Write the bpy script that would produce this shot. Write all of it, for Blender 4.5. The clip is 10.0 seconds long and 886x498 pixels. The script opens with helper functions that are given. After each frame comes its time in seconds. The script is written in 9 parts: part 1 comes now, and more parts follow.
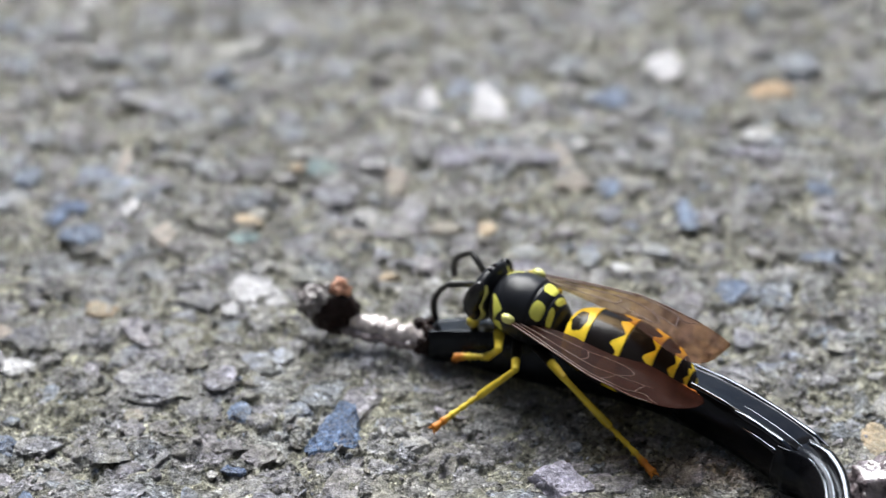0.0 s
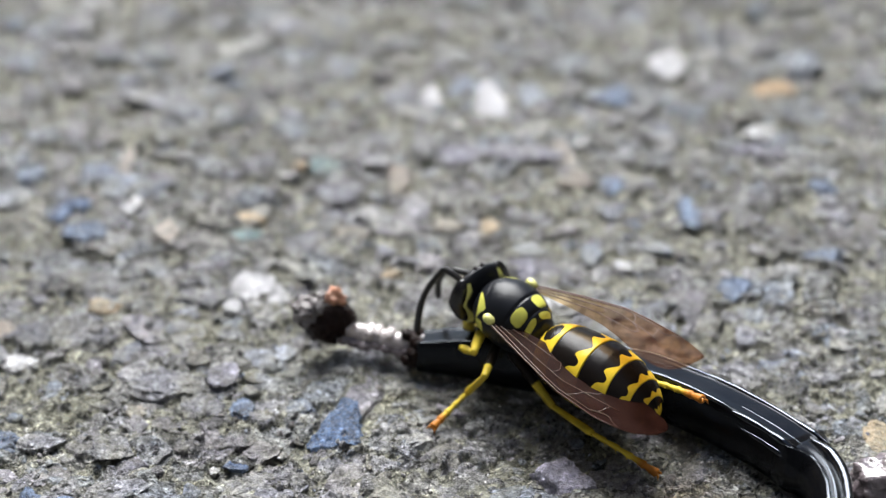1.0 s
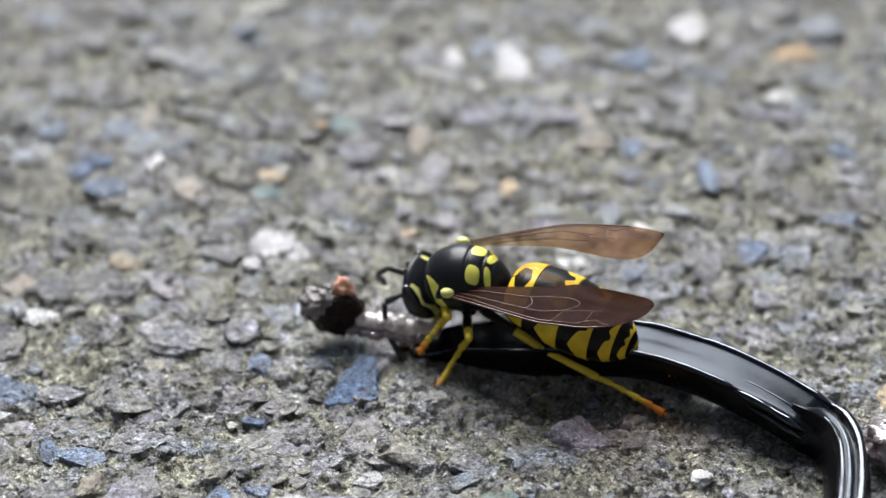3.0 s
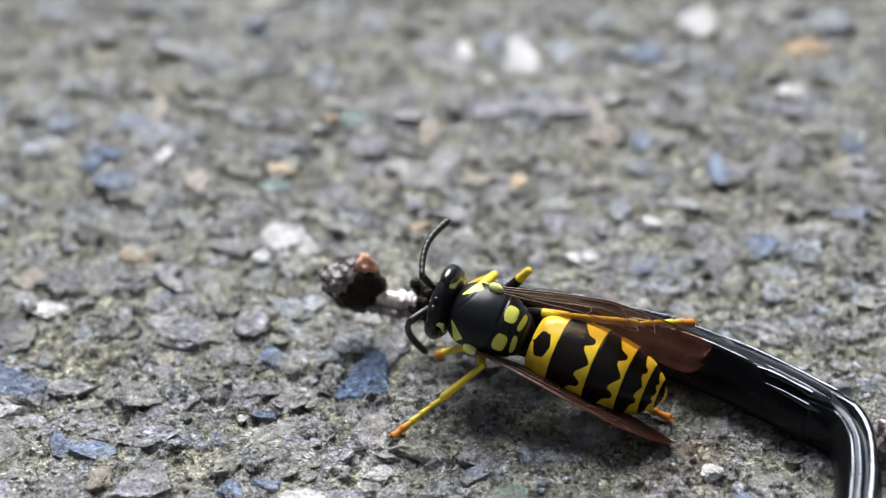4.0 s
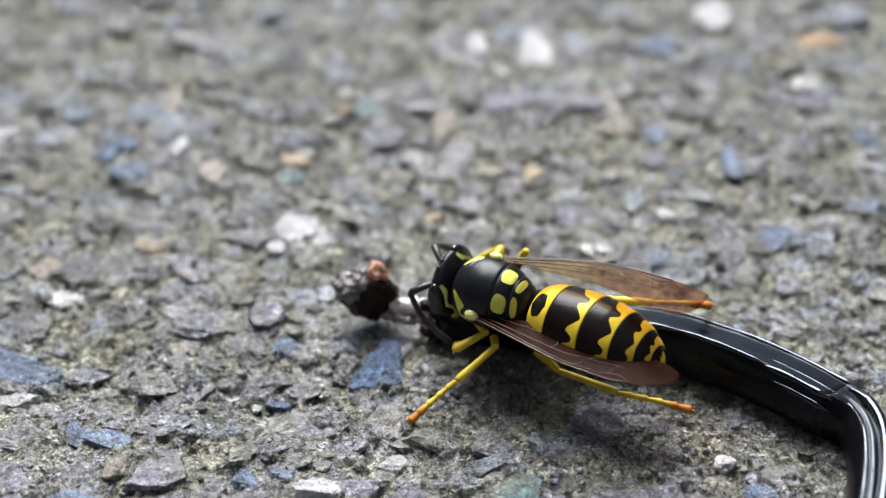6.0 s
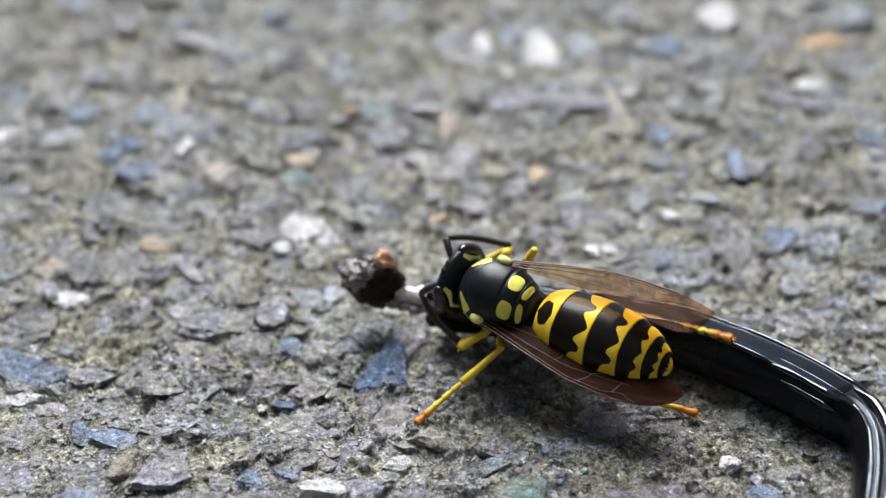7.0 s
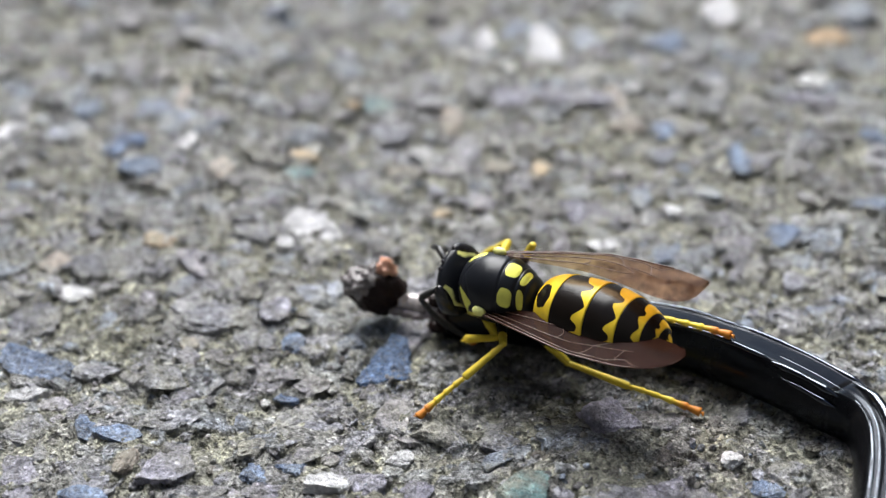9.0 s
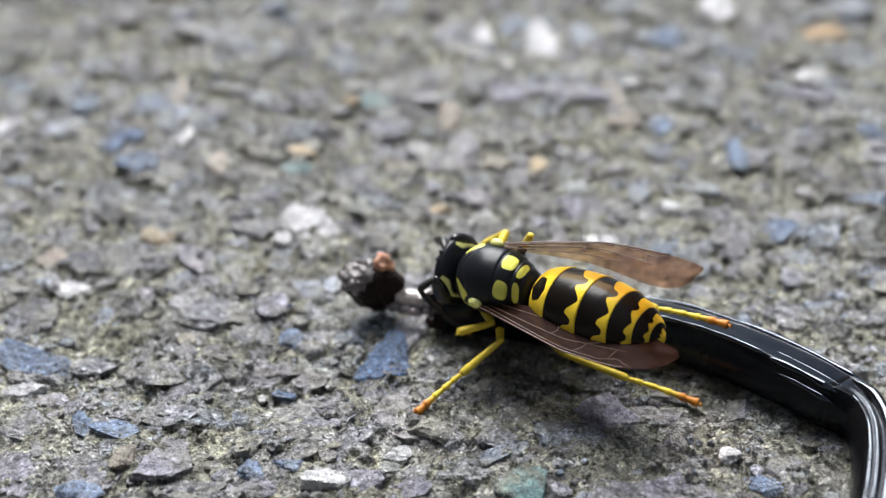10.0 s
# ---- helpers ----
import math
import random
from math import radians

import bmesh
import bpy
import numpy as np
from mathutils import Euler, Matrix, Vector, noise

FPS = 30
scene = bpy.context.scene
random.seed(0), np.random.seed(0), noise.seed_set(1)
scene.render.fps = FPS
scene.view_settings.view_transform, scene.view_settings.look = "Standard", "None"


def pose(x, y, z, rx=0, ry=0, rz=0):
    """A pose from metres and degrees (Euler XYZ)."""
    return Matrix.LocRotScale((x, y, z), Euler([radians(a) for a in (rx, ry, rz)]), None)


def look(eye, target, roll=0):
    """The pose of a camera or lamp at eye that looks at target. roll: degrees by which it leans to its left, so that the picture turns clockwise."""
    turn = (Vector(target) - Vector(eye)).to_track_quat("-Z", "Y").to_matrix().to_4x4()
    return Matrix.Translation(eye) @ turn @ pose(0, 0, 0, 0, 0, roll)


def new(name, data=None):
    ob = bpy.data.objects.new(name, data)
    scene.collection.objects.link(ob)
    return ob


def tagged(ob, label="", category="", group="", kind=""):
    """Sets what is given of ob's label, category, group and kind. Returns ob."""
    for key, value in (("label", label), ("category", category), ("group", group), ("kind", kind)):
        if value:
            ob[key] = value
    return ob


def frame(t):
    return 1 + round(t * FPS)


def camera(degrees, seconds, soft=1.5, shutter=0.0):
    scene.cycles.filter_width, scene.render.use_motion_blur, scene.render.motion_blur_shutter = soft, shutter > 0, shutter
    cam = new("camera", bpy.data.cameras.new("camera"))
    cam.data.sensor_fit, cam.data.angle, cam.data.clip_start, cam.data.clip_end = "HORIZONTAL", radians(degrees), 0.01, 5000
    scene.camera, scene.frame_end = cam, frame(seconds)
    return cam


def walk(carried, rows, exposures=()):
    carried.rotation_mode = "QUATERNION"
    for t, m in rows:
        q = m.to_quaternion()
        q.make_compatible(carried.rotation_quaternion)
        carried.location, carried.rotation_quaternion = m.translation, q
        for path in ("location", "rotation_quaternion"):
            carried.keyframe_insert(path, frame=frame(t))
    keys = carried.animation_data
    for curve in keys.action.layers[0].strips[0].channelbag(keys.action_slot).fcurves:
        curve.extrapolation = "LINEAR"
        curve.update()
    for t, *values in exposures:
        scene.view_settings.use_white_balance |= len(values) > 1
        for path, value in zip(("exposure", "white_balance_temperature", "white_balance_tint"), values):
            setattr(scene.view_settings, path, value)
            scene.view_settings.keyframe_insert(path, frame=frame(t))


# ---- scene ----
cam = camera(26.0, 10.0, soft=1.15, shutter=0.4)
cam.data.dof.use_dof = True
cam.data.dof.focus_distance = 0.0862
cam.data.dof.aperture_fstop = 32.0
PATH = (
    (0.0, 0.00021, -0.07814, 0.05764, 55.483, 0.087, -1.814),
    (0.5, 0.00008, -0.07832, 0.05744, 55.620, 0.097, -1.889),
    (1.0, 0.00028, -0.07834, 0.05753, 55.523, 0.088, -1.672),
    (1.5, 0.00021, -0.07847, 0.05745, 55.405, 0.046, -1.536),
    (2.0, 0.00027, -0.07867, 0.05750, 55.105, -0.005, -1.346),
    (2.5, 0.00039, -0.07901, 0.05740, 54.801, -0.088, -1.033),
    (4.0, 0.00025, -0.07888, 0.05740, 54.363, -0.048, -0.550),
    (4.5, 0.00021, -0.07904, 0.05744, 54.279, -0.012, -0.494),
    (5.0, 0.00017, -0.07900, 0.05736, 54.190, 0.101, -0.466),
    (5.5, 0.00012, -0.07908, 0.05747, 54.156, 0.036, -0.328),
    (7.0, -0.00005, -0.07926, 0.05748, 54.212, -0.044, -0.064),
    (7.5, 0.00004, -0.07916, 0.05764, 53.999, 0.005, -0.001),
    (8.0, 0.00000, -0.07928, 0.05760, 54.000, -0.000, 0.000),
    (8.5, 0.00016, -0.07930, 0.05762, 54.054, 0.031, 0.077),
    (9.0, -0.00001, -0.07937, 0.05778, 53.959, -0.056, 0.091),
    (9.5, 0.00010, -0.07933, 0.05752, 53.971, -0.021, 0.081),
    (10.0, -0.00003, -0.07931, 0.05769, 53.848, -0.078, 0.000),
)
walk(cam, [(t, pose(*place)) for t, *place in PATH])

# ---- light ----
SUN_FROM = Vector((-0.24, 0.88, 1.0)).normalized()
world = bpy.data.worlds.new("overcast_sky")
scene.world = world
world.use_nodes = True
wn, wl = world.node_tree.nodes, world.node_tree.links
sky = wn.new("ShaderNodeTexSky")
sky.sky_type, sky.sun_disc = "NISHITA", False
sky.sun_elevation = math.asin(SUN_FROM.z)
sky.sun_rotation = math.atan2(SUN_FROM.x, SUN_FROM.y)
sky.dust_density, sky.air_density = 1.2, 1.0
cloud = wn.new("ShaderNodeHueSaturation")
cloud.inputs["Saturation"].default_value = 1.15
wl.new(sky.outputs[0], cloud.inputs["Color"])
wl.new(cloud.outputs[0], wn["Background"].inputs[0])
wn["Background"].inputs[1].default_value = 0.08
sun_data = bpy.data.lights.new("sun", "SUN")
sun_data.energy, sun_data.angle, sun_data.color = 7.3, radians(48), (0.985, 0.99, 0.985)
sun_ob = new("sun", sun_data)
sun_ob.matrix_world = look(SUN_FROM * 5, (0, 0, 0))
scene.view_settings.exposure = 0.62

MM = 0.001


# ---- materials ----
def shader(name):
    m = bpy.data.materials.new(name)
    m.use_nodes = True
    return m, m.node_tree.nodes, m.node_tree.links, m.node_tree.nodes["Principled BSDF"]


def noise_node(n, l, scale, detail=4.0, rough=0.6, vector=None):
    t = n.new("ShaderNodeTexNoise")
    t.inputs["Scale"].default_value = scale
    t.inputs["Detail"].default_value = detail
    t.inputs["Roughness"].default_value = rough
    if vector is not None:
        l.new(vector, t.inputs["Vector"])
    return t


def ramp_node(n, l, source, stops, mode="LINEAR"):
    r = n.new("ShaderNodeValToRGB")
    r.color_ramp.interpolation = mode
    e = r.color_ramp.elements
    while len(e) < len(stops):
        e.new(0.5)
    for k, (at, colour) in enumerate(stops):
        e[k].position, e[k].color = at, (*colour, 1)
    l.new(source, r.inputs[0])
    return r


def mix_node(n, l, kind, fac, a, b):
    m = n.new("ShaderNodeMix")
    m.data_type, m.blend_type = "RGBA", kind
    for socket, value in ((m.inputs[0], fac), (m.inputs[6], a), (m.inputs[7], b)):
        if isinstance(value, (int, float)):
            socket.default_value = value
        elif isinstance(value, tuple):
            socket.default_value = (*value, 1)
        else:
            l.new(value, socket)
    return m.outputs[2]


def bump_node(n, l, height, strength, distance, normal=None):
    b = n.new("ShaderNodeBump")
    b.inputs["Strength"].default_value, b.inputs["Distance"].default_value = strength, distance
    l.new(height, b.inputs["Height"])
    if normal is not None:
        l.new(normal, b.inputs["Normal"])
    return b.outputs[0]


def place_node(n):
    return n.new("ShaderNodeNewGeometry").outputs["Position"]


COMMON = [(0.0, (0.12, 0.112, 0.118)), (0.14, (0.35, 0.35, 0.40)), (0.26, (0.17, 0.15, 0.14)), (0.38, (0.50, 0.495, 0.47)), (0.5, (0.25, 0.30, 0.40)), (0.62, (0.38, 0.36, 0.40)), (0.74, (0.19, 0.18, 0.19)), (0.86, (0.52, 0.52, 0.545)), (0.95, (0.36, 0.33, 0.39)), (1.0, (0.70, 0.70, 0.70))]

PLATES = [(0.0, (0.21, 0.20, 0.235)), (0.2, (0.32, 0.32, 0.385)), (0.4, (0.29, 0.28, 0.275)), (0.6, (0.41, 0.41, 0.435)), (0.8, (0.27, 0.31, 0.40)), (1.0, (0.38, 0.36, 0.41))]


def warped(n, l, at, scale, amount):
    """The place, pushed about by noise so that cells get ragged outlines."""
    t = noise_node(n, l, scale, 3, 0.6, at)
    w = n.new("ShaderNodeVectorMath")
    w.operation = "MULTIPLY_ADD"
    l.new(t.outputs["Color"], w.inputs[0])
    w.inputs[1].default_value = (amount,) * 3
    l.new(at, w.inputs[2])
    return w.outputs[0]


def binder_material():
    """Weathered olive-grey binder of the pavement: ragged grains parted by dark crevices, with flush stone plates."""
    m, n, l, p = shader("weathered_binder")
    at = place_node(n)
    rag = warped(n, l, at, 2600, 0.0006)
    big = noise_node(n, l, 160, 5, 0.6, at)
    mid = noise_node(n, l, 900, 6, 0.7, at)
    fine = noise_node(n, l, 6000, 4, 0.7, at)
    c = ramp_node(n, l, big.outputs[0], [(0.3, (0.300, 0.295, 0.238)), (0.5, (0.378, 0.374, 0.315)), (0.7, (0.455, 0.452, 0.40))]).outputs[0]
    # grains, each of its own tone; the palest stand in for glints
    grit = n.new("ShaderNodeTexVoronoi")
    grit.inputs["Scale"].default_value = 2300
    l.new(rag, grit.inputs["Vector"])
    grains = ramp_node(n, l, grit.outputs["Color"], [(0.0, (0.28, 0.27, 0.25)), (0.22, (0.66, 0.65, 0.62)), (0.45, (0.95, 0.94, 0.91)), (0.75, (1.1, 1.09, 1.06)), (0.92, (1.3, 1.27, 1.2)), (1.0, (2.0, 1.98, 1.9))]).outputs[0]
    c = mix_node(n, l, "MULTIPLY", 0.8, c, grains)
    chip, tone = n.new("ShaderNodeAttribute"), n.new("ShaderNodeAttribute")
    chip.attribute_name, tone.attribute_name = "chip", "tone"
    face = ramp_node(n, l, tone.outputs["Fac"], PLATES).outputs[0]
    face = mix_node(n, l, "MULTIPLY", 0.5, face, ramp_node(n, l, fine.outputs[0], [(0.36, (0.55, 0.55, 0.57)), (0.5, (1.0, 1.0, 1.0)), (0.66, (1.6, 1.6, 1.58))]).outputs[0])
    cover = n.new("ShaderNodeMath")
    cover.operation = "MULTIPLY"
    l.new(chip.outputs["Fac"], cover.inputs[0])
    l.new(ramp_node(n, l, noise_node(n, l, 520, 6, 0.7, at).outputs[0], [(0.40, (0.97, 0.97, 0.97)), (0.64, (0.35, 0.35, 0.35))]).outputs[0], cover.inputs[1])
    c = mix_node(n, l, "MIX", cover.outputs[0], c, face)
    patch = noise_node(n, l, 430, 3, 0.55, at)
    c = mix_node(n, l, "MULTIPLY", 0.8, c, ramp_node(n, l, patch.outputs[0], [(0.34, (0.66, 0.66, 0.66)), (0.5, (1.0, 1.0, 0.99)), (0.66, (1.25, 1.25, 1.25))]).outputs[0])
    # dark crevices between the grains, open in places only
    seam = n.new("ShaderNodeTexVoronoi")
    seam.feature = "DISTANCE_TO_EDGE"
    seam.inputs["Scale"].default_value = 1500
    l.new(rag, seam.inputs["Vector"])
    cut = ramp_node(n, l, seam.outputs["Distance"], [(0.02, (0.0, 0.0, 0.0)), (0.15, (1.0, 1.0, 1.0))]).outputs[0]
    where = ramp_node(n, l, mid.outputs[0], [(0.47, (1.0, 1.0, 1.0)), (0.60, (0.0, 0.0, 0.0))]).outputs[0]
    shut = mix_node(n, l, "MIX", where, (1.0, 1.0, 1.0), cut)
    c = mix_node(n, l, "MULTIPLY", 0.5, c, mix_node(n, l, "MIX", shut, (0.10, 0.095, 0.085), (1.0, 1.0, 1.0)))
    # shade of the pits painted into the colour, with pale flecks on the rises
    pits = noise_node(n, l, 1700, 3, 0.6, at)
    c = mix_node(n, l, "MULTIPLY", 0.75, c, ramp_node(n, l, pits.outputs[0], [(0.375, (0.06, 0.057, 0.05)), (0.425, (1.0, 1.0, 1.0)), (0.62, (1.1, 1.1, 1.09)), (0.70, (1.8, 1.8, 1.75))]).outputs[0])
    # fine sand of mixed tone, glints painted in as its brightest grains
    sand = n.new("ShaderNodeTexVoronoi")
    sand.inputs["Scale"].default_value = 6300
    l.new(rag, sand.inputs["Vector"])
    c = mix_node(n, l, "MULTIPLY", 0.9, c, ramp_node(n, l, sand.outputs["Color"], [(0.0, (0.10, 0.098, 0.09)), (0.24, (0.5, 0.495, 0.47)), (0.45, (1.0, 1.0, 0.98)), (0.75, (1.3, 1.29, 1.25)), (0.9, (2.2, 2.2, 2.15)), (1.0, (3.2, 3.2, 3.1))]).outputs[0])
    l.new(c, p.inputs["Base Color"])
    # some grains are glassy and glint
    l.new(ramp_node(n, l, grit.outputs["Color"], [(0.0, (0.5, 0.5, 0.5)), (0.65, (0.40, 0.40, 0.40)), (0.85, (0.14, 0.14, 0.14))]).outputs[0], p.inputs["Roughness"])
    b = bump_node(n, l, mid.outputs[0], 0.9, 0.00045)
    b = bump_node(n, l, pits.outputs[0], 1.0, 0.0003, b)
    b = bump_node(n, l, shut, 0.8, 0.00012, b)
    b = bump_node(n, l, grit.outputs["Distance"], 1.0, 0.0003, b)
    b = bump_node(n, l, sand.outputs["Distance"], 1.0, 0.00022, b)
    l.new(bump_node(n, l, fine.outputs[0], 1.0, 0.00022, b), p.inputs["Normal"])
    return m


def stone_material(name, stops, source="object", rough=0.27, speck=0.8, dusty=0.75):
    """Broken chippings; the colour varies from stone to stone along the stops."""
    m, n, l, p = shader(name)
    at = place_node(n)
    if source == "object":
        pick = n.new("ShaderNodeObjectInfo").outputs["Random"]
    else:
        pick = n.new("ShaderNodeNewGeometry").outputs["Random Per Island"]
    c = ramp_node(n, l, pick, stops).outputs[0]
    mid = noise_node(n, l, 700, 5, 0.65, at)
    fine = noise_node(n, l, 6000, 5, 0.78, at)
    tone = ramp_node(n, l, mid.outputs[0], [(0.3, (0.6, 0.6, 0.6)), (0.55, (1.0, 1.0, 1.0)), (0.75, (1.35, 1.3, 1.22))]).outputs[0]
    c = mix_node(n, l, "MULTIPLY", 0.8, c, tone)
    dots = ramp_node(n, l, fine.outputs[0], [(0.38, (0.5, 0.5, 0.52)), (0.5, (1.0, 1.0, 1.0)), (0.64, (1.9, 1.9, 1.88))]).outputs[0]
    c = mix_node(n, l, "MULTIPLY", speck, c, dots)
    # highlights and shaded hollows of the lumpy face painted into the colour
    rough_spots = noise_node(n, l, 2200, 3, 0.6, at)
    c = mix_node(n, l, "MULTIPLY", min(1.0, speck + 0.1), c, ramp_node(n, l, rough_spots.outputs[0], [(0.36, (0.42, 0.42, 0.44)), (0.48, (1.0, 1.0, 1.0)), (0.60, (1.15, 1.15, 1.14)), (0.70, (1.9, 1.9, 1.88))]).outputs[0])
    dust = ramp_node(n, l, noise_node(n, l, 420, 6, 0.7, at).outputs[0], [(0.42, (0, 0, 0)), (0.64, (dusty,) * 3)]).outputs[0]
    c = mix_node(n, l, "MIX", dust, c, (0.37, 0.357, 0.285))
    sand = n.new("ShaderNodeTexVoronoi")
    sand.inputs["Scale"].default_value = 6000
    l.new(at, sand.inputs["Vector"])
    c = mix_node(n, l, "MULTIPLY", speck * 0.75, c, ramp_node(n, l, sand.outputs["Color"], [(0.0, (0.2, 0.2, 0.21)), (0.3, (0.75, 0.75, 0.75)), (0.7, (1.1, 1.1, 1.1)), (0.9, (1.8, 1.8, 1.8)), (1.0, (2.8, 2.8, 2.8))]).outputs[0])
    # cracks and chipped spots
    seam = n.new("ShaderNodeTexVoronoi")
    seam.feature = "DISTANCE_TO_EDGE"
    seam.inputs["Scale"].default_value = 1100
    l.new(warped(n, l, at, 2200, 0.0007), seam.inputs["Vector"])
    cut = ramp_node(n, l, seam.outputs["Distance"], [(0.01, (0.0, 0.0, 0.0)), (0.09, (1.0, 1.0, 1.0))]).outputs[0]
    where = ramp_node(n, l, mid.outputs[0], [(0.40, (1.0, 1.0, 1.0)), (0.50, (0.0, 0.0, 0.0))]).outputs[0]
    shut = mix_node(n, l, "MIX", where, (1.0, 1.0, 1.0), cut)
    c = mix_node(n, l, "MULTIPLY", speck * 0.5, c, mix_node(n, l, "MIX", shut, (0.22, 0.21, 0.20), (1.0, 1.0, 1.0)))
    l.new(c, p.inputs["Base Color"])
    l.new(ramp_node(n, l, fine.outputs[0], [(0.40, (rough + 0.22,) * 3), (0.60, (rough * 0.6,) * 3)]).outputs[0], p.inputs["Roughness"])
    b = bump_node(n, l, noise_node(n, l, 320, 3, 0.5, at).outputs[0], 0.9, 0.0010)
    b = bump_node(n, l, mid.outputs[0], 1.0, 0.0009, b)
    b = bump_node(n, l, shut, 0.7, 0.00012, b)
    b = bump_node(n, l, rough_spots.outputs[0], 1.0, 0.00040, b)
    l.new(bump_node(n, l, fine.outputs[0], 1.0, 0.00022, b), p.inputs["Normal"])
    return m


binder = binder_material()
stone_mixed = stone_material("mixed_chippings", COMMON)
stone_island = stone_material("small_chippings", COMMON, "island")
STONE_LOOKS = {
    "blue": (stone_material("blue_stone", [(0.0, (0.14, 0.195, 0.325)), (0.5, (0.215, 0.28, 0.42)), (1.0, (0.29, 0.365, 0.51))], rough=0.22, dusty=0.35), "blue-grey chipping of split stone set in the pavement"),
    "sky": (stone_material("pale_blue_stone", [(0.0, (0.40, 0.45, 0.54)), (1.0, (0.56, 0.58, 0.66))], rough=0.3, speck=0.5), "pale blue-grey chipping set in the pavement"),
    "slate": (stone_material("slate_stone", [(0.0, (0.21, 0.21, 0.24)), (1.0, (0.36, 0.36, 0.40))], rough=0.33), "dull slate-grey chipping set in the pavement"),
    "purple": (stone_material("purple_stone", [(0.0, (0.27, 0.26, 0.325)), (1.0, (0.39, 0.38, 0.45))], rough=0.3, dusty=0.5), "purplish grey chipping set in the pavement"),
    "dark": (stone_material("dark_stone", [(0.0, (0.06, 0.057, 0.055)), (1.0, (0.13, 0.125, 0.115))], rough=0.45), "dark grey-brown chipping sunk in the pavement"),
    "teal": (stone_material("teal_stone", [(0.0, (0.13, 0.23, 0.24)), (1.0, (0.22, 0.33, 0.35))], rough=0.32), "greenish teal chipping set in the pavement"),
    "white": (stone_material("white_quartz", [(0.0, (0.80, 0.79, 0.82)), (1.0, (0.92, 0.91, 0.93))], rough=0.28, speck=0.2, dusty=0.25), "pale white quartz chipping set in the pavement"),
    "tan": (stone_material("tan_stone", [(0.0, (0.56, 0.36, 0.20)), (1.0, (0.68, 0.55, 0.38))], speck=0.4), "orange-tan chipping set in the pavement"),
    "pink": (stone_material("pink_stone", [(0.0, (0.42, 0.36, 0.31)), (1.0, (0.58, 0.52, 0.47))], speck=0.4), "pale pinkish chipping set in the pavement"),
}


def cuticle(name, dark, light, rough=0.3, second=None, gloss=0.17):
    """Insect shell: dark and yellow, parted along the zero line of the mesh's paint field."""
    m, n, l, p = shader(name)
    paint = n.new("ShaderNodeAttribute")
    paint.attribute_name = "paint"
    at = n.new("ShaderNodeTexCoord").outputs["Object"]
    grain = noise_node(n, l, 3500, 4, 0.6, at)
    wob = n.new("ShaderNodeMath")
    wob.operation = "MULTIPLY_ADD"
    l.new(grain.outputs[0], wob.inputs[0])
    wob.inputs[1].default_value, wob.inputs[2].default_value = 0.12, -0.06
    add = n.new("ShaderNodeMath")
    add.operation = "ADD"
    l.new(paint.outputs["Fac"], add.inputs[0])
    l.new(wob.outputs[0], add.inputs[1])
    edge = n.new("ShaderNodeMapRange")
    edge.interpolation_type = "SMOOTHSTEP"
    edge.inputs["From Min"].default_value, edge.inputs["From Max"].default_value = -0.06, 0.06
    l.new(add.outputs[0], edge.inputs["Value"])
    tone = ramp_node(n, l, noise_node(n, l, 900, 3, 0.6, at).outputs[0], [(0.35, tuple(c * 0.72 for c in light)), (0.65, light)]).outputs[0]
    c = mix_node(n, l, "MIX", edge.outputs[0], dark, tone)
    if second is not None:
        # a third colour at high paint values: the reddish feet
        tip = n.new("ShaderNodeMapRange")
        tip.inputs["From Min"].default_value, tip.inputs["From Max"].default_value = 1.6, 2.2
        l.new(paint.outputs["Fac"], tip.inputs["Value"])
        c = mix_node(n, l, "MIX", tip.outputs[0], c, second)
    l.new(c, p.inputs["Base Color"])
    p.inputs["Roughness"].default_value = rough
    p.inputs["Specular IOR Level"].default_value = gloss
    l.new(bump_node(n, l, grain.outputs[0], 0.25, 0.00003), p.inputs["Normal"])
    return m


thorax_shell = cuticle("thorax_shell", (0.009, 0.010, 0.013), (0.80, 0.78, 0.15), 0.33, None, 0.20)
thorax_black = cuticle("leg_root_shell", (0.009, 0.009, 0.011), (0.012, 0.012, 0.013), 0.33)
abdomen_shell = cuticle("abdomen_shell", (0.008, 0.006, 0.005), (0.82, 0.57, 0.04), 0.27)
head_shell = cuticle("head_shell", (0.010, 0.011, 0.014), (0.72, 0.70, 0.24), 0.30)
leg_shell = cuticle("leg_shell", (0.014, 0.010, 0.008), (0.74, 0.56, 0.06), 0.35, (0.50, 0.185, 0.03))


def plain(name, colour, rough, bump_scale=0.0, bump=0.0, coat=0.0, spec=0.5):
    m, n, l, p = shader(name)
    at = n.new("ShaderNodeTexCoord").outputs["Object"]
    t = noise_node(n, l, bump_scale or 2000, 4, 0.6, at)
    l.new(ramp_node(n, l, t.outputs[0], [(0.3, tuple(c * 0.65 for c in colour)), (0.7, tuple(min(1, c * 1.15) for c in colour))]).outputs[0], p.inputs["Base Color"])
    p.inputs["Roughness"].default_value = rough
    p.inputs["Coat Weight"].default_value = coat
    p.inputs["Specular IOR Level"].default_value = spec
    if bump:
        l.new(bump_node(n, l, t.outputs[0], 1.0, bump), p.inputs["Normal"])
    return m


eye_black = plain("compound_eye", (0.010, 0.009, 0.010), 0.22, 9000, 0.00001)
antenna_black = plain("antenna_black", (0.012, 0.011, 0.011), 0.45, 5000, 0.00002)
tegula_pale = plain("tegula_pale", (0.70, 0.68, 0.22), 0.35)
mandible_yellow = plain("mandible_yellow", (0.60, 0.48, 0.06), 0.35)
ocellus_glass = plain("ocellus", (0.05, 0.045, 0.05), 0.1)
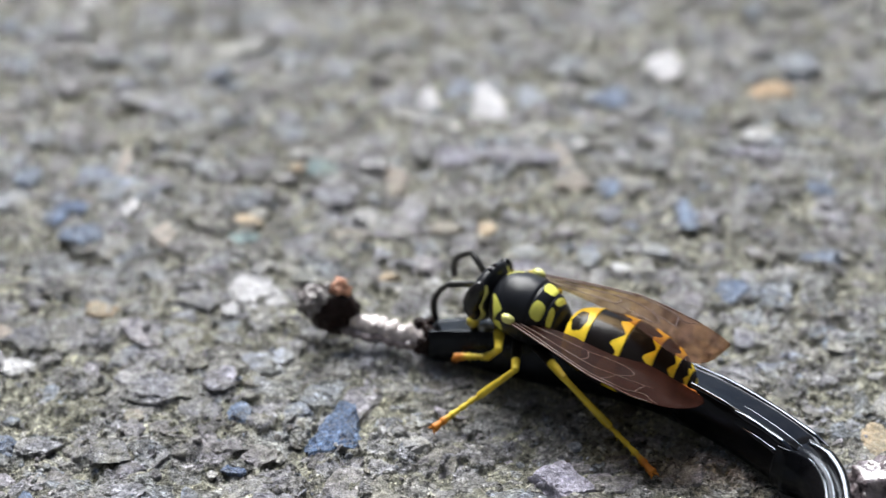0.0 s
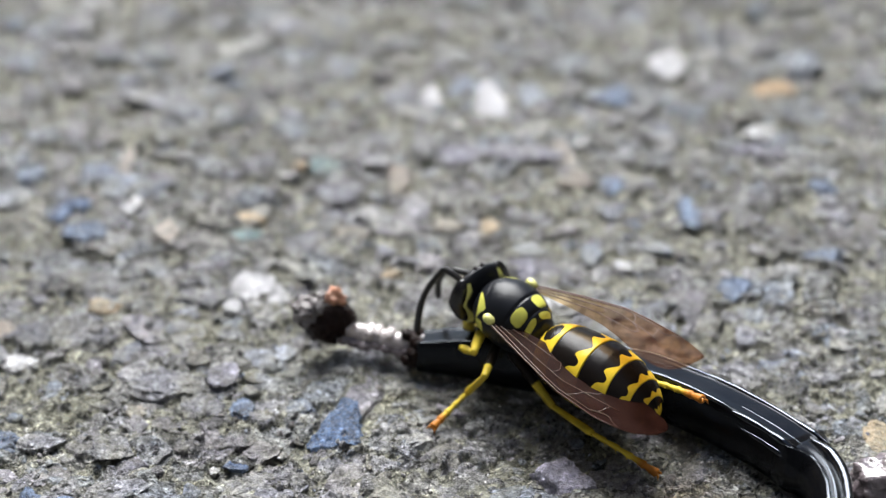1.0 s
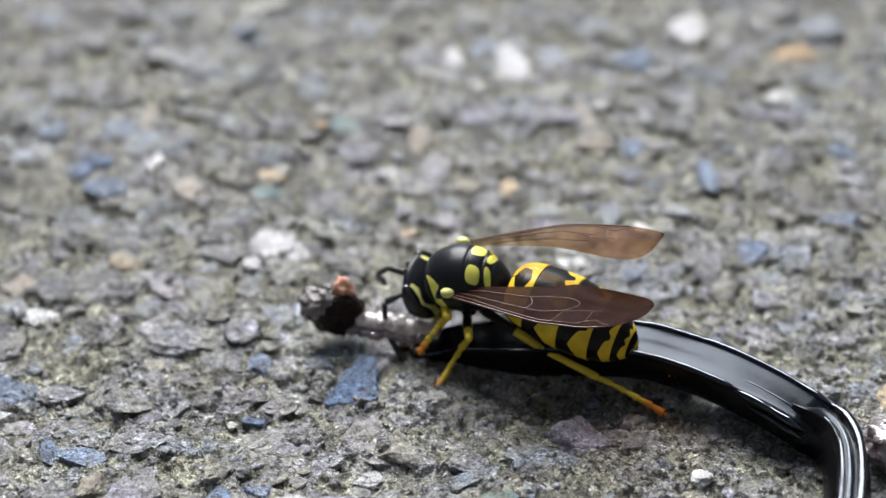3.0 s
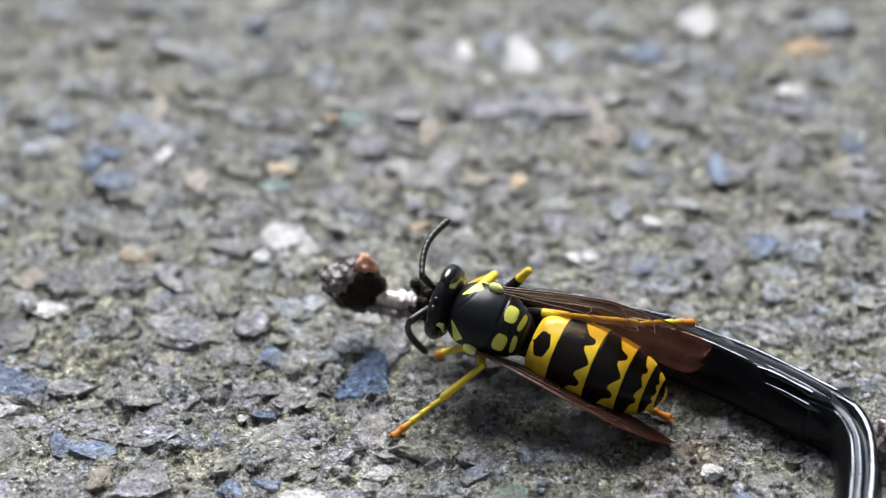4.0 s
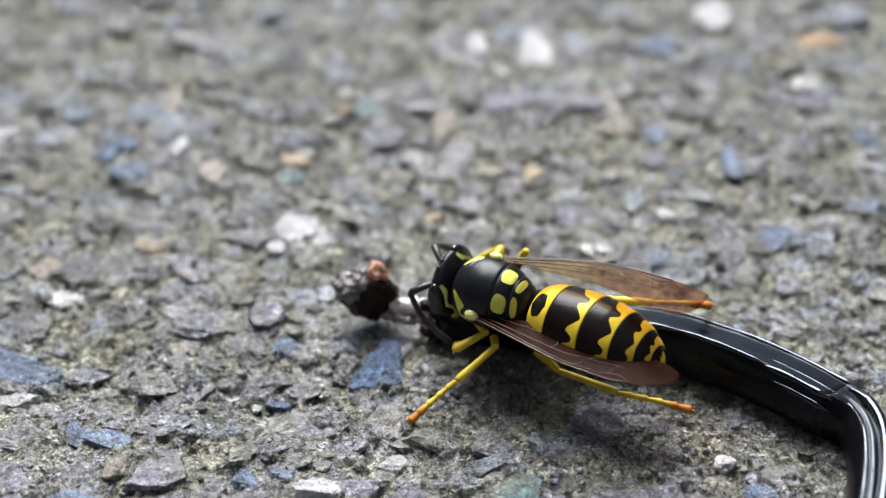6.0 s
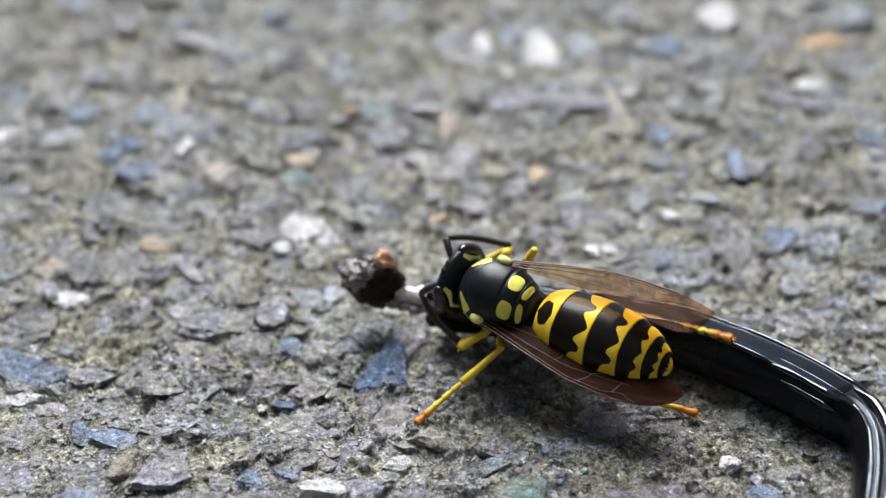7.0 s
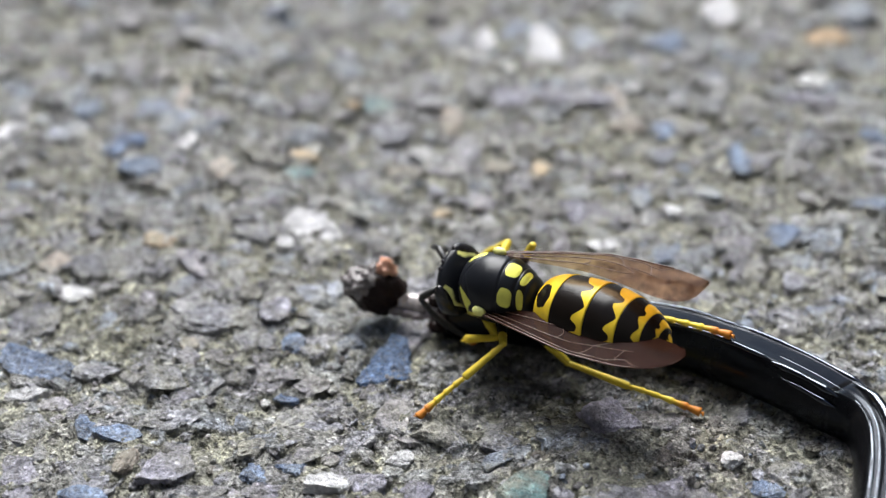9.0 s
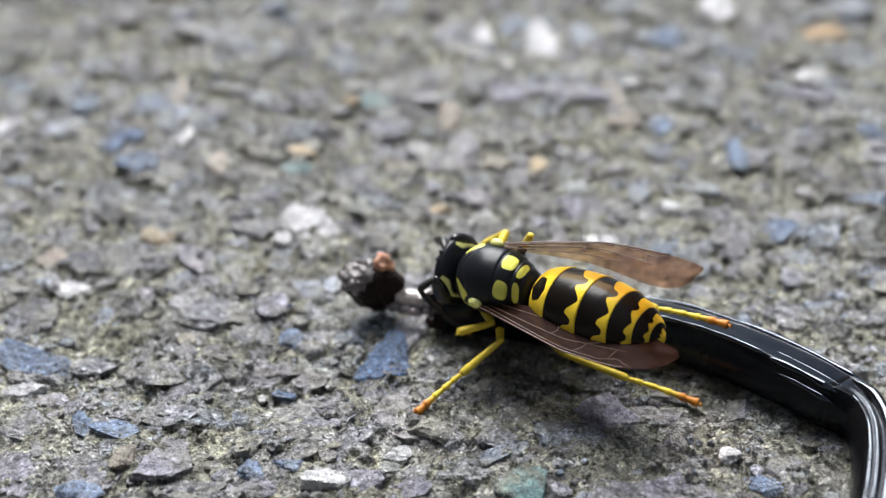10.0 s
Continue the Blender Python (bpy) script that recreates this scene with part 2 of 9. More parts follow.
vein_brown = plain("wing_vein", (0.075, 0.03, 0.015), 0.35)


def wing_material(name, root, tip, gloss, shade, bend):
    """Thin smoky membrane: clear amber at the root, browner and less clear towards the tip, faintly pleated."""
    m, n, l, p = shader(name)
    at = n.new("ShaderNodeTexCoord").outputs["Object"]
    apart = n.new("ShaderNodeSeparateXYZ")
    l.new(at, apart.inputs[0])
    run = n.new("ShaderNodeMapRange")
    run.inputs["From Min"].default_value, run.inputs["From Max"].default_value = -0.0015, -0.0075
    l.new(apart.outputs[0], run.inputs["Value"])
    t = noise_node(n, l, 900, 4, 0.6, at)
    tint = ramp_node(n, l, t.outputs[0], [(0.3, tuple(c * shade for c in (0.034, 0.015, 0.012))), (0.7, tuple(c * shade for c in (0.064, 0.030, 0.025)))]).outputs[0]
    l.new(tint, p.inputs["Base Color"])
    p.inputs["Roughness"].default_value = 0.19
    p.inputs["IOR"].default_value = bend
    p.inputs["Specular IOR Level"].default_value = gloss
    stretch = n.new("ShaderNodeMapping")
    stretch.inputs["Scale"].default_value = (0.22, 1.0, 1.0)
    l.new(at, stretch.inputs["Vector"])
    pleats = noise_node(n, l, 1300, 2, 0.5, stretch.outputs[0])
    l.new(bump_node(n, l, pleats.outputs[0], 0.8, 0.00014), p.inputs["Normal"])
    clear = n.new("ShaderNodeBsdfTransparent")
    l.new(ramp_node(n, l, run.outputs[0], [(0.0, (0.97, 0.87, 0.66)), (1.0, (0.88, 0.69, 0.53))]).outputs[0], clear.inputs[0])
    both = n.new("ShaderNodeMixShader")
    l.new(ramp_node(n, l, run.outputs[0], [(0.0, (root,) * 3), (1.0, (tip,) * 3)]).outputs[0], both.inputs[0])
    l.new(clear.outputs[0], both.inputs[1])
    l.new(p.outputs[0], both.inputs[2])
    l.new(both.outputs[0], n["Material Output"].inputs["Surface"])
    return m


# same wings; the near one has the shade behind it put into its colour
wing_film = wing_material("amber_wing", 0.06, 0.24, 0.3, 1.1, 1.14)
wing_shaded = wing_material("doubled_wing_shaded", 0.58, 0.82, 0.5, 0.55, 1.05)


def snake_material(name, gloss, matt):
    """Wet black skin with fine rings across the body and a few scuffs."""
    m, n, l, p = shader(name)
    along = n.new("ShaderNodeAttribute")
    along.attribute_name = "skin"
    at = n.new("ShaderNodeTexCoord").outputs["Object"]
    rings = n.new("ShaderNodeTexWave")
    rings.bands_direction = "X"
    rings.inputs["Scale"].default_value = 0.2
    rings.inputs["Distortion"].default_value = 1.2
    l.new(along.outputs["Vector"], rings.inputs["Vector"])
    grain = noise_node(n, l, 1500, 5, 0.65, at)
    scuff = noise_node(n, l, 380, 5, 0.7, at)
    c = ramp_node(n, l, scuff.outputs[0], [(0.35, (0.003, 0.003, 0.0035)), (0.7, (0.006, 0.006, 0.007))]).outputs[0]
    l.new(c, p.inputs["Base Color"])
    l.new(ramp_node(n, l, scuff.outputs[0], [(0.35, (matt * 0.5,) * 3), (0.7, (matt,) * 3)]).outputs[0], p.inputs["Roughness"])
    parts_of = n.new("ShaderNodeSeparateXYZ")
    l.new(along.outputs["Vector"], parts_of.inputs[0])
    dried = n.new("ShaderNodeMapRange")
    dried.inputs["From Min"].default_value, dried.inputs["From Max"].default_value = 205.0, 240.0
    dried.inputs["To Min"].default_value = 0.03
    l.new(parts_of.outputs[0], dried.inputs["Value"])
    ribbed = n.new("ShaderNodeMath")
    ribbed.operation = "MULTIPLY"
    l.new(rings.outputs["Fac"], ribbed.inputs[0])
    l.new(dried.outputs[0], ribbed.inputs[1])
    b = bump_node(n, l, ribbed.outputs[0], 1.0, 0.000012)
    l.new(bump_node(n, l, grain.outputs[0], 0.12, 0.00003, b), p.inputs["Normal"])
    p.inputs["Specular IOR Level"].default_value = gloss
    # bluish sheen of the reflected sky put into the specular tint
    p.inputs["Specular Tint"].default_value = (0.74, 0.84, 1.0, 1)
    return m


snake_skin = snake_material("black_wet_skin", 0.20, 0.30)
fold_skin = snake_material("glossy_skin_fold", 0.9, 0.2)
# dark surface for the unseen walls that block the low sky
blocker_dark = plain("sky_blocker_dark", (0.06, 0.062, 0.066), 0.85, 6, 0.004)
bone_white = plain("wet_backbone", (0.54, 0.48, 0.47), 0.25, 2600, 0.0001, 0.6)
dark_flesh = plain("dark_dried_flesh", (0.014, 0.006, 0.005), 0.42, 1500, 0.0005, 0.0, 0.16)
orange_flesh = plain("orange_tissue", (0.58, 0.29, 0.19), 0.28, 2500, 0.0002, 0.3)
grey_film = plain("grey_wet_membrane", (0.20, 0.18, 0.18), 0.22, 1800, 0.0006, 0.2)
pink_flesh = plain("pink_wet_flesh", (0.19, 0.155, 0.165), 0.12, 1300, 0.0005, 1.0)


# ---- mesh helpers ----
def mesh_of(name, bm, material, smooth=True):
    me = bpy.data.meshes.new(name)
    bmesh.ops.recalc_face_normals(bm, faces=bm.faces[:])
    bm.to_mesh(me)
    bm.free()
    if smooth:
        me.polygons.foreach_set("use_smooth", [True] * len(me.polygons))
    me.materials.append(material)
    return me


def part(name, bm, material, parent, label="", smooth=True):
    ob = new(name, mesh_of(name, bm, material, smooth))
    ob.parent = parent
    if label:
        ob["label"] = label
    return ob


def base_of(name, place=(0, 0, 0)):
    ob = new(name)
    ob.empty_display_size = 0.001
    ob.location = place
    return ob


def spline(points, count):
    """Catmull-Rom through rows of numbers, evenly stepped in the row index."""
    p = np.array(points, float)
    p = np.vstack([2 * p[0] - p[1], p, 2 * p[-1] - p[-2]])
    out = []
    for u in np.linspace(0, len(p) - 3 - 1e-9, count):
        k, f = int(u), u - int(u)
        a, b, c, d = p[k : k + 4]
        out.append(0.5 * (2 * b + (c - a) * f + (2 * a - 5 * b + 4 * c - d) * f * f + (3 * b - a - 3 * c + d) * f**3))
    return np.array(out)


def skin_rings(bm, rings, close=True):
    made = [[bm.verts.new(v) for v in ring] for ring in rings]
    for a, b in zip(made, made[1:]):
        for k in range(len(a)):
            bm.faces.new((a[k], a[(k + 1) % len(a)], b[(k + 1) % len(a)], b[k]))
    if close:
        for ring, flip in ((made[0], True), (made[-1], False)):
            mid = bm.verts.new(sum((v.co for v in ring), Vector()) / len(ring))
            for k in range(len(ring)):
                pair = (ring[k], ring[(k + 1) % len(ring)], mid)
                bm.faces.new(pair[::-1] if flip else pair)
    return made


def tube(bm, points, radii, sides=10):
    """A round tube along points (millimetres)."""
    pts = [Vector(p) * MM for p in points]
    rings, side = [], None
    for k, p in enumerate(pts):
        d = (pts[min(k + 1, len(pts) - 1)] - pts[max(k - 1, 0)]).normalized()
        if side is None:
            side = d.orthogonal().normalized()
        side = (side - d * side.dot(d)).normalized()
        other = d.cross(side)
        rings.append([p + (side * math.cos(a) + other * math.sin(a)) * radii[k] * MM for a in np.linspace(0, 2 * math.pi, sides, endpoint=False)])
    skin_rings(bm, rings)


def ball(bm, centre, size, detail=3, rough=0.0, seed=0, scale=1.0):
    """A rounded lump with half-sizes in millimetres, roughened by noise."""
    made = bmesh.ops.create_icosphere(bm, subdivisions=detail, radius=1.0)["verts"]
    for v in made:
        d = v.co.normalized()
        k = 1 + rough * (noise.noise(d * 1.6 * scale + Vector((seed * 7.3, seed, 0))) + 0.5 * noise.noise(d * 4.1 * scale + Vector((0, seed * 3.1, 5))))
        v.co = Vector([(c + d[i] * s * k) * MM for i, (c, s) in enumerate(zip(centre, size))])
    return made


def paint_by(bm, field):
    layer = bm.verts.layers.float.new("paint")
    for v in bm.verts:
        v[layer] = field(v.co / MM)


# ---- ground ----
lattice = np.random.RandomState(3).rand(257, 257)


def value_noise(x, y, cell, shift):
    """Smooth noise from 0 to 1 over the plan; cell in millimetres."""
    u, v = np.asarray(x) / cell + shift, np.asarray(y) / cell + shift * 1.7
    i, j = np.floor(u).astype(int), np.floor(v).astype(int)
    f, g = u - i, v - j
    f, g = f * f * (3 - 2 * f), g * g * (3 - 2 * g)
    i, j = i % 256, j % 256
    return (lattice[i, j] * (1 - f) + lattice[i + 1, j] * f) * (1 - g) + (lattice[i, j + 1] * (1 - f) + lattice[i + 1, j + 1] * f) * g


def plates(x, y, cell, seed):
    """Jittered cells over the plan: gap to the cell's edge (millimetres), the cell's random number, and the offset from its middle."""
    x, y = np.asarray(x, float), np.asarray(y, float)
    warp = 0.55 * cell
    u = x + warp * (value_noise(x, y, cell * 0.45, seed + 3) - 0.5) + 0.5 * warp * (value_noise(x, y, cell * 0.16, seed + 5) - 0.5)
    v = y + warp * (value_noise(x, y, cell * 0.45, seed + 7) - 0.5) + 0.5 * warp * (value_noise(x, y, cell * 0.16, seed + 9) - 0.5)
    i, j = np.floor(u / cell).astype(int), np.floor(v / cell).astype(int)
    first, second = np.full(u.shape, 9e9), np.full(u.shape, 9e9)
    tone, du, dv = np.zeros(u.shape), np.zeros(u.shape), np.zeros(u.shape)
    for a in (-1, 0, 1):
        for c in (-1, 0, 1):
            p, q = (i + a) % 256, (j + c) % 256
            su = (i + a + 0.1 + 0.8 * lattice[p, (q + seed) % 256]) * cell - u
            sv = (j + c + 0.1 + 0.8 * lattice[(q + 31) % 256, (p + seed * 2) % 256]) * cell - v
            d = np.hypot(su, sv * 1.25)
            new_first = d < first
            second = np.where(new_first, first, np.minimum(second, d))
            tone = np.where(new_first, lattice[(p * 7 + seed) % 256, (q * 5 + 13) % 256], tone)
            du, dv = np.where(new_first, su, du), np.where(new_first, sv, dv)
            first = np.minimum(first, d)
    return second - first, tone, du, dv


def ground_relief(x, y):
    """Height of the pavement in millimetres, how far a spot is chipping rather than binder, and the chipping's random tone."""
    rough = 0.34 * (value_noise(x, y, 0.8, 37) - 0.5) + 0.26 * (value_noise(x, y, 0.38, 51) - 0.5) + 0.15 * (value_noise(x, y, 0.2, 67) - 0.5)
    h = 0.58 * (value_noise(x, y, 4.2, 11) - 0.5) + 0.46 * (value_noise(x * 0.75, y, 1.7, 23) - 0.5) - 0.14
    mask, tone = np.zeros(np.shape(x)), np.zeros(np.shape(x))
    for cell, seed, share, lift in ((2.3, 19, 0.5, 0.25), (1.25, 43, 0.38, 0.15), (0.52, 83, 0.22, 0.09)):
        gap, t, du, dv = plates(x, y, cell, seed)
        stone = t < share
        k = t / share
        inside = np.clip((gap - 0.10 * cell) / (0.14 * cell), 0, 1) * stone * (1 - mask)
        tilt = ((k * 7.13 % 1) - 0.5) * 0.32 * du + ((k * 3.77 % 1) - 0.35) * 0.32 * dv
        h = h + inside * (lift * (0.25 + 0.75 * (k * 11.3 % 1)) + tilt)
        tone = np.where(inside > 0.02, k * 5.3 % 1, tone)
        mask = np.maximum(mask, inside)
    return h + rough * (1 - 0.62 * mask), mask, tone


def ground_height(x, y):
    return ground_relief(np.array([x], float), np.array([y], float))[0][0]


def stretch_axis(low, high, step, reach):
    inner = np.arange(low, high + step / 2, step)
    grow, a = [], step
    while sum(grow) < reach:
        a *= 1.32
        grow.append(a)
    outer = np.cumsum(grow)
    return np.concatenate([(low - outer)[::-1], inner, high + outer])


def build_ground():
    xs, ys = stretch_axis(-29, 29, 0.105, 3.0e5), stretch_axis(-22, 42, 0.105, 3.0e5)
    gx, gy = np.meshgrid(xs, ys)
    far = np.clip((np.hypot(gx, gy - 15) - 90) / 300, 0, 1)
    gz, chip, tone = ground_relief(gx, gy)
    gz = gz * (1 - far)
    chip = chip * np.clip(1 - (np.maximum(np.abs(gx) - 29, np.abs(gy - 10) - 32)) / 12, 0, 1)
    verts = np.stack([gx, gy, gz], -1).reshape(-1, 3) * MM
    w, h = len(xs), len(ys)
    k = (np.arange(h - 1)[:, None] * w + np.arange(w - 1)).ravel()
    quads = np.stack([k, k + 1, k + 1 + w, k + w], 1).astype(np.int32)
    me = bpy.data.meshes.new("ground")
    me.vertices.add(len(verts))
    me.vertices.foreach_set("co", verts.ravel())
    me.loops.add(quads.size)
    me.loops.foreach_set("vertex_index", quads.ravel())
    me.polygons.add(len(quads))
    me.polygons.foreach_set("loop_start", np.arange(0, quads.size, 4, dtype=np.int32))
    me.update(calc_edges=True)
    for name, values in (("chip", chip), ("tone", tone)):
        me.attributes.new(name, "FLOAT", "POINT").data.foreach_set("value", values.ravel().astype(np.float32))
    me.polygons.foreach_set("use_smooth", np.ones(len(quads), bool))
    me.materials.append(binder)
    return tagged(new("ground", me), "weathered grey-brown asphalt pavement with worn stone chippings", "pavement", kind="structure")


ground = build_ground()


def build_sky_blockers():
    """Unseen plain dark walls added round the spot to cut low sky light."""
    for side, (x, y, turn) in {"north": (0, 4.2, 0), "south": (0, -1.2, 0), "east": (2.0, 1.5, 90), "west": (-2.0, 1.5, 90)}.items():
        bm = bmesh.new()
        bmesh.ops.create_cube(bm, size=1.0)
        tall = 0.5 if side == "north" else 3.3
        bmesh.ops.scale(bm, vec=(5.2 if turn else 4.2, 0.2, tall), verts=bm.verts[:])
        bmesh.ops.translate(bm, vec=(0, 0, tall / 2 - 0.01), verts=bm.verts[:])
        wall = new("blocker_wall_" + side, mesh_of("blocker_wall_" + side, bm, blocker_dark, False))
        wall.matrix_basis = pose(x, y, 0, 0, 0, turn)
        tagged(wall, "unseen plain dark wall added to block low sky light", "wall", kind="structure")


build_sky_blockers()


def stone_shape(seed, detail, flat=0.55, plan=()):
    """An angular, broken chipping of unit half-width: a lump cut by random planes."""
    rng = random.Random(seed)
    bm = bmesh.new()
    bmesh.ops.create_icosphere(bm, subdivisions=detail, radius=1.25)
    cuts = [(Vector((math.cos(radians(q)), math.sin(radians(q)), 0.1)).normalized(), far) for q, far in plan]
    for _ in range(2 if plan else 9):
        d = Vector((rng.uniform(-1, 1), rng.uniform(-1, 1), rng.uniform(-0.5, 0.5))).normalized()
        cuts.append((d, rng.uniform(0.62, 0.98)))
    cuts.append((Vector((rng.uniform(-0.22, 0.22), rng.uniform(-0.22, 0.22), 1)).normalized(), rng.uniform(0.35, 0.6)))
    for v in bm.verts:
        for d, far in cuts:
            over = v.co.dot(d) - far
            if over > 0:
                v.co -= d * over * 0.96
        v.co += v.co.normalized() * (0.13 * noise.noise(v.co * 3 + Vector((seed, 0, 0))) + 0.12 * noise.noise(v.co * 7 + Vector((0, seed, 0))) + 0.06 * noise.noise(v.co * 15 + Vector((0, 0, seed))))
        v.co.z += 0.10 * noise.noise(v.co * 2.6 + Vector((seed, 4, 0))) + 0.07 * noise.noise(v.co * 6 + Vector((2, seed, 0))) + 0.035 * noise.noise(v.co * 13 + Vector((seed, seed, 0)))
        v.co.z *= flat / 0.5
    return bm


# ---- the dead snake ----
PIVOT = Vector((19.11, -15.01, 0.0))


def build_snake():
    snake = tagged(base_of("dead_snake", PIVOT * MM), "dead slender snake, glossy wet black, gnawed open behind the head", "snake")
    axis = spline([(0.1, -6.62), (2.05, -6.7), (3.66, -7.0), (5.52, -7.4), (8.42, -7.9), (10.99, -8.6), (13.5, -9.95), (15.8, -11.65), (17.5, -13.2), (18.55, -14.45), (18.92, -15.9), (18.75, -17.8), (18.2, -20.2), (17.2, -23.2), (15.5, -27.0), (13.0, -31.0)], 260)
    s = np.concatenate([[0], np.cumsum(np.hypot(*np.diff(axis, axis=0).T))])

    def section(at):
        """Outline across the body (outwards, up): sagging flanks under two sharp ridges; past the bend a narrow crest."""
        body = np.array([(0.0, 0.02), (0.85, 0.04), (1.28, 0.55), (1.36, 1.2), (1.24, 1.9), (1.04, 2.5), (0.92, 2.66), (0.76, 2.56), (0.1, 2.40), (-0.62, 2.26), (-0.82, 2.30), (-0.98, 2.14), (-1.22, 1.5), (-1.28, 0.9), (-0.85, 0.05)])
        crest = np.array([(0.0, 0.02), (0.55, 0.04), (0.92, 0.5), (1.0, 1.1), (0.92, 1.7), (0.66, 2.2), (0.42, 2.44), (0.26, 2.36), (0.05, 2.38), (-0.2, 2.34), (-0.42, 2.46), (-0.62, 2.3), (-0.9, 1.6), (-0.98, 0.9), (-0.55, 0.05)])
        k = min(1.0, max(0.0, (at - 19.3) / 2.2))
        k = k * k * (3 - 2 * k)
        return (body * (1 - k) + crest * k) * (0.70 + 0.30 * min(1, at / 4.0))

    def dent(at, turn):
        """Long shallow dents where the skin has dried and sunk in."""
        return 0.035 * noise.noise(Vector((at * 0.35, math.cos(turn) * 1.2, math.sin(turn) * 1.2))) + 0.004 * noise.noise(Vector((at * 0.3, math.cos(turn) * 5, math.sin(turn) * 5 + 8)))

    def skin_tube(low, high, tuck):
        """The skin between two stations along the body, drawn in by tuck(station) where one piece slips under the other."""
        bm = bmesh.new()
        layer = bm.verts.layers.float_vector.new("skin")
        rings, stations, sides = [], [], 150
        for k, (x, y) in enumerate(axis):
            if not low <= s[k] <= high:
                continue
            a, b = axis[max(k - 1, 0)], axis[min(k + 1, len(axis) - 1)]
            d = Vector((b[0] - a[0], b[1] - a[1], 0)).normalized()
            out = Vector((d.y, -d.x, 0))
            shape = section(s[k])
            shape = (shape - (0, 1.2)) * tuck(s[k]) + (0, 1.2)
            loop = spline(np.vstack([shape, shape[:1]]), sides + 1)[:-1]
            ring = []
            for q, (u, v) in enumerate(loop):
                turn = 2 * math.pi * q / sides
                wob = dent(s[k], turn)
                p = Vector((x, y, v * (1 + wob))) + out * u * (1 + wob)
                ring.append((p - PIVOT) * MM)
            rings.append(ring)
            stations.append(s[k])
        for station, ring in zip(stations, skin_rings(bm, rings)):
            for q, v in enumerate(ring):
                v[layer] = (station * 10, 2 * math.pi * q / sides, 0)
        return bm

    body = part("body", skin_tube(0.0, 20.5, lambda at: 1 - 0.16 * min(1.0, max(0.0, (at - 19.5) / 1.0))), snake_skin, snake)
    tail = part("tail", skin_tube(19.0, 99.0, lambda at: 0.86 + 0.14 * min(1.0, (at - 19.0) / 0.9)), snake_skin, snake)
    # raised wet folds of skin, added to catch highlights along the ridges: start, stop, outwards, up, half-thickness
    for start, stop, off, up, thick in ((6.0, 16.6, 0.90, 2.60, 0.12), (15.8, 20.2, 0.98, 2.55, 0.16), (17.0, 20.3, 1.20, 2.08, 0.15), (6.0, 14.5, -0.80, 2.24, 0.11), (13.2, 20.4, -0.84, 2.23, 0.16), (15.8, 20.0, 0.30, 2.42, 0.05), (20.0, 33.0, 0.36, 2.36, 0.10), (20.6, 34.0, 0.05, 2.33, 0.06), (19.8, 36.0, -0.46, 2.36, 0.24)):
        bm = bmesh.new()
        pts, rad = [], []
        for q in np.linspace(start, stop, 70):
            x, y = np.interp(q, s, axis[:, 0]), np.interp(q, s, axis[:, 1])
            x2, y2 = np.interp(q + 0.2, s, axis[:, 0]), np.interp(q + 0.2, s, axis[:, 1])
            d = Vector((x2 - x, y2 - y, 0)).normalized()
            w = 1 + dent(q, 2 * math.pi * np.interp(-off, (-1.2, -0.92, -0.1, 0.82, 1.0), (4.6, 6.0, 8.0, 10.0, 11.0)) / 15)
            sway = 0.025 * noise.noise(Vector((q * 0.6, off, 1)))
            pts.append(Vector((x, y, up * w + sway)) + Vector((d.y, -d.x, 0)) * (off * w + sway) - PIVOT)
            fade = min(1, (q - start) / 1.2, (stop - q) / 0.8)
            rad.append(0.012 + thick * max(0, fade) * (0.9 + 0.45 * noise.noise(Vector((q * 0.9, off, 7)))))
        tube(bm, pts, rad, 12)
        part("skin_fold", bm, fold_skin, tail if start > 19.5 else body, "raised fold of wet skin, added to catch ridge highlights")
    # torn rim round the open end
    bm = bmesh.new()
    rim = []
    for q in np.linspace(0, 2 * math.pi, 26):
        r = 1 + 0.12 * noise.noise(Vector((math.cos(q), math.sin(q), 9)))
        rim.append(Vector((-0.05 + 0.12 * math.sin(3 * q), -6.62 + 0.86 * math.cos(q) * r, 1.0 + 0.82 * math.sin(q) * r)) - PIVOT)
    tube(bm, rim, [0.16 + 0.06 * math.sin(5 * k) for k in range(len(rim))], 7)
    part("torn_rim", bm, dark_flesh, body, "torn dark edge of the skin")
    bm = bmesh.new()
    for k in range(9):
        q = k * 0.7
        ball(bm, Vector((-0.15 + 0.3 * math.sin(k * 2.3), -6.62 + 0.75 * math.cos(q), 1.0 + 0.7 * math.sin(q))) - PIVOT, (0.34, 0.30, 0.28), 3, 0.5, 60 + k, 1.6)
    part("torn_flesh", bm, dark_flesh, body, "dark shreds of flesh at the gnawed end")
    # what is left of the front end slides as one piece: the bared backbone and the head
    front = HEAD_AT
    bm = bmesh.new()
    ball(bm, (0.1, 0, 0.2), (1.3, 1.0, 1.25), 4, 0.15, 2)
    for v in ball(bm, (0.3, -0.2, -0.35), (0.95, 0.85, 1.0), 4, 0.16, 5):
        low = max(0.0, 0.0 - v.co.z / MM)
        v.co.x -= (v.co.x - 0.45 * MM) * min(0.75, low * 0.75)
        v.co.y *= 1 - min(0.7, low * 0.7)
    ball(bm, (-0.75, 0.15, 0.5), (0.85, 0.8, 0.85), 4, 0.3, 8)
    ball(bm, (1.0, -0.1, 0.45), (0.5, 0.55, 0.5), 3, 0.2, 9)
    head = part("head", bm, dark_flesh, snake, "shrivelled dark head with torn flesh")
    head.location = (front - PIVOT) * MM
    bm = bmesh.new()
    ball(bm, (0.45, 0.1, 1.42), (0.52, 0.42, 0.55), 3, 0.5, 4, 1.6)
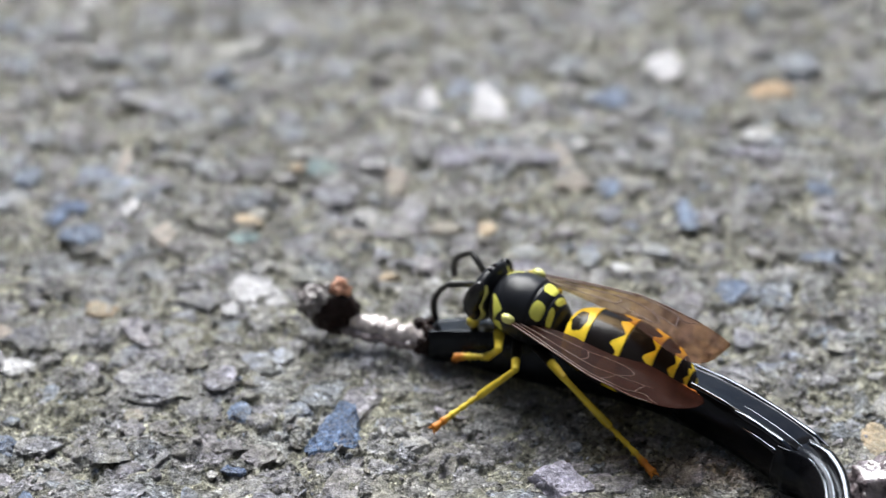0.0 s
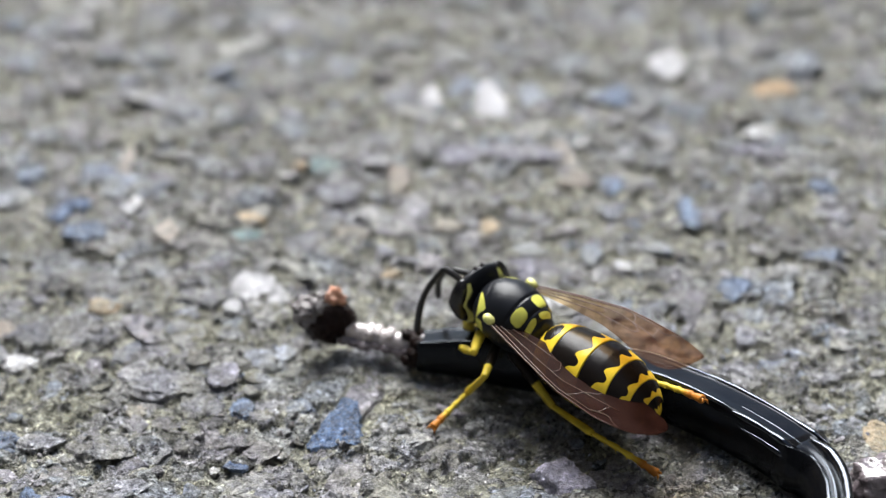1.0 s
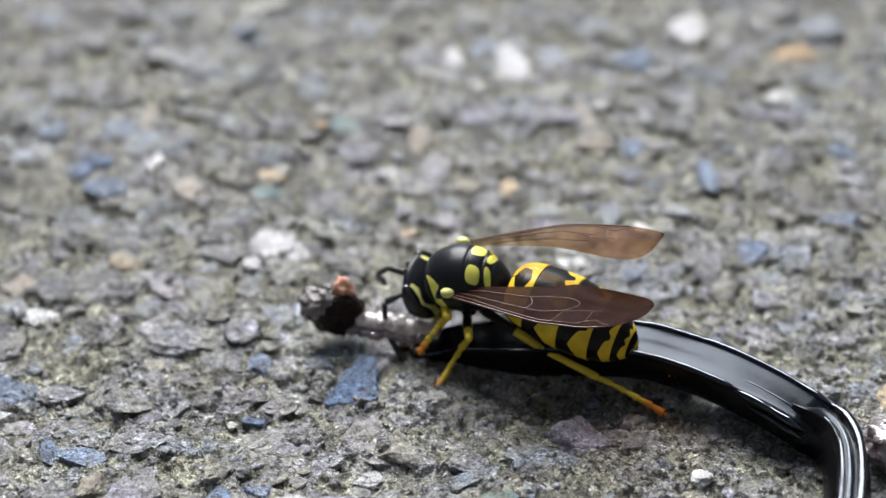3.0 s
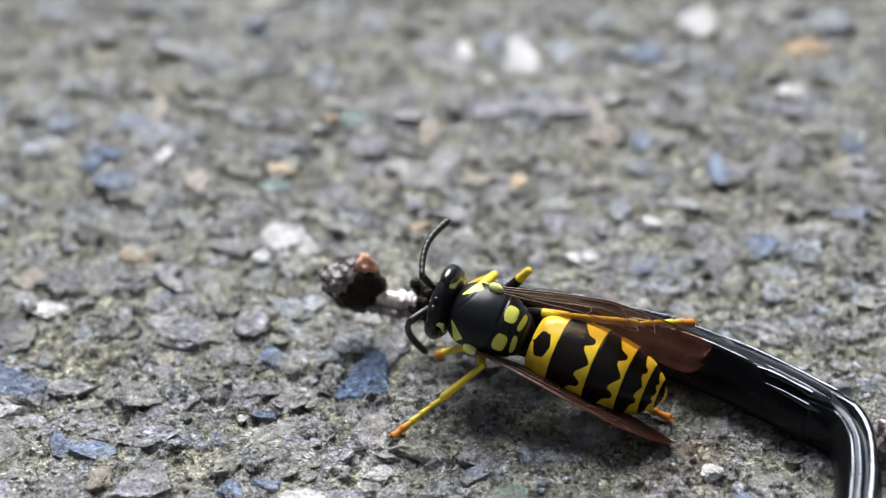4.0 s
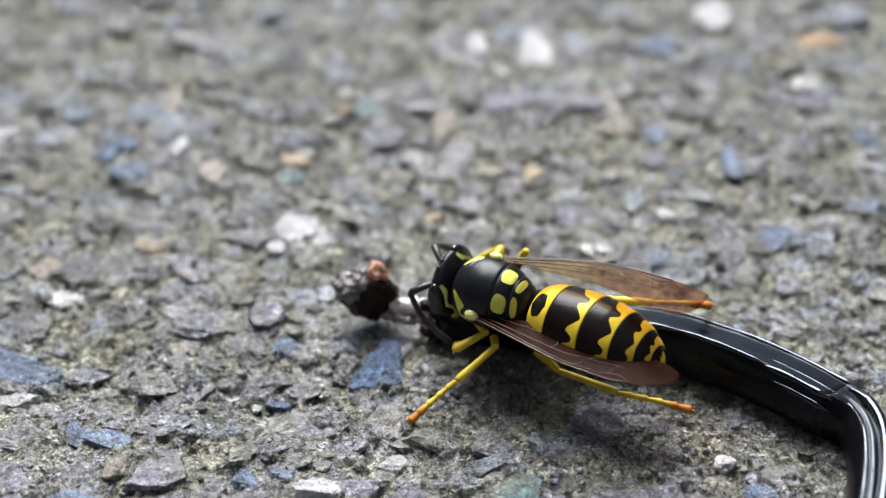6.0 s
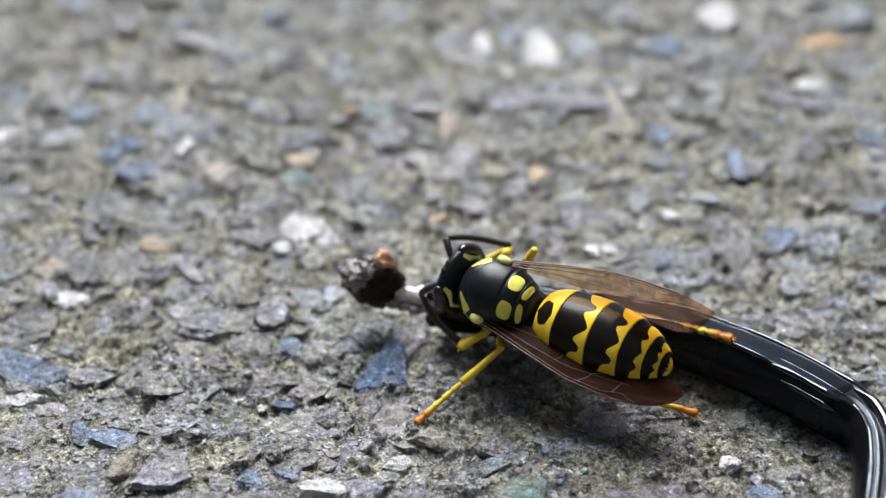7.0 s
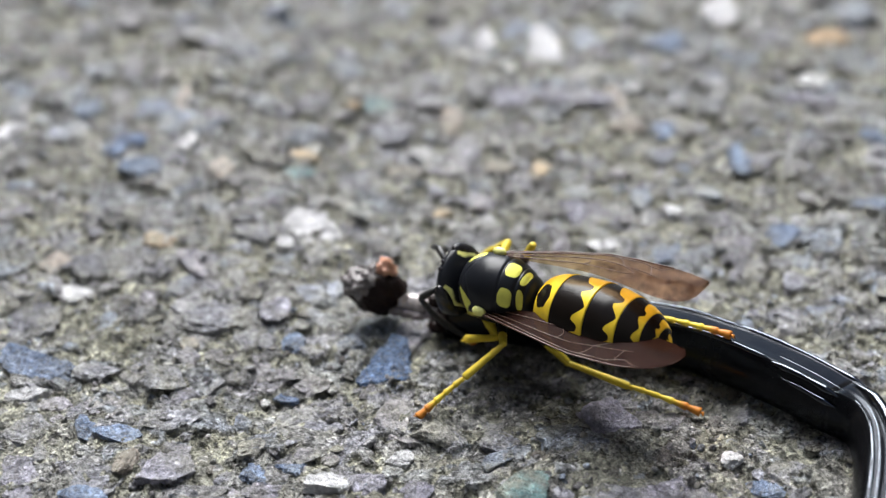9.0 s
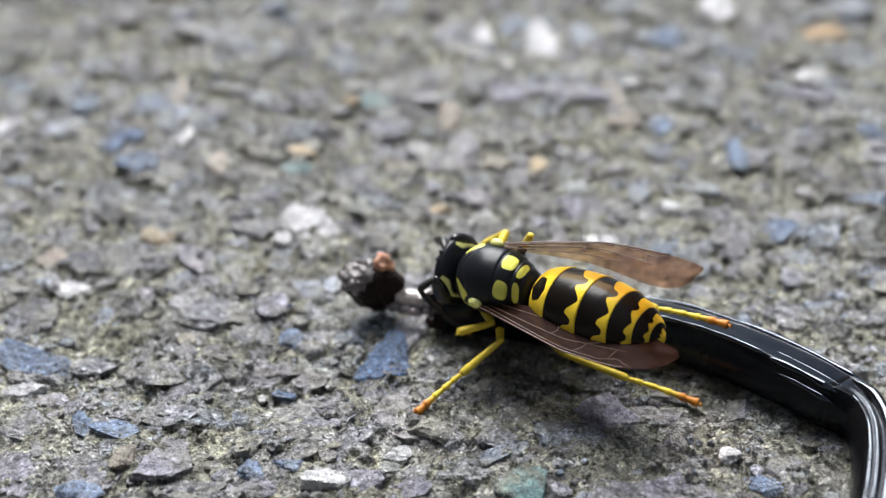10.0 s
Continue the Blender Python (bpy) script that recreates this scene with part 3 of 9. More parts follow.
    ball(bm, (0.75, 0.0, 1.25), (0.26, 0.28, 0.3), 3, 0.5, 6, 1.6)
    part("torn_tissue", bm, orange_flesh, head, "shred of orange tissue")
    bm = bmesh.new()
    ball(bm, (-0.85, -0.1, 0.75), (0.80, 0.85, 0.70), 4, 0.34, 12, 1.8)
    ball(bm, (-0.35, -0.25, 1.15), (0.45, 0.5, 0.4), 4, 0.4, 15, 1.8)
    ball(bm, (-0.2, 0.1, 1.4), (0.3, 0.3, 0.35), 3, 0.5, 13, 1.8)
    part("membrane", bm, grey_film, head, "grey glistening membrane")
    bm = bmesh.new()
    tube(bm, [(0.3, -0.1, -0.1), (1.2, -0.25, -0.15), (2.4, -0.55, -0.2), (3.6, -0.85, -0.25), (5.0, -1.05, -0.25)], [0.36, 0.42, 0.45, 0.45, 0.42], 14)
    part("backbone", bm, bone_white, head, "bared whitish backbone with shreds of flesh")
    for k in range(7):
        u = k / 6 + random.Random(k).uniform(-0.05, 0.05)
        at = (0.75 + 3.9 * u, -0.18 - 0.86 * u, -0.02 - 0.12 * u)
        bm = bmesh.new()
        ball(bm, at, (0.36, 0.47, 0.47), 3, 0.3, 30 + k)
        part("vertebra", bm, bone_white, head)
    for k in range(7):
        bm = bmesh.new()
        ball(bm, (0.9 + 0.55 * k, -0.65 - 0.12 * k, -0.45 - 0.06 * (k % 3)), (0.4, 0.3, 0.25), 2, 0.5, 50 + k)
        part("flesh_shred", bm, pink_flesh, head, "pinkish shred of flesh")
    return body, head


HEAD_AT = Vector((-3.26, -5.55, 1.35))
snake_body, snake_head = build_snake()

bm = bmesh.new()
ball(bm, (0, 0, 0.9), (1.5, 1.3, 1.2), 4, 0.3, 3, 1.5)
ball(bm, (0.9, -0.9, 0.7), (1.2, 1.1, 0.9), 4, 0.35, 7, 1.5)
lump = new("flesh_lump", mesh_of("flesh_lump", bm, pink_flesh))
lump.location = (0.02155, -0.01480, 0.0)
tagged(lump, "glistening pinkish grey lump of wet flesh", "flesh")


# ---- the wasp ----
def ellipsoid_spot(p, c, r, power=2.0):
    return 1 - sum(abs((p[i] - c[i]) / r[i]) ** power for i in range(3)) ** (1 / power)


def build_thorax(wasp):
    # x, middle height, half-width, top, bottom
    prof = spline([(1.85, 0.15, 0.35, 0.40, 0.35), (1.80, 0.15, 0.75, 0.72, 0.60), (1.62, 0.13, 1.12, 0.98, 0.82), (1.2, 0.10, 1.42, 1.34, 1.15), (0.5, 0.08, 1.62, 1.62, 1.28), (-0.2, 0.05, 1.62, 1.70, 1.34), (-0.75, 0.0, 1.48, 1.66, 1.30), (-1.25, -0.05, 1.25, 1.42, 1.15), (-1.7, -0.15, 0.95, 1.02, 1.10), (-2.0, -0.25, 0.60, 0.62, 0.72), (-2.12, -0.32, 0.25, 0.28, 0.32)], 110)
    bm = bmesh.new()
    rings = []
    for x, z, w, t, b in prof:
        ring = []
        for q in np.linspace(0, 2 * math.pi, 96, endpoint=False):
            c, s = math.cos(q), math.sin(q)
            dent = 0.0
            if s > -0.2:
                for x0, deep, wide in ((-0.38, 0.045, 0.06), (-1.12, 0.05, 0.06), (-1.5, 0.05, 0.07), (1.5 - 0.75 * abs(c), 0.03, 0.05)):
                    dent += deep * math.exp(-(((x - x0) / wide) ** 2))
            k = 1 - dent
            ring.append(Vector((x, c * w * k, z + s * (t if s > 0 else b) * k)) * MM)
        rings.append(ring)
    skin_rings(bm, rings)

    def field(p):
        a = Vector((p.x, abs(p.y), p.z))
        v = min(ellipsoid_spot(a, (-0.78, 0.68, 1.50), (0.31, 0.39, 0.7), 3.2), (-0.46 - a.x + 0.35 * (a.y - 0.62)) * 5, (a.y - 0.18 + 0.6 * (-0.5 - a.x)) * 5)
        v = max(v, ellipsoid_spot(a, (-1.33 - 0.12 * a.y, 0.58, 1.15), (0.13, 0.46, 0.6), 3.0))
        # crescent along the edge of the collar
        if a.z > 0.1:
            along = (a.x - 1.62) * -0.655 + (a.y - 0.58) * 0.756
            off = (a.x - 1.62) * 0.756 + (a.y - 0.58) * 0.655
            if 0.05 < along < 1.1:
                v = max(v, min(1 - abs(off) / (0.02 + 0.19 * along), (1.02 - along) * 5))
        v = max(v, ellipsoid_spot(a, (0.85, 1.60, 0.0), (0.30, 0.5, 0.40)))
        return max(-1, v)

    paint_by(bm, field)
    thorax = part("thorax", bm, thorax_shell, wasp, "glossy black thorax with lemon-yellow spots")
    for s in (1, -1):
        bm = bmesh.new()
        ball(bm, (0.33, 1.47 * s, 0.92), (0.34, 0.24, 0.24), 3, 0.08, 3)
        part("tegula", bm, tegula_pale, thorax, "pale yellow wing-root scale")
        for x, y, z in ((1.05, 0.50, -1.25), (0.10, 0.58, -1.40), (-0.85, 0.55, -1.35)):
            bm = bmesh.new()
            ball(bm, (x, y * s, z), (0.44, 0.42, 0.62), 3, 0.08, 5)
            part("coxa", bm, thorax_black, thorax, "black leg root")
    return thorax


BAND_EDGE = ((0.0, 0.93), (0.08, 0.89), (0.32, 0.67), (0.44, 0.66), (0.50, 0.83), (0.58, 0.87), (0.70, 0.85), (0.78, 0.62), (1.0, 0.50), (1.3, 0.38), (1.62, 0.62), (1.80, 0.66), (1.96, 0.46), (2.2, 0.30), (3.2, 0.30))


STOUT = 0.94


def build_abdomen(wasp):
    abdomen = None
    cuts = (0.0, 1.50, 3.40, 4.98, 6.02, 6.62, 6.95)
    table = ((0.0, 0.26), (0.06, 0.80), (0.20, 1.14), (0.45, 1.38), (0.90, 1.57), (1.6, 1.70), (2.5, 1.78), (3.4, 1.80), (4.2, 1.75), (5.0, 1.60), (5.7, 1.36), (6.25, 1.04), (6.65, 0.68), (6.95, 0.16))

    def radius(s):
        xs, rs = zip(*table)
        return float(np.interp(s, xs, rs))

    smooth_s = np.linspace(0, 6.95, 300)
    smooth_r = np.array([radius(s) for s in smooth_s])
    for _ in range(14):
        smooth_r[1:-1] = (smooth_r[:-2] + 2 * smooth_r[1:-1] + smooth_r[2:]) / 4

    def field(k):
        a, b = cuts[k], cuts[k + 1]

        def inner(p):
            s = -p.x / STOUT
            u = (s - a) / (b - a)
            q = abs(math.atan2(p.y, p.z + 0.018 * s * s))
            if k == 0:
                # yellow first ring with a black lozenge on the back and a dark front
                v = (u - 0.14) * 5
                v = min(v, (max((u - 0.54) / 0.34, (0.54 - u) / 0.40) + (q - 0.08 * math.sin(u * 20)) / 0.52 - 1) * 1.2)
                v = min(v, 1.6 - q)
                return max(-1, min(1, v))
            # the black runs back in a tooth on the midline and a notch on each side
            edge = float(np.interp(q, *zip(*BAND_EDGE)))
            if k >= 3:
                edge = edge * 0.72 + 0.20
            return max(-1, min(1, (u - edge) * (b - a) * 2.4))

        return inner

    for k in range(6):
        a, b = cuts[k], cuts[k + 1]
        lead = 0.12 if k else 0.0
        bm = bmesh.new()
        rings = []
        for s in np.linspace(a - lead, b, 44 if k < 4 else 28):
            r = float(np.interp(s, smooth_s, smooth_r))
            u = (s - a) / (b - a)
            r *= 1 + 0.018 * max(0, u) ** 3 - (0.04 if u < 0 else 0)
            drop = -0.018 * s * s
            rings.append([Vector((-s * STOUT, math.cos(q) * r * 1.0, drop + math.sin(q) * r * (0.93 if math.sin(q) > 0 else 0.86))) * MM for q in np.linspace(0, 2 * math.pi, 112, endpoint=False)])
        skin_rings(bm, rings)
        paint_by(bm, field(k))
        if abdomen is None:
            abdomen = part("abdomen", bm, abdomen_shell, wasp, "abdomen banded in black and deep yellow")
        else:
            part("abdomen_ring", bm, abdomen_shell, abdomen)
    return abdomen


def build_head(wasp):
    bm = bmesh.new()
    for v in bmesh.ops.create_uvsphere(bm, u_segments=120, v_segments=80, radius=1.0)["verts"]:
        x, y, z = v.co
        wide = 1.70 * (1 - 0.28 * max(0, -z) ** 1.5)
        deep = 0.66 if x > 0 else 0.5
        v.co = Vector((0.42 + x * deep, y * wide, z * (1.42 if z > 0 else 1.75))) * MM

    def field(p):
        a = Vector((p.x - 0.42, abs(p.y), p.z))
        v = -1.0
        if a.x < 0.15:
            # stripe behind the eye
            gate = min(a.y - 0.82, a.z + 1.2, 1.05 - a.z) * 3
            v = max(v, min(0.7 - abs(a.x + 0.14 - 0.05 * a.z) / (0.30 + 0.12 * max(0, a.z)), gate))
        if a.x > 0:
            v = max(v, ellipsoid_spot(a, (0.7, 0, -0.85), (0.9, 0.78, 0.85)))
            v = max(v, ellipsoid_spot(a, (0.7, 0, 0.42), (0.5, 0.42, 0.22)))
            v = max(v, ellipsoid_spot(a, (0.6, 0.80, 0.1), (0.6, 0.28, 0.55)))
        return max(-1, min(1, v))

    paint_by(bm, field)
    head = part("head", bm, head_shell, wasp, "black head with a yellow face and yellow stripes behind the eyes")
    for s in (1, -1):
        bm = bmesh.new()
        for v in ball(bm, (0, 0, 0), (0.46, 0.52, 1.18), 4):
            v.co = Vector((v.co.x + 0.58 * MM - abs(v.co.z) * 0.12, v.co.y + 1.28 * s * MM - abs(v.co.z) * 0.18 * s, v.co.z + 0.05 * MM))
        part("eye", bm, eye_black, head, "shiny black compound eye")
        bm = bmesh.new()
        tube(bm, [(0.62, 0.75 * s, -1.40), (0.78, 0.65 * s, -1.85), (0.88, 0.35 * s, -2.15), (0.9, 0.05 * s, -2.25)], [0.28, 0.30, 0.22, 0.06], 12)
        part("mandible", bm, mandible_yellow, head, "yellow mandible")
    for y, z in ((0, 1.22), (0.2, 1.42), (-0.2, 1.42)):
        bm = bmesh.new()
        ball(bm, (0.66 if z < 1.3 else 0.5, y, z), (0.11, 0.11, 0.11), 2)
        part("ocellus", bm, ocellus_glass, head)
    return head


def build_antenna(head):
    bm = bmesh.new()
    tube(bm, [(0, 0, 0), (0.1, 0, 0), (0.7, 0, 0.03), (1.25, 0, 0), (1.34, 0, 0)], [0.10, 0.15, 0.16, 0.18, 0.10], 12)
    scape = part("scape", bm, antenna_black, head, "black antenna base")
    bm = bmesh.new()
    pts, rad = [], []
    for k in range(56):
        u = k / 55
        pts.append((3.35 * u, 0.0, 0.42 * math.sin(math.pi * u)))
        joint = abs(math.sin(u * math.pi * 11))
        rad.append((0.135 + 0.05 * u) * (0.86 + 0.14 * joint**0.5) * (1 if u < 0.95 else 0.7))
    tube(bm, pts, rad, 12)
    return scape, part("flagellum", bm, antenna_black, head, "jointed black antenna whip")


def build_wing(wasp, s):
    length = 10.0
    bm = bmesh.new()
    cols, across = 60, 16

    def blade(u, w):
        wide = (0.35 + 1.75 * min(1, u / 0.6) ** 0.85) * 1.16 if s > 0 else 0.35 + 1.95 * min(1, u / 0.78) ** 0.9
        start, power = (0.62, 2.2) if s > 0 else (0.82, 3.4)
        full = wide
        if u > start:
            wide *= math.sqrt(max(0.0, 1 - ((u - start) / (1 - start)) ** power)) * 0.98 + 0.02
        lead = 0.15 + 0.75 * min(1, u / 0.5) + 0.30 * math.sin(u * math.pi * 0.9) - (0.28 * ((u - 0.8) / 0.2) ** 2 if u > 0.8 else 0)
        if s > 0:
            lead -= (full - wide) * 0.55
        y = lead - wide * w
        z = (0.03 if s > 0 else 0.06) * math.sin(w * 9.0 + u * 2) * (0.3 + u) * 0.5 + 0.05 * noise.noise(Vector((u * 9, w * 3, s))) * u + 0.18 * math.sin(u * math.pi) - 0.22 * (w - 0.4) ** 2 * u
        return Vector((-u * length, y * s, z)) * MM

    for lift in (0.006, -0.006):
        grid = [[bm.verts.new(blade(u, w) + Vector((0, 0, lift * MM))) for w in np.linspace(0, 1, across)] for u in np.linspace(0, 1, cols)]
        for a, b in zip(grid, grid[1:]):
            for k in range(across - 1):
                bm.faces.new((a[k], a[k + 1], b[k + 1], b[k]))
    wing = part("wing", bm, wing_shaded if s > 0 else wing_film, wasp, "wing folded double, glossy smoky brown, its shade put into the colour" if s > 0 else "clear amber-brown wing with dark veins")

    def vein(path, r0, r1):
        rows = spline(path, 26)
        pts = [blade(max(0, min(1, u)), max(0, min(1, w))) / MM + Vector((0, 0, 0.01)) for u, w in rows]
        b2 = bmesh.new()
        tube(b2, pts, np.linspace(r0, r1, len(pts)) * 0.62, 7)
        part("vein", b2, vein_brown, wing)

    vein([(0, 0.02), (0.3, 0.01), (0.6, 0.0), (0.82, 0.01)], 0.085, 0.05)
    vein([(0, 0.3), (0.25, 0.12), (0.5, 0.07), (0.7, 0.08)], 0.065, 0.035)
    vein([(0, 0.55), (0.2, 0.38), (0.42, 0.30), (0.6, 0.34), (0.78, 0.42)], 0.055, 0.025)
    vein([(0, 0.8), (0.2, 0.72), (0.4, 0.66), (0.52, 0.72)], 0.05, 0.025)
    vein([(0.42, 0.30), (0.44, 0.48), (0.42, 0.66)], 0.035, 0.03)
    vein([(0.56, 0.08), (0.585, 0.2), (0.60, 0.34)], 0.035, 0.03)
    vein([(0.60, 0.34), (0.66, 0.50), (0.64, 0.62), (0.5, 0.70)], 0.035, 0.025)
    vein([(0.68, 0.08), (0.76, 0.18), (0.80, 0.10), (0.84, 0.03)], 0.035, 0.025)
    vein([(0.72, 0.15), (0.73, 0.28), (0.74, 0.40)], 0.03, 0.025)
    return wing


def build_leg(wasp, lengths, thick, black_to):
    l1, l2, l3 = lengths
    bm = bmesh.new()
    tube(bm, spline([(-0.25, 0, -0.05), (0, 0, 0), (l1 * 0.15, 0, 0.02), (l1 * 0.45, 0, 0.06), (l1 * 0.8, 0, 0.03), (l1, 0, 0), (l1 + 0.1, 0, 0)], 30), spline([(thick * 0.8,), (thick * 1.25,), (thick * 1.05,), (thick * 1.2,), (thick * 1.0,), (thick * 0.85,), (thick * 0.35,)], 30)[:, 0], 16)
    paint_by(bm, lambda p: max(-1, min(1, (p.x / l1 - black_to) * 4)))
    leg = part("leg", bm, leg_shell, wasp, "black and yellow leg with a reddish foot")
    bm = bmesh.new()
    tube(bm, spline([(-0.08, 0, 0), (0.12, 0, 0), (l2 * 0.5, 0, 0.0), (l2 * 0.92, 0, 0), (l2, 0, 0)], 24), spline([(thick * 0.4,), (thick * 0.72,), (thick * 0.82,), (thick * 0.95,), (thick * 0.5,)], 24)[:, 0], 14)
    for s in (1, -1):
        tube(bm, [(l2 - 0.05, 0.06 * s, -0.05), (l2 + 0.18, 0.11 * s, -0.12)], [0.04, 0.012], 6)
    paint_by(bm, lambda p: 0.9)
    shin = part("tibia", bm, leg_shell, leg)
    bm = bmesh.new()
    pts, rad = [], []
    for k in range(50):
        u = k / 49
        pts.append((l3 * u * 0.95, 0, 0.05 * math.sin(u * 3)))
        saw = (u * 5) % 1 if u < 0.98 else 0.6
        rad.append(thick * (0.52 + 0.30 * saw) * (0.95 + 0.85 * max(0.0, u - 0.45)) if k else thick * 0.25)
    tube(bm, pts, rad, 12)
    for k in range(10):
        u, s = 0.18 + 0.08 * k, 1 if k % 2 else -1
        tube(bm, [(l3 * u, 0.06 * s, -0.02), (l3 * u + 0.16, 0.20 * s, -0.11)], [0.03, 0.008], 5)
    for s in (1, -1):
        tube(bm, [(l3 * 0.94, 0.03 * s, 0), (l3 * 0.98, 0.16 * s, 0.02), (l3 * 1.0, 0.24 * s, -0.12)], [0.08, 0.06, 0.012], 6)
    paint_by(bm, lambda p: 0.9 + max(0.0, min(2.0, (p.x / l3 - 0.33) * 3.2)))
    foot = part("tarsus", bm, leg_shell, leg, "yellow foot reddening towards the claws")
    return leg, shin, foot


def build_wasp():
    wasp = tagged(base_of("wasp"), "black and yellow wasp with smoky wings feeding on the dead snake", "wasp")
    made = {"wasp": wasp}
    build_thorax(wasp)
    made["abdomen"] = build_abdomen(wasp)
    made["head"] = build_head(wasp)
    for side, s in (("L", 1), ("R", -1)):
        made["scape" + side], made["flag" + side] = build_antenna(made["head"])
        made["wing" + side] = build_wing(wasp, s)
        for k, lengths, thick, black in (("1", (2.1, 1.6, 1.8), 0.215, 0.3), ("2", (2.5, 2.4, 2.9), 0.20, 0.72), ("3", (3.0, 3.2, 3.6), 0.20, 0.55)):
            made["femur" + side + k], made["tibia" + side + k], made["tarsus" + side + k] = build_leg(wasp, lengths, thick, black)
    return made


wasp_parts = build_wasp()


# ---- chippings set in the pavement ----
# x, y, half-length and half-width in millimetres, turn in degrees
BLUE_STONES = ((-19.3, -9.1, 1.92, 0.92, -22), (-14.7, -14.6, 0.96, 0.49, -12), (-16.2, -14.0, 0.51, 0.77, 20), (-6.8, -16.6, 0.60, 0.37, -5), (-8.4, -16.8, 0.65, 0.73, 30), (-16.4, 7.6, 0.98, 0.94, 0), (-17.5, 10.1, 1.00, 0.87, 10), (-18.1, 9.2, 0.62, 0.80, 0), (13.4, 21.4, 1.22, 0.95, 0), (16.1, 8.8, 0.62, 1.41, 0), (22.6, 3.7, 0.83, 0.73, -15), (-7.1, -7.8, 0.49, 0.69, 0), (17.6, 1.6, 0.76, 0.71, 0), (-20.3, 14.0, 0.77, 1.04, 0), (14.0, -17.7, 0.69, 0.43, 0), (-15.5, -18.3, 0.93, 0.50, 0), (24.1, 10.8, 0.75, 0.64, 0), (-7.4, -11.4, 0.52, 0.32, 0), (12.3, 11.7, 0.76, 0.65, 0))
SKY_STONES = ((-15.0, 12.1, 0.95, 0.89, 10), (-18.2, 11.2, 0.35, 0.53, 0), (8.4, 21.9, 0.89, 1.17, 0), (14.0, 5.1, 0.66, 0.75, 0), (7.3, 5.7, 0.72, 0.48, 0), (-12.1, 3.9, 0.89, 0.58, 0), (-6.7, -3.7, 1.23, 0.83, -8), (-21.2, 11.5, 1.07, 0.88, 0), (-5.5, -3.0, 0.45, 0.56, 0), (10.4, 4.6, 0.66, 0.69, 0))
SLATE_STONES = ((8.5, 0.1, 1.04, 0.69, 0), (-12.3, -13.2, 1.23, 0.86, 12), (-10.6, -5.9, 1.70, 1.07, -12), (-17.1, -1.1, 2.00, 0.87, 22), (-3.2, 10.9, 1.07, 0.99, -25), (-9.4, 1.5, 1.34, 0.96, 10), (2.3, -14.6, 0.86, 0.68, 0), (-19.9, -5.7, 1.59, 1.16, 0), (-16.3, -9.7, 0.85, 0.58, 0), (-13.1, -10.3, 0.84, 0.82, 0), (-18.7, -13.9, 1.07, 0.77, 0), (-15.8, -16.9, 1.29, 1.16, 0), (-14.1, 21.6, 2.65, 0.89, -10), (-15.4, 3.2, 2.13, 0.67, -6), (-12.3, 15.5, 1.11, 0.56, 0), (13.8, 12.0, 1.08, 0.53, -8), (1.8, 15.9, 0.65, 1.51, 0), (-9.3, -7.2, 0.92, 0.78, 0))
PURPLE_STONES = ((-1.2, -17.7, 0.74, 0.64, 0), (10.3, -18.2, 1.52, 0.85, 0), (-7.8, -17.9, 0.88, 0.54, 0), (-3.3, -17.6, 0.74, 0.72, 0), (-12.3, -16.6, 1.09, 1.32, -40), (-12.2, -8.6, 0.51, 0.59, 0), (-18.8, -16.9, 0.94, 1.24, 0), (-8.3, -5.0, 0.61, 0.90, 0), (7.4, 3.8, 1.25, 1.05, 0), (20.9, 14.5, 1.23, 0.86, 0), (-12.1, -11.3, 0.63, 0.57, 0), (3.9, 15.2, 1.62, 0.87, 0), (7.3, 14.6, 1.94, 0.74, 0))
DARK_STONES = ((-18.9, 5.8, 1.39, 0.59, -12), (-21.3, 4.2, 1.01, 0.37, 0), (13.8, -18.0, 0.74, 0.50, 0), (-19.3, -6.7, 0.54, 0.48, 0), (13.1, 16.5, 0.85, 1.14, 0), (11.5, 14.9, 0.65, 0.68, 0), (2.6, 4.8, 0.54, 0.53, 0), (9.5, 5.4, 0.72, 0.54, -12), (15.2, -3.1, 1.01, 0.93, 15), (-9.2, -12.2, 0.52, 0.40, -20), (-5.3, -6.3, 0.66, 0.40, 0), (-14.9, -6.1, 0.71, 0.40, 0), (-14.2, -5.4, 0.55, 0.36, 0), (17.5, 5.7, 0.72, 0.48, 0), (-7.4, -14.9, 0.40, 0.34, 0))
TEAL_STONES = ((3.7, -17.8, 1.08, 0.86, 0), (-3.7, 14.2, 0.77, 0.74, -25), (-7.7, 6.9, 0.79, 0.44, 0))
WHITE_STONES = ((-14.2, 9.5, 0.44, 0.80, 0), (-6.6, 2.0, 1.35, 1.02, -25), (5.8, 20.4, 0.81, 2.01, 0), (2.3, 21.0, 0.57, 1.29, 0), (17.2, 24.8, 0.97, 1.43, 0), (12.8, -16.1, 0.37, 0.48, -30), (-24.3, 10.9, 0.47, 1.28, -25), (-19.3, -11.3, 0.78, 0.36, 10), (-5.1, -17.5, 1.13, 0.72, 10), (-18.3, -3.7, 0.84, 0.83, 0), (-8.1, 0.5, 0.41, 0.45, 0), (-1.9, -15.7, 0.65, 0.41, 0), (7.9, 0.6, 0.52, 0.55, 0), (12.0, 3.2, 0.41, 0.52, 0), (8.9, 0.4, 0.58, 0.54, 0))
TAN_STONES = ((5.2, 7.8, 0.52, 0.67, 0), (-14.8, 1.0, 0.81, 0.55, 8), (22.8, 21.4, 1.63, 0.82, 9), (-7.6, 8.8, 0.68, 0.51, 0), (22.4, -10.4, 0.74, 1.07, 0), (-5.1, 14.3, 0.45, 0.40, 0), (-0.2, 2.8, 0.53, 0.46, 0))
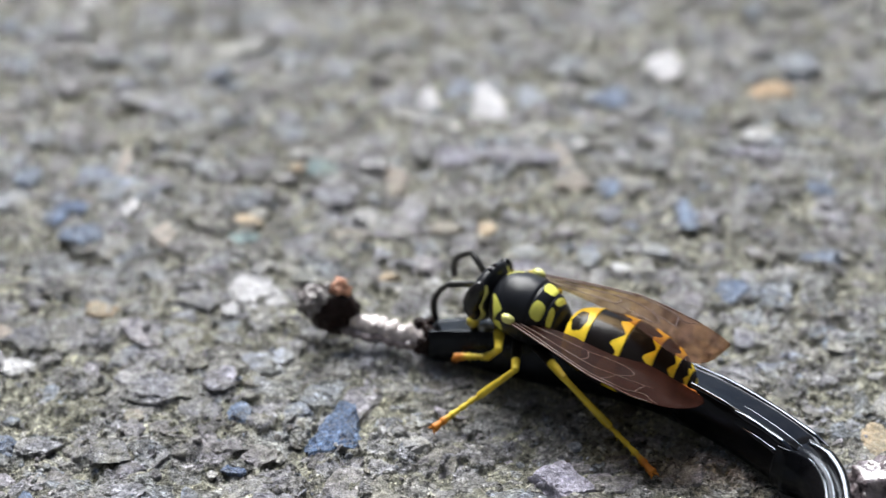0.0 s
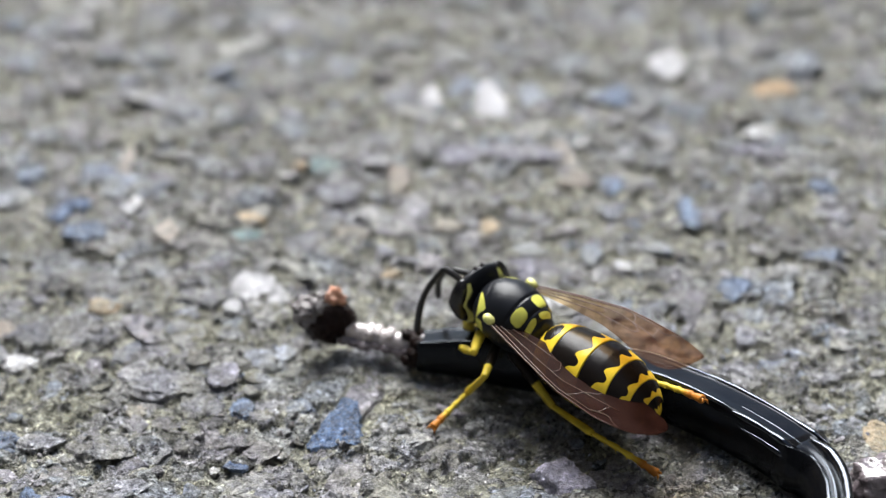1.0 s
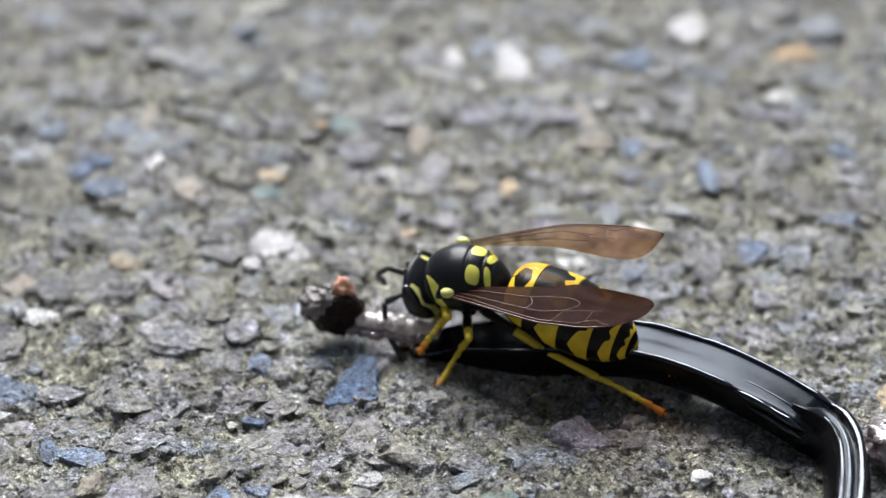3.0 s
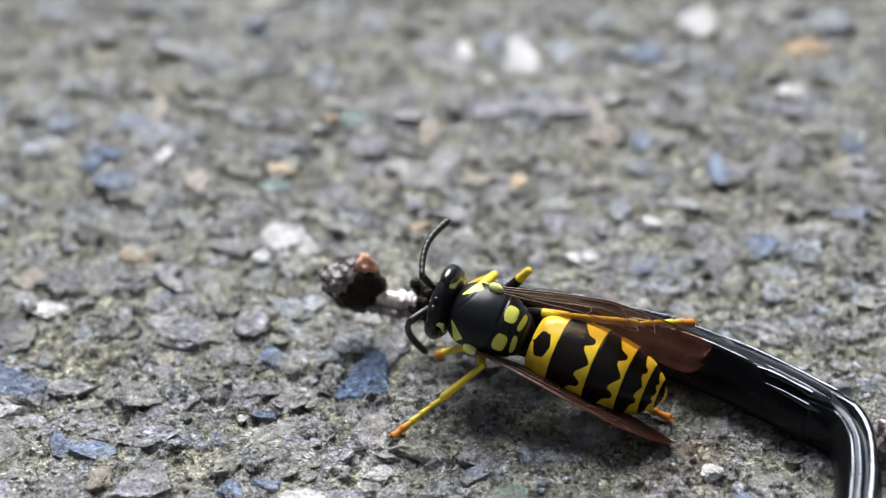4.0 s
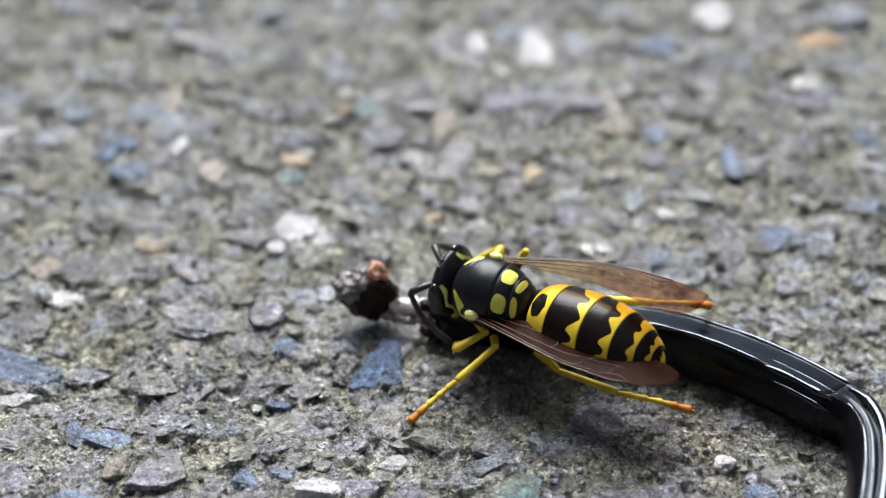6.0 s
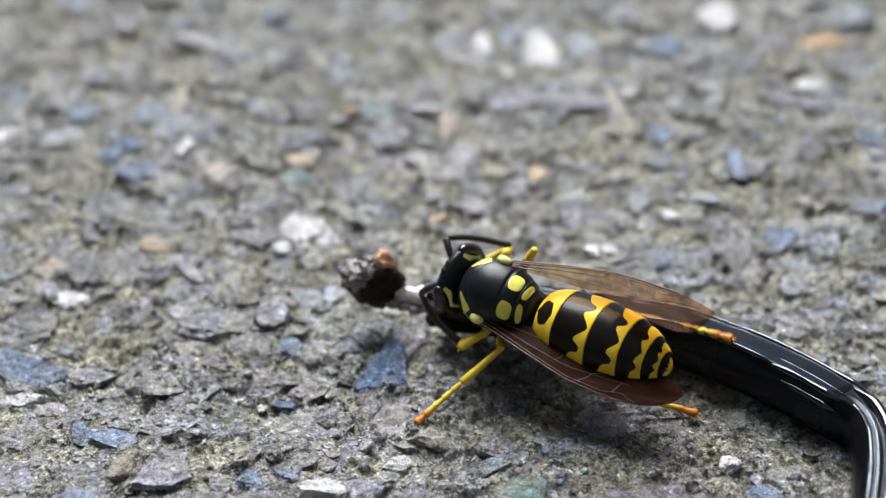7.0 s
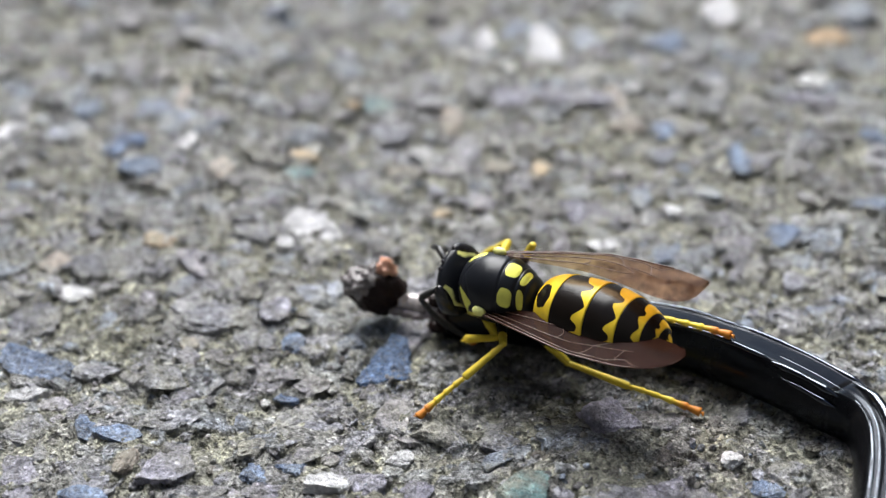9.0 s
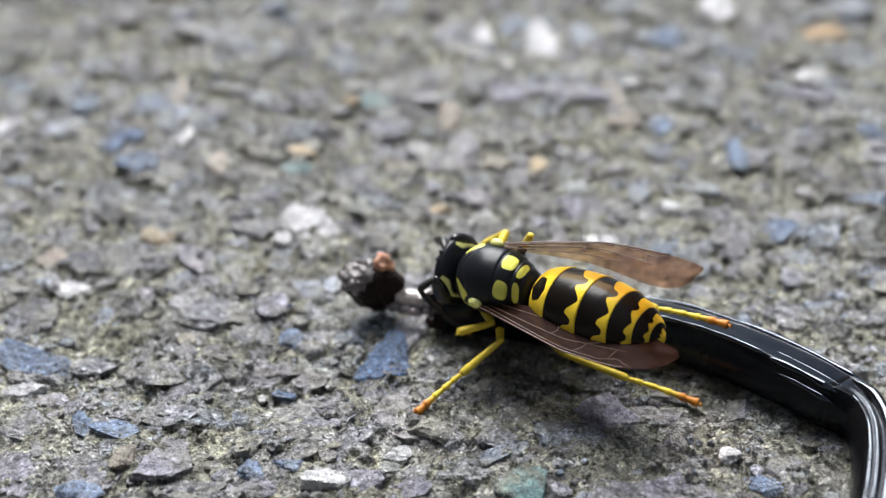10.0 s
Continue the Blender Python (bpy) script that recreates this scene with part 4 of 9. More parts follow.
PINK_STONES = ((-19.5, -1.5, 0.80, 0.67, 0), (-12.3, -7.5, 0.46, 0.48, 0), (2.9, 7.7, 0.80, 0.78, 0), (0.5, 12.6, 0.89, 1.32, 0), (-2.1, 6.6, 1.09, 0.71, 0), (-14.1, -16.5, 0.45, 0.59, -30), (-12.0, 7.2, 0.61, 0.77, 0), (-15.0, 14.9, 0.42, 1.61, 0), (9.8, 14.9, 0.39, 1.74, 0), (10.3, 11.9, 0.95, 0.77, 0))
MARKED = {"blue": BLUE_STONES, "sky": SKY_STONES, "slate": SLATE_STONES, "purple": PURPLE_STONES, "dark": DARK_STONES, "teal": TEAL_STONES, "white": WHITE_STONES, "tan": TAN_STONES, "pink": PINK_STONES}


def seat(x, y, a, b):
    """Height of the pavement round a chipping, near its highest spots (millimetres)."""
    u, v = np.meshgrid(np.linspace(-0.7, 0.7, 5), np.linspace(-0.7, 0.7, 5))
    return float(np.percentile(ground_relief(x + a * u.ravel(), y + b * v.ravel())[0], 72))


def set_stone(me, x, y, a, b, tall, proud, tilt, turn):
    """Beds a chipping so that its top stands proud of the binder round it."""
    stone = new("stone", me)
    stone.parent = ground
    top = max(v.co.z for v in me.vertices) * tall
    stone.matrix_basis = Matrix.LocRotScale(Vector((x, y, seat(x, y, a, b) + proud - top)) * MM, Euler((tilt[0], tilt[1], turn)), Vector((a, b, tall)) * MM)
    return stone


taken = []
for kind_no, (colour, rows) in enumerate(MARKED.items()):
    look_of, words = STONE_LOOKS[colour]
    for k, (x, y, a, b, turn) in enumerate(rows):
        dice = random.Random(k * 7 + kind_no)
        me = mesh_of("stone", stone_shape(100 + kind_no * 40 + k, 4, 0.42 if colour != "white" else 0.55), look_of, False)
        proud = -0.12 if colour == "dark" else (0.24 if colour == "white" else 0.14) + 0.10 * min(a, b) * dice.uniform(0.4, 1.4)
        stone = set_stone(me, x, y, a * 1.12, b * 1.12, min(a, b) * 0.75, proud, (dice.uniform(-0.10, 0.16), dice.uniform(-0.10, 0.10)), radians(turn) + dice.uniform(-0.1, 0.1))
        stone["label"] = words
        taken.append((x, y, max(a, b) * 0.85))
deep_blue = stone_material("deep_blue_stone", [(0.0, (0.10, 0.155, 0.28)), (0.5, (0.17, 0.245, 0.40)), (1.0, (0.25, 0.34, 0.50))], rough=0.2, dusty=0.15)
# the large three-cornered blue chipping beside the snake
me = mesh_of("stone", stone_shape(77, 4, 0.42, ((264, 0.9), (-4, 0.62), (146, 0.42))), deep_blue, False)
set_stone(me, -2.75, -9.2, 1.75, 1.5, 0.95, 0.45, (0.08, -0.06), 0.15)["label"] = "three-cornered glossy blue chipping set in the pavement"
taken.append((-2.6, -9.2, 1.3))
lilac = stone_material("lilac_stone", [(0.0, (0.46, 0.43, 0.56)), (1.0, (0.62, 0.59, 0.72))], rough=0.3, speck=0.4, dusty=0.15)
# the lilac chipping that stands up beside the hind foot
me = mesh_of("stone", stone_shape(91, 4, 0.55, ((20, 0.95), (120, 0.9), (200, 1.0), (290, 0.85))), lilac, False)
set_stone(me, 7.6, -13.2, 1.3, 1.15, 1.1, 0.75, (-0.06, -0.05), 0.0)["label"] = "lilac-grey faceted chipping standing up from the pavement"
taken.append((7.5, -13.0, 1.2))

# bare binder beside the snake
taken.append((8.2, -15.4, 1.3))


def scatter():
    """Chippings that touch but do not overlap: x, y, half-size, in order of falling size."""
    rng = random.Random(11)
    grid, out = {}, []
    for x, y, r in taken:
        for i in range(int((x - r) // 2) - 1, int((x + r) // 2) + 2):
            for j in range(int((y - r) // 2) - 1, int((y + r) // 2) + 2):
                grid.setdefault((i, j), []).append((x, y, r))
    for low, high, tries in ((1.1, 1.6, 420), (0.75, 1.1, 1300), (0.5, 0.75, 1300), (0.28, 0.5, 1500)):
        for _ in range(tries):
            x, y, r = rng.uniform(-36, 36), rng.uniform(-25, 56), rng.uniform(low, high)
            i, j = int(x // 2), int(y // 2)
            if any((x - u) ** 2 + (y - v) ** 2 < (0.86 * (r + w)) ** 2 for a in (-1, 0, 1) for b in (-1, 0, 1) for u, v, w in grid.get((i + a, j + b), ())):
                continue
            grid.setdefault((i, j), []).append((x, y, r))
            out.append((x, y, r))
    return out


chips = scatter()
shared = []
for k in range(14):
    me = mesh_of("stone", stone_shape(500 + k, 3, 0.5), stone_mixed, False)
    shared.append(me)
loose_shapes = []
for k in range(10):
    bm = stone_shape(700 + k, 2, 0.5)
    bm.verts.ensure_lookup_table()
    loose_shapes.append((np.array([v.co for v in bm.verts]), np.array([[v.index for v in f.verts] for f in bm.faces])))
    bm.free()
near = [c for c in chips if -21 < c[1] < 6 and abs(c[0]) < 23 and c[2] > 0.6][:180]
near_set = set(near)
rng = random.Random(5)
for x, y, r in near:
    a, b = r * rng.uniform(0.9, 1.4), r * rng.uniform(0.7, 1.05)
    tall = r * rng.uniform(0.5, 0.8)
    set_stone(rng.choice(shared), x, y, a, b, tall, rng.uniform(0.0, 0.2), (rng.uniform(-0.15, 0.15), rng.uniform(-0.15, 0.15)), rng.uniform(0, 6.28))
all_v, all_f, count = [], [], 0
for x, y, r in chips:
    if (x, y, r) in near_set:
        continue
    v, f = rng.choice(loose_shapes)
    m = Euler((rng.uniform(-0.25, 0.25), rng.uniform(-0.25, 0.25), rng.uniform(0, 6.28))).to_matrix()
    size = np.array((r * rng.uniform(0.8, 1.15), r * rng.uniform(0.7, 1.05), r * rng.uniform(0.5, 0.85)))
    z = float(ground_height(x, y)) * 0.8 + rng.uniform(-0.10, 0.18) - 0.45 * size[2]
    all_v.append(((v * size) @ np.array(m).T + (x, y, z)) * MM)
    all_f.append(f + count)
    count += len(v)
bm = stone_shape(900, 1, 0.5)
crumb_v = np.array([v.co for v in bm.verts])
crumb_f = np.array([[v.index for v in f.verts] for f in bm.faces])
bm.free()
for _ in range(4200):
    x, y, r = rng.uniform(-24, 24), rng.uniform(-22, 14), rng.choice((0.07, 0.09, 0.11, 0.14, 0.2))
    if value_noise(x, y, 2.6, 71) < rng.uniform(0.15, 0.75):
        continue
    m = Euler((rng.uniform(-1, 1), rng.uniform(-1, 1), rng.uniform(0, 6.28))).to_matrix()
    size = r * np.array((rng.uniform(0.7, 1.3), rng.uniform(0.7, 1.3), rng.uniform(0.6, 1.1)))
    all_v.append(((crumb_v * size) @ np.array(m).T + (x, y, float(ground_height(x, y)) + r * 0.25)) * MM)
    all_f.append(crumb_f + count)
    count += len(crumb_v)
me = bpy.data.meshes.new("chippings")
me.from_pydata(np.vstack(all_v).tolist(), [], np.vstack(all_f).tolist())
me.materials.append(stone_island)
chippings = tagged(new("chippings", me), "small grey and brown stone chippings set in the binder", kind="stuff")
chippings.parent = ground


def mpose(x, y, z, rx, ry, rz):
    """A pose in millimetres and degrees."""
    return pose(x * MM, y * MM, z * MM, rx, ry, rz)


def motions():
    walk(wasp_parts["wasp"], [
        (0.00, mpose(6.51, -5.38, 4.00, -17.9, -9.2, 148.3)),
        (0.30, mpose(5.18, -4.84, 3.99, -18.4, -8.6, 142.8)),
        (0.50, mpose(4.89, -5.56, 3.99, -20.1, -3.2, 140.4)),
        (0.60, mpose(4.94, -6.08, 4.00, -21.3, -3.8, 145.1)),
        (0.90, mpose(5.05, -5.80, 3.99, -17.8, -11.1, 149.7)),
        (1.00, mpose(5.64, -6.15, 3.98, -10.4, -13.9, 136.1)),
        (1.20, mpose(5.44, -6.43, 3.97, -7.4, -10.9, 136.3)),
        (1.50, mpose(5.30, -7.53, 3.96, -15.7, -11.2, 147.6)),
        (1.80, mpose(5.14, -9.41, 3.96, -26.8, -7.5, 152.2)),
        (2.00, mpose(4.10, -6.66, 3.98, -16.4, -8.0, 155.4)),
        (2.10, mpose(3.42, -6.41, 3.99, -14.1, -2.5, 155.1)),
        (2.40, mpose(2.85, -5.36, 3.99, -0.4, 6.4, 160.5)),
        (2.50, mpose(2.88, -5.51, 4.00, 0.8, 8.7, 160.4)),
        (2.70, mpose(2.76, -5.98, 4.02, -9.6, 10.1, 163.1)),
        (3.80, mpose(2.43, -8.88, 4.04, -38.1, -0.4, 153.0)),
        (4.00, mpose(3.08, -10.16, 4.09, -50.4, -17.3, 162.9)),
        (4.20, mpose(2.58, -8.75, 4.03, -39.4, -4.7, 158.4)),
        (4.40, mpose(2.80, -9.26, 4.06, -49.9, -12.9, 159.6)),
        (4.50, mpose(2.58, -8.75, 4.03, -39.4, -4.7, 158.4)),
        (4.65, mpose(2.58, -8.75, 4.03, -39.4, -4.7, 158.4)),
        (4.80, mpose(2.80, -9.26, 4.06, -49.9, -12.9, 159.6)),
        (5.00, mpose(2.39, -9.45, 4.04, -42.3, -5.9, 162.4)),
        (5.15, mpose(2.39, -9.45, 4.04, -42.3, -5.9, 162.4)),
        (5.30, mpose(2.67, -9.98, 4.04, -57.7, -15.0, 163.9)),
        (5.50, mpose(2.39, -9.22, 4.01, -41.3, -2.1, 158.2)),
        (5.70, mpose(2.59, -8.64, 4.00, -35.1, -2.7, 154.1)),
        (6.80, mpose(2.74, -8.97, 3.99, -42.3, -5.5, 152.7)),
        (7.00, mpose(2.74, -8.83, 3.99, -41.3, -7.2, 151.7)),
        (7.10, mpose(2.67, -8.60, 3.99, -40.5, -3.3, 151.5)),
        (7.50, mpose(2.59, -8.32, 3.98, -36.9, -1.4, 152.5)),
        (8.50, mpose(2.63, -8.59, 3.98, -37.4, 0.1, 155.0)),
        (9.50, mpose(2.62, -8.47, 3.96, -38.4, 2.7, 152.7)),
        (10.00, mpose(2.61, -8.25, 3.96, -39.6, 1.3, 152.2)),
    ])
    walk(wasp_parts["abdomen"], [
        (0.00, mpose(-2.05, 0.00, -0.35, 0.0, 6.4, 3.4)),
        (0.30, mpose(-2.05, 0.00, -0.35, 0.0, 14.0, 0.6)),
        (0.50, mpose(-2.05, 0.00, -0.35, 0.0, 5.7, 0.4)),
        (0.60, mpose(-2.05, 0.00, -0.35, 0.0, 13.6, 2.9)),
        (0.90, mpose(-2.05, 0.00, -0.35, 0.0, 17.7, -2.8)),
        (1.00, mpose(-2.05, 0.00, -0.35, 0.0, 18.0, 2.2)),
        (1.20, mpose(-2.05, 0.00, -0.35, 0.0, 14.3, 0.6)),
        (1.50, mpose(-2.05, 0.00, -0.35, 0.0, 21.4, -4.9)),
        (1.80, mpose(-2.05, 0.00, -0.35, 0.0, 19.2, -4.4)),
        (2.00, mpose(-2.05, 0.00, -0.35, 0.0, 1.7, -8.1)),
        (2.10, mpose(-2.05, 0.00, -0.35, 0.0, 0.3, -8.0)),
        (2.40, mpose(-2.05, 0.00, -0.35, 0.0, -17.0, -8.6)),
        (2.50, mpose(-2.05, 0.00, -0.35, 0.0, -19.5, -8.7)),
        (2.70, mpose(-2.05, 0.00, -0.35, 0.0, -18.6, -13.4)),
        (3.80, mpose(-2.05, 0.00, -0.35, 0.0, 11.3, -5.1)),
        (4.00, mpose(-2.05, 0.00, -0.35, 0.0, 10.9, 0.6)),
        (4.20, mpose(-2.05, 0.00, -0.35, 0.0, 9.2, -4.0)),
        (4.40, mpose(-2.05, 0.00, -0.35, 0.0, 16.7, -0.9)),
        (4.50, mpose(-2.05, 0.00, -0.35, 0.0, 9.2, -4.0)),
        (4.65, mpose(-2.05, 0.00, -0.35, 0.0, 9.2, -4.0)),
        (4.80, mpose(-2.05, 0.00, -0.35, 0.0, 16.7, -0.9)),
        (5.00, mpose(-2.05, 0.00, -0.35, 0.0, 16.2, -3.4)),
        (5.15, mpose(-2.05, 0.00, -0.35, 0.0, 16.2, -3.4)),
        (5.30, mpose(-2.05, 0.00, -0.35, 0.0, 6.2, 3.9)),
        (5.50, mpose(-2.05, 0.00, -0.35, 0.0, 16.7, 0.5)),
        (5.70, mpose(-2.05, 0.00, -0.35, 0.0, 13.2, -4.0)),
        (6.80, mpose(-2.05, 0.00, -0.35, 0.0, 13.8, -1.9)),
        (7.00, mpose(-2.05, 0.00, -0.35, 0.0, 12.3, 0.6)),
        (7.10, mpose(-2.05, 0.00, -0.35, 0.0, 12.2, -2.6)),
        (7.50, mpose(-2.05, 0.00, -0.35, 0.0, 11.0, -4.0)),
        (8.50, mpose(-2.05, 0.00, -0.35, 0.0, 13.9, -5.0)),
        (9.50, mpose(-2.05, 0.00, -0.35, 0.0, 13.3, -4.9)),
        (10.00, mpose(-2.05, 0.00, -0.35, 0.0, 14.7, -4.7)),
    ])
    walk(wasp_parts["head"], [
        (0.00, mpose(1.72, 0.00, 0.05, 14.5, 2.6, -5.0)),
        (0.30, mpose(1.72, 0.00, 0.05, 7.9, 6.8, -8.1)),
        (0.50, mpose(1.72, 0.00, 0.05, 6.9, 3.8, -7.4)),
        (0.60, mpose(1.72, 0.00, 0.05, -0.0, 23.6, -8.8)),
        (0.90, mpose(1.72, 0.00, 0.05, 5.9, 20.2, 4.9)),
        (1.00, mpose(1.72, 0.00, 0.05, 5.7, 17.4, -5.4)),
        (1.20, mpose(1.72, 0.00, 0.05, 12.3, 13.1, -0.4)),
        (1.50, mpose(1.72, 0.00, 0.05, 8.1, 9.0, 0.8)),
        (1.80, mpose(1.72, 0.00, 0.05, 10.4, 12.7, 6.3)),
        (2.00, mpose(1.72, 0.00, 0.05, 7.4, 22.9, -4.6)),
        (2.10, mpose(1.72, 0.00, 0.05, 2.0, 19.7, 10.6)),
        (2.40, mpose(1.87, 0.00, -0.70, 4.2, 18.1, 8.1)),
        (2.50, mpose(1.87, 0.00, -0.70, 10.4, 22.8, 10.0)),
        (2.70, mpose(1.87, 0.00, -0.70, 7.9, 26.1, 3.5)),
        (3.80, mpose(1.72, 0.00, 0.05, 3.4, 20.2, 3.3)),
        (4.00, mpose(1.72, 0.00, 0.05, -7.7, 15.9, 3.0)),
        (4.20, mpose(1.72, 0.00, 0.05, 5.5, 19.1, 0.2)),
        (4.40, mpose(1.72, 0.00, 0.05, -2.1, 7.1, 5.3)),
        (4.50, mpose(1.72, 0.00, 0.05, 5.5, 19.1, 0.2)),
        (4.65, mpose(1.72, 0.00, 0.05, 5.5, 19.1, 0.2)),
        (4.80, mpose(1.72, 0.00, 0.05, -2.1, 7.1, 5.3)),
        (5.00, mpose(1.72, 0.00, 0.05, 9.6, 15.3, -3.7)),
        (5.15, mpose(1.72, 0.00, 0.05, 9.6, 15.3, -3.7)),
        (5.30, mpose(1.72, 0.00, 0.05, -1.4, 17.4, 0.3)),
        (5.50, mpose(1.72, 0.00, 0.05, 11.3, 21.7, 2.7)),
        (5.70, mpose(1.72, 0.00, 0.05, 11.1, 12.7, 4.4)),
        (6.80, mpose(1.72, 0.00, 0.05, 4.8, 23.6, -4.3)),
        (7.00, mpose(1.72, 0.00, 0.05, 3.4, 20.4, -3.2)),
        (7.10, mpose(1.72, 0.00, 0.05, 4.4, 28.5, -2.8)),
        (7.50, mpose(1.72, 0.00, 0.05, 8.7, 24.1, 5.3)),
        (8.50, mpose(1.72, 0.00, 0.05, 9.1, 22.5, 4.7)),
        (9.50, mpose(1.72, 0.00, 0.05, 6.8, 24.8, 3.7)),
        (10.00, mpose(1.72, 0.00, 0.05, 7.3, 22.5, 2.5)),
    ])
    walk(wasp_parts["scapeL"], [
        (0.00, mpose(1.02, 0.42, 0.30, 0.0, 3.2, 38.4)),
        (0.30, mpose(1.02, 0.42, 0.30, 0.0, -9.8, 39.9)),
        (0.50, mpose(1.02, 0.42, 0.30, 0.0, -5.0, 50.0)),
        (0.60, mpose(1.02, 0.42, 0.30, 0.0, -24.1, 47.6)),
        (0.90, mpose(1.02, 0.42, 0.30, -0.0, -22.8, 20.5)),
        (1.00, mpose(1.02, 0.42, 0.30, 0.0, -33.9, 23.8)),
        (1.10, mpose(1.02, 0.42, 0.30, -1.2, -19.2, 32.7)),
        (1.20, mpose(1.02, 0.42, 0.30, 0.0, -4.6, 40.8)),
        (1.50, mpose(1.02, 0.42, 0.30, -0.0, 3.3, 40.3)),
        (1.80, mpose(1.02, 0.42, 0.30, -0.0, -15.0, 24.6)),
        (1.90, mpose(1.02, 0.42, 0.30, -0.9, -6.2, 36.3)),
        (2.00, mpose(1.02, 0.42, 0.30, -0.0, 2.6, 47.8)),
        (2.10, mpose(1.02, 0.42, 0.30, 0.0, -14.2, 25.5)),
        (2.25, mpose(1.02, 0.42, 0.30, -1.0, -26.1, 17.4)),
        (2.40, mpose(1.02, 0.42, 0.30, -0.0, -38.0, 8.4)),
        (2.50, mpose(1.02, 0.42, 0.30, 0.0, -36.6, 16.8)),
        (2.70, mpose(1.02, 0.42, 0.30, 0.0, -16.4, 31.6)),
        (3.80, mpose(1.02, 0.42, 0.30, 0.0, -21.3, 45.2)),
        (3.90, mpose(1.02, 0.42, 0.30, 1.2, -34.3, 53.6)),
        (4.00, mpose(1.02, 0.42, 0.30, 0.0, -47.2, 63.4)),
        (4.20, mpose(1.02, 0.42, 0.30, -0.0, -33.8, 66.3)),
        (4.40, mpose(1.02, 0.42, 0.30, -0.0, -49.0, 50.9)),
        (4.50, mpose(1.02, 0.42, 0.30, -0.0, -33.8, 66.3)),
        (4.65, mpose(1.02, 0.42, 0.30, -0.0, -33.8, 66.3)),
        (4.80, mpose(1.02, 0.42, 0.30, -0.0, -49.0, 50.9)),
        (4.90, mpose(1.02, 0.42, 0.30, -1.8, -25.6, 59.4)),
        (5.00, mpose(1.02, 0.42, 0.30, -0.0, -2.2, 66.3)),
        (5.15, mpose(1.02, 0.42, 0.30, -0.0, -2.2, 66.3)),
        (5.20, mpose(1.02, 0.42, 0.30, -2.4, -22.9, 61.5)),
        (5.25, mpose(1.02, 0.42, 0.30, -3.0, -43.8, 56.6)),
        (5.30, mpose(1.02, 0.42, 0.30, -0.0, -64.6, 48.7)),
        (5.37, mpose(1.02, 0.42, 0.30, -0.9, -45.9, 51.1)),
        (5.43, mpose(1.02, 0.42, 0.30, -0.7, -27.2, 52.6)),
        (5.50, mpose(1.02, 0.42, 0.30, -0.0, -8.5, 54.1)),
        (5.70, mpose(1.02, 0.42, 0.30, 0.0, -10.2, 44.2)),
        (6.80, mpose(1.02, 0.42, 0.30, -0.0, -14.2, 55.9)),
        (7.00, mpose(1.02, 0.42, 0.30, -0.0, -1.9, 51.3)),
        (7.10, mpose(1.02, 0.42, 0.30, -0.0, -18.8, 57.3)),
        (7.50, mpose(1.02, 0.42, 0.30, 0.0, -15.0, 49.2)),
        (8.50, mpose(1.02, 0.42, 0.30, -0.0, -12.5, 50.4)),
        (9.50, mpose(1.02, 0.42, 0.30, 0.0, -18.2, 50.6)),
        (10.00, mpose(1.02, 0.42, 0.30, -0.0, -11.8, 56.1)),
    ])
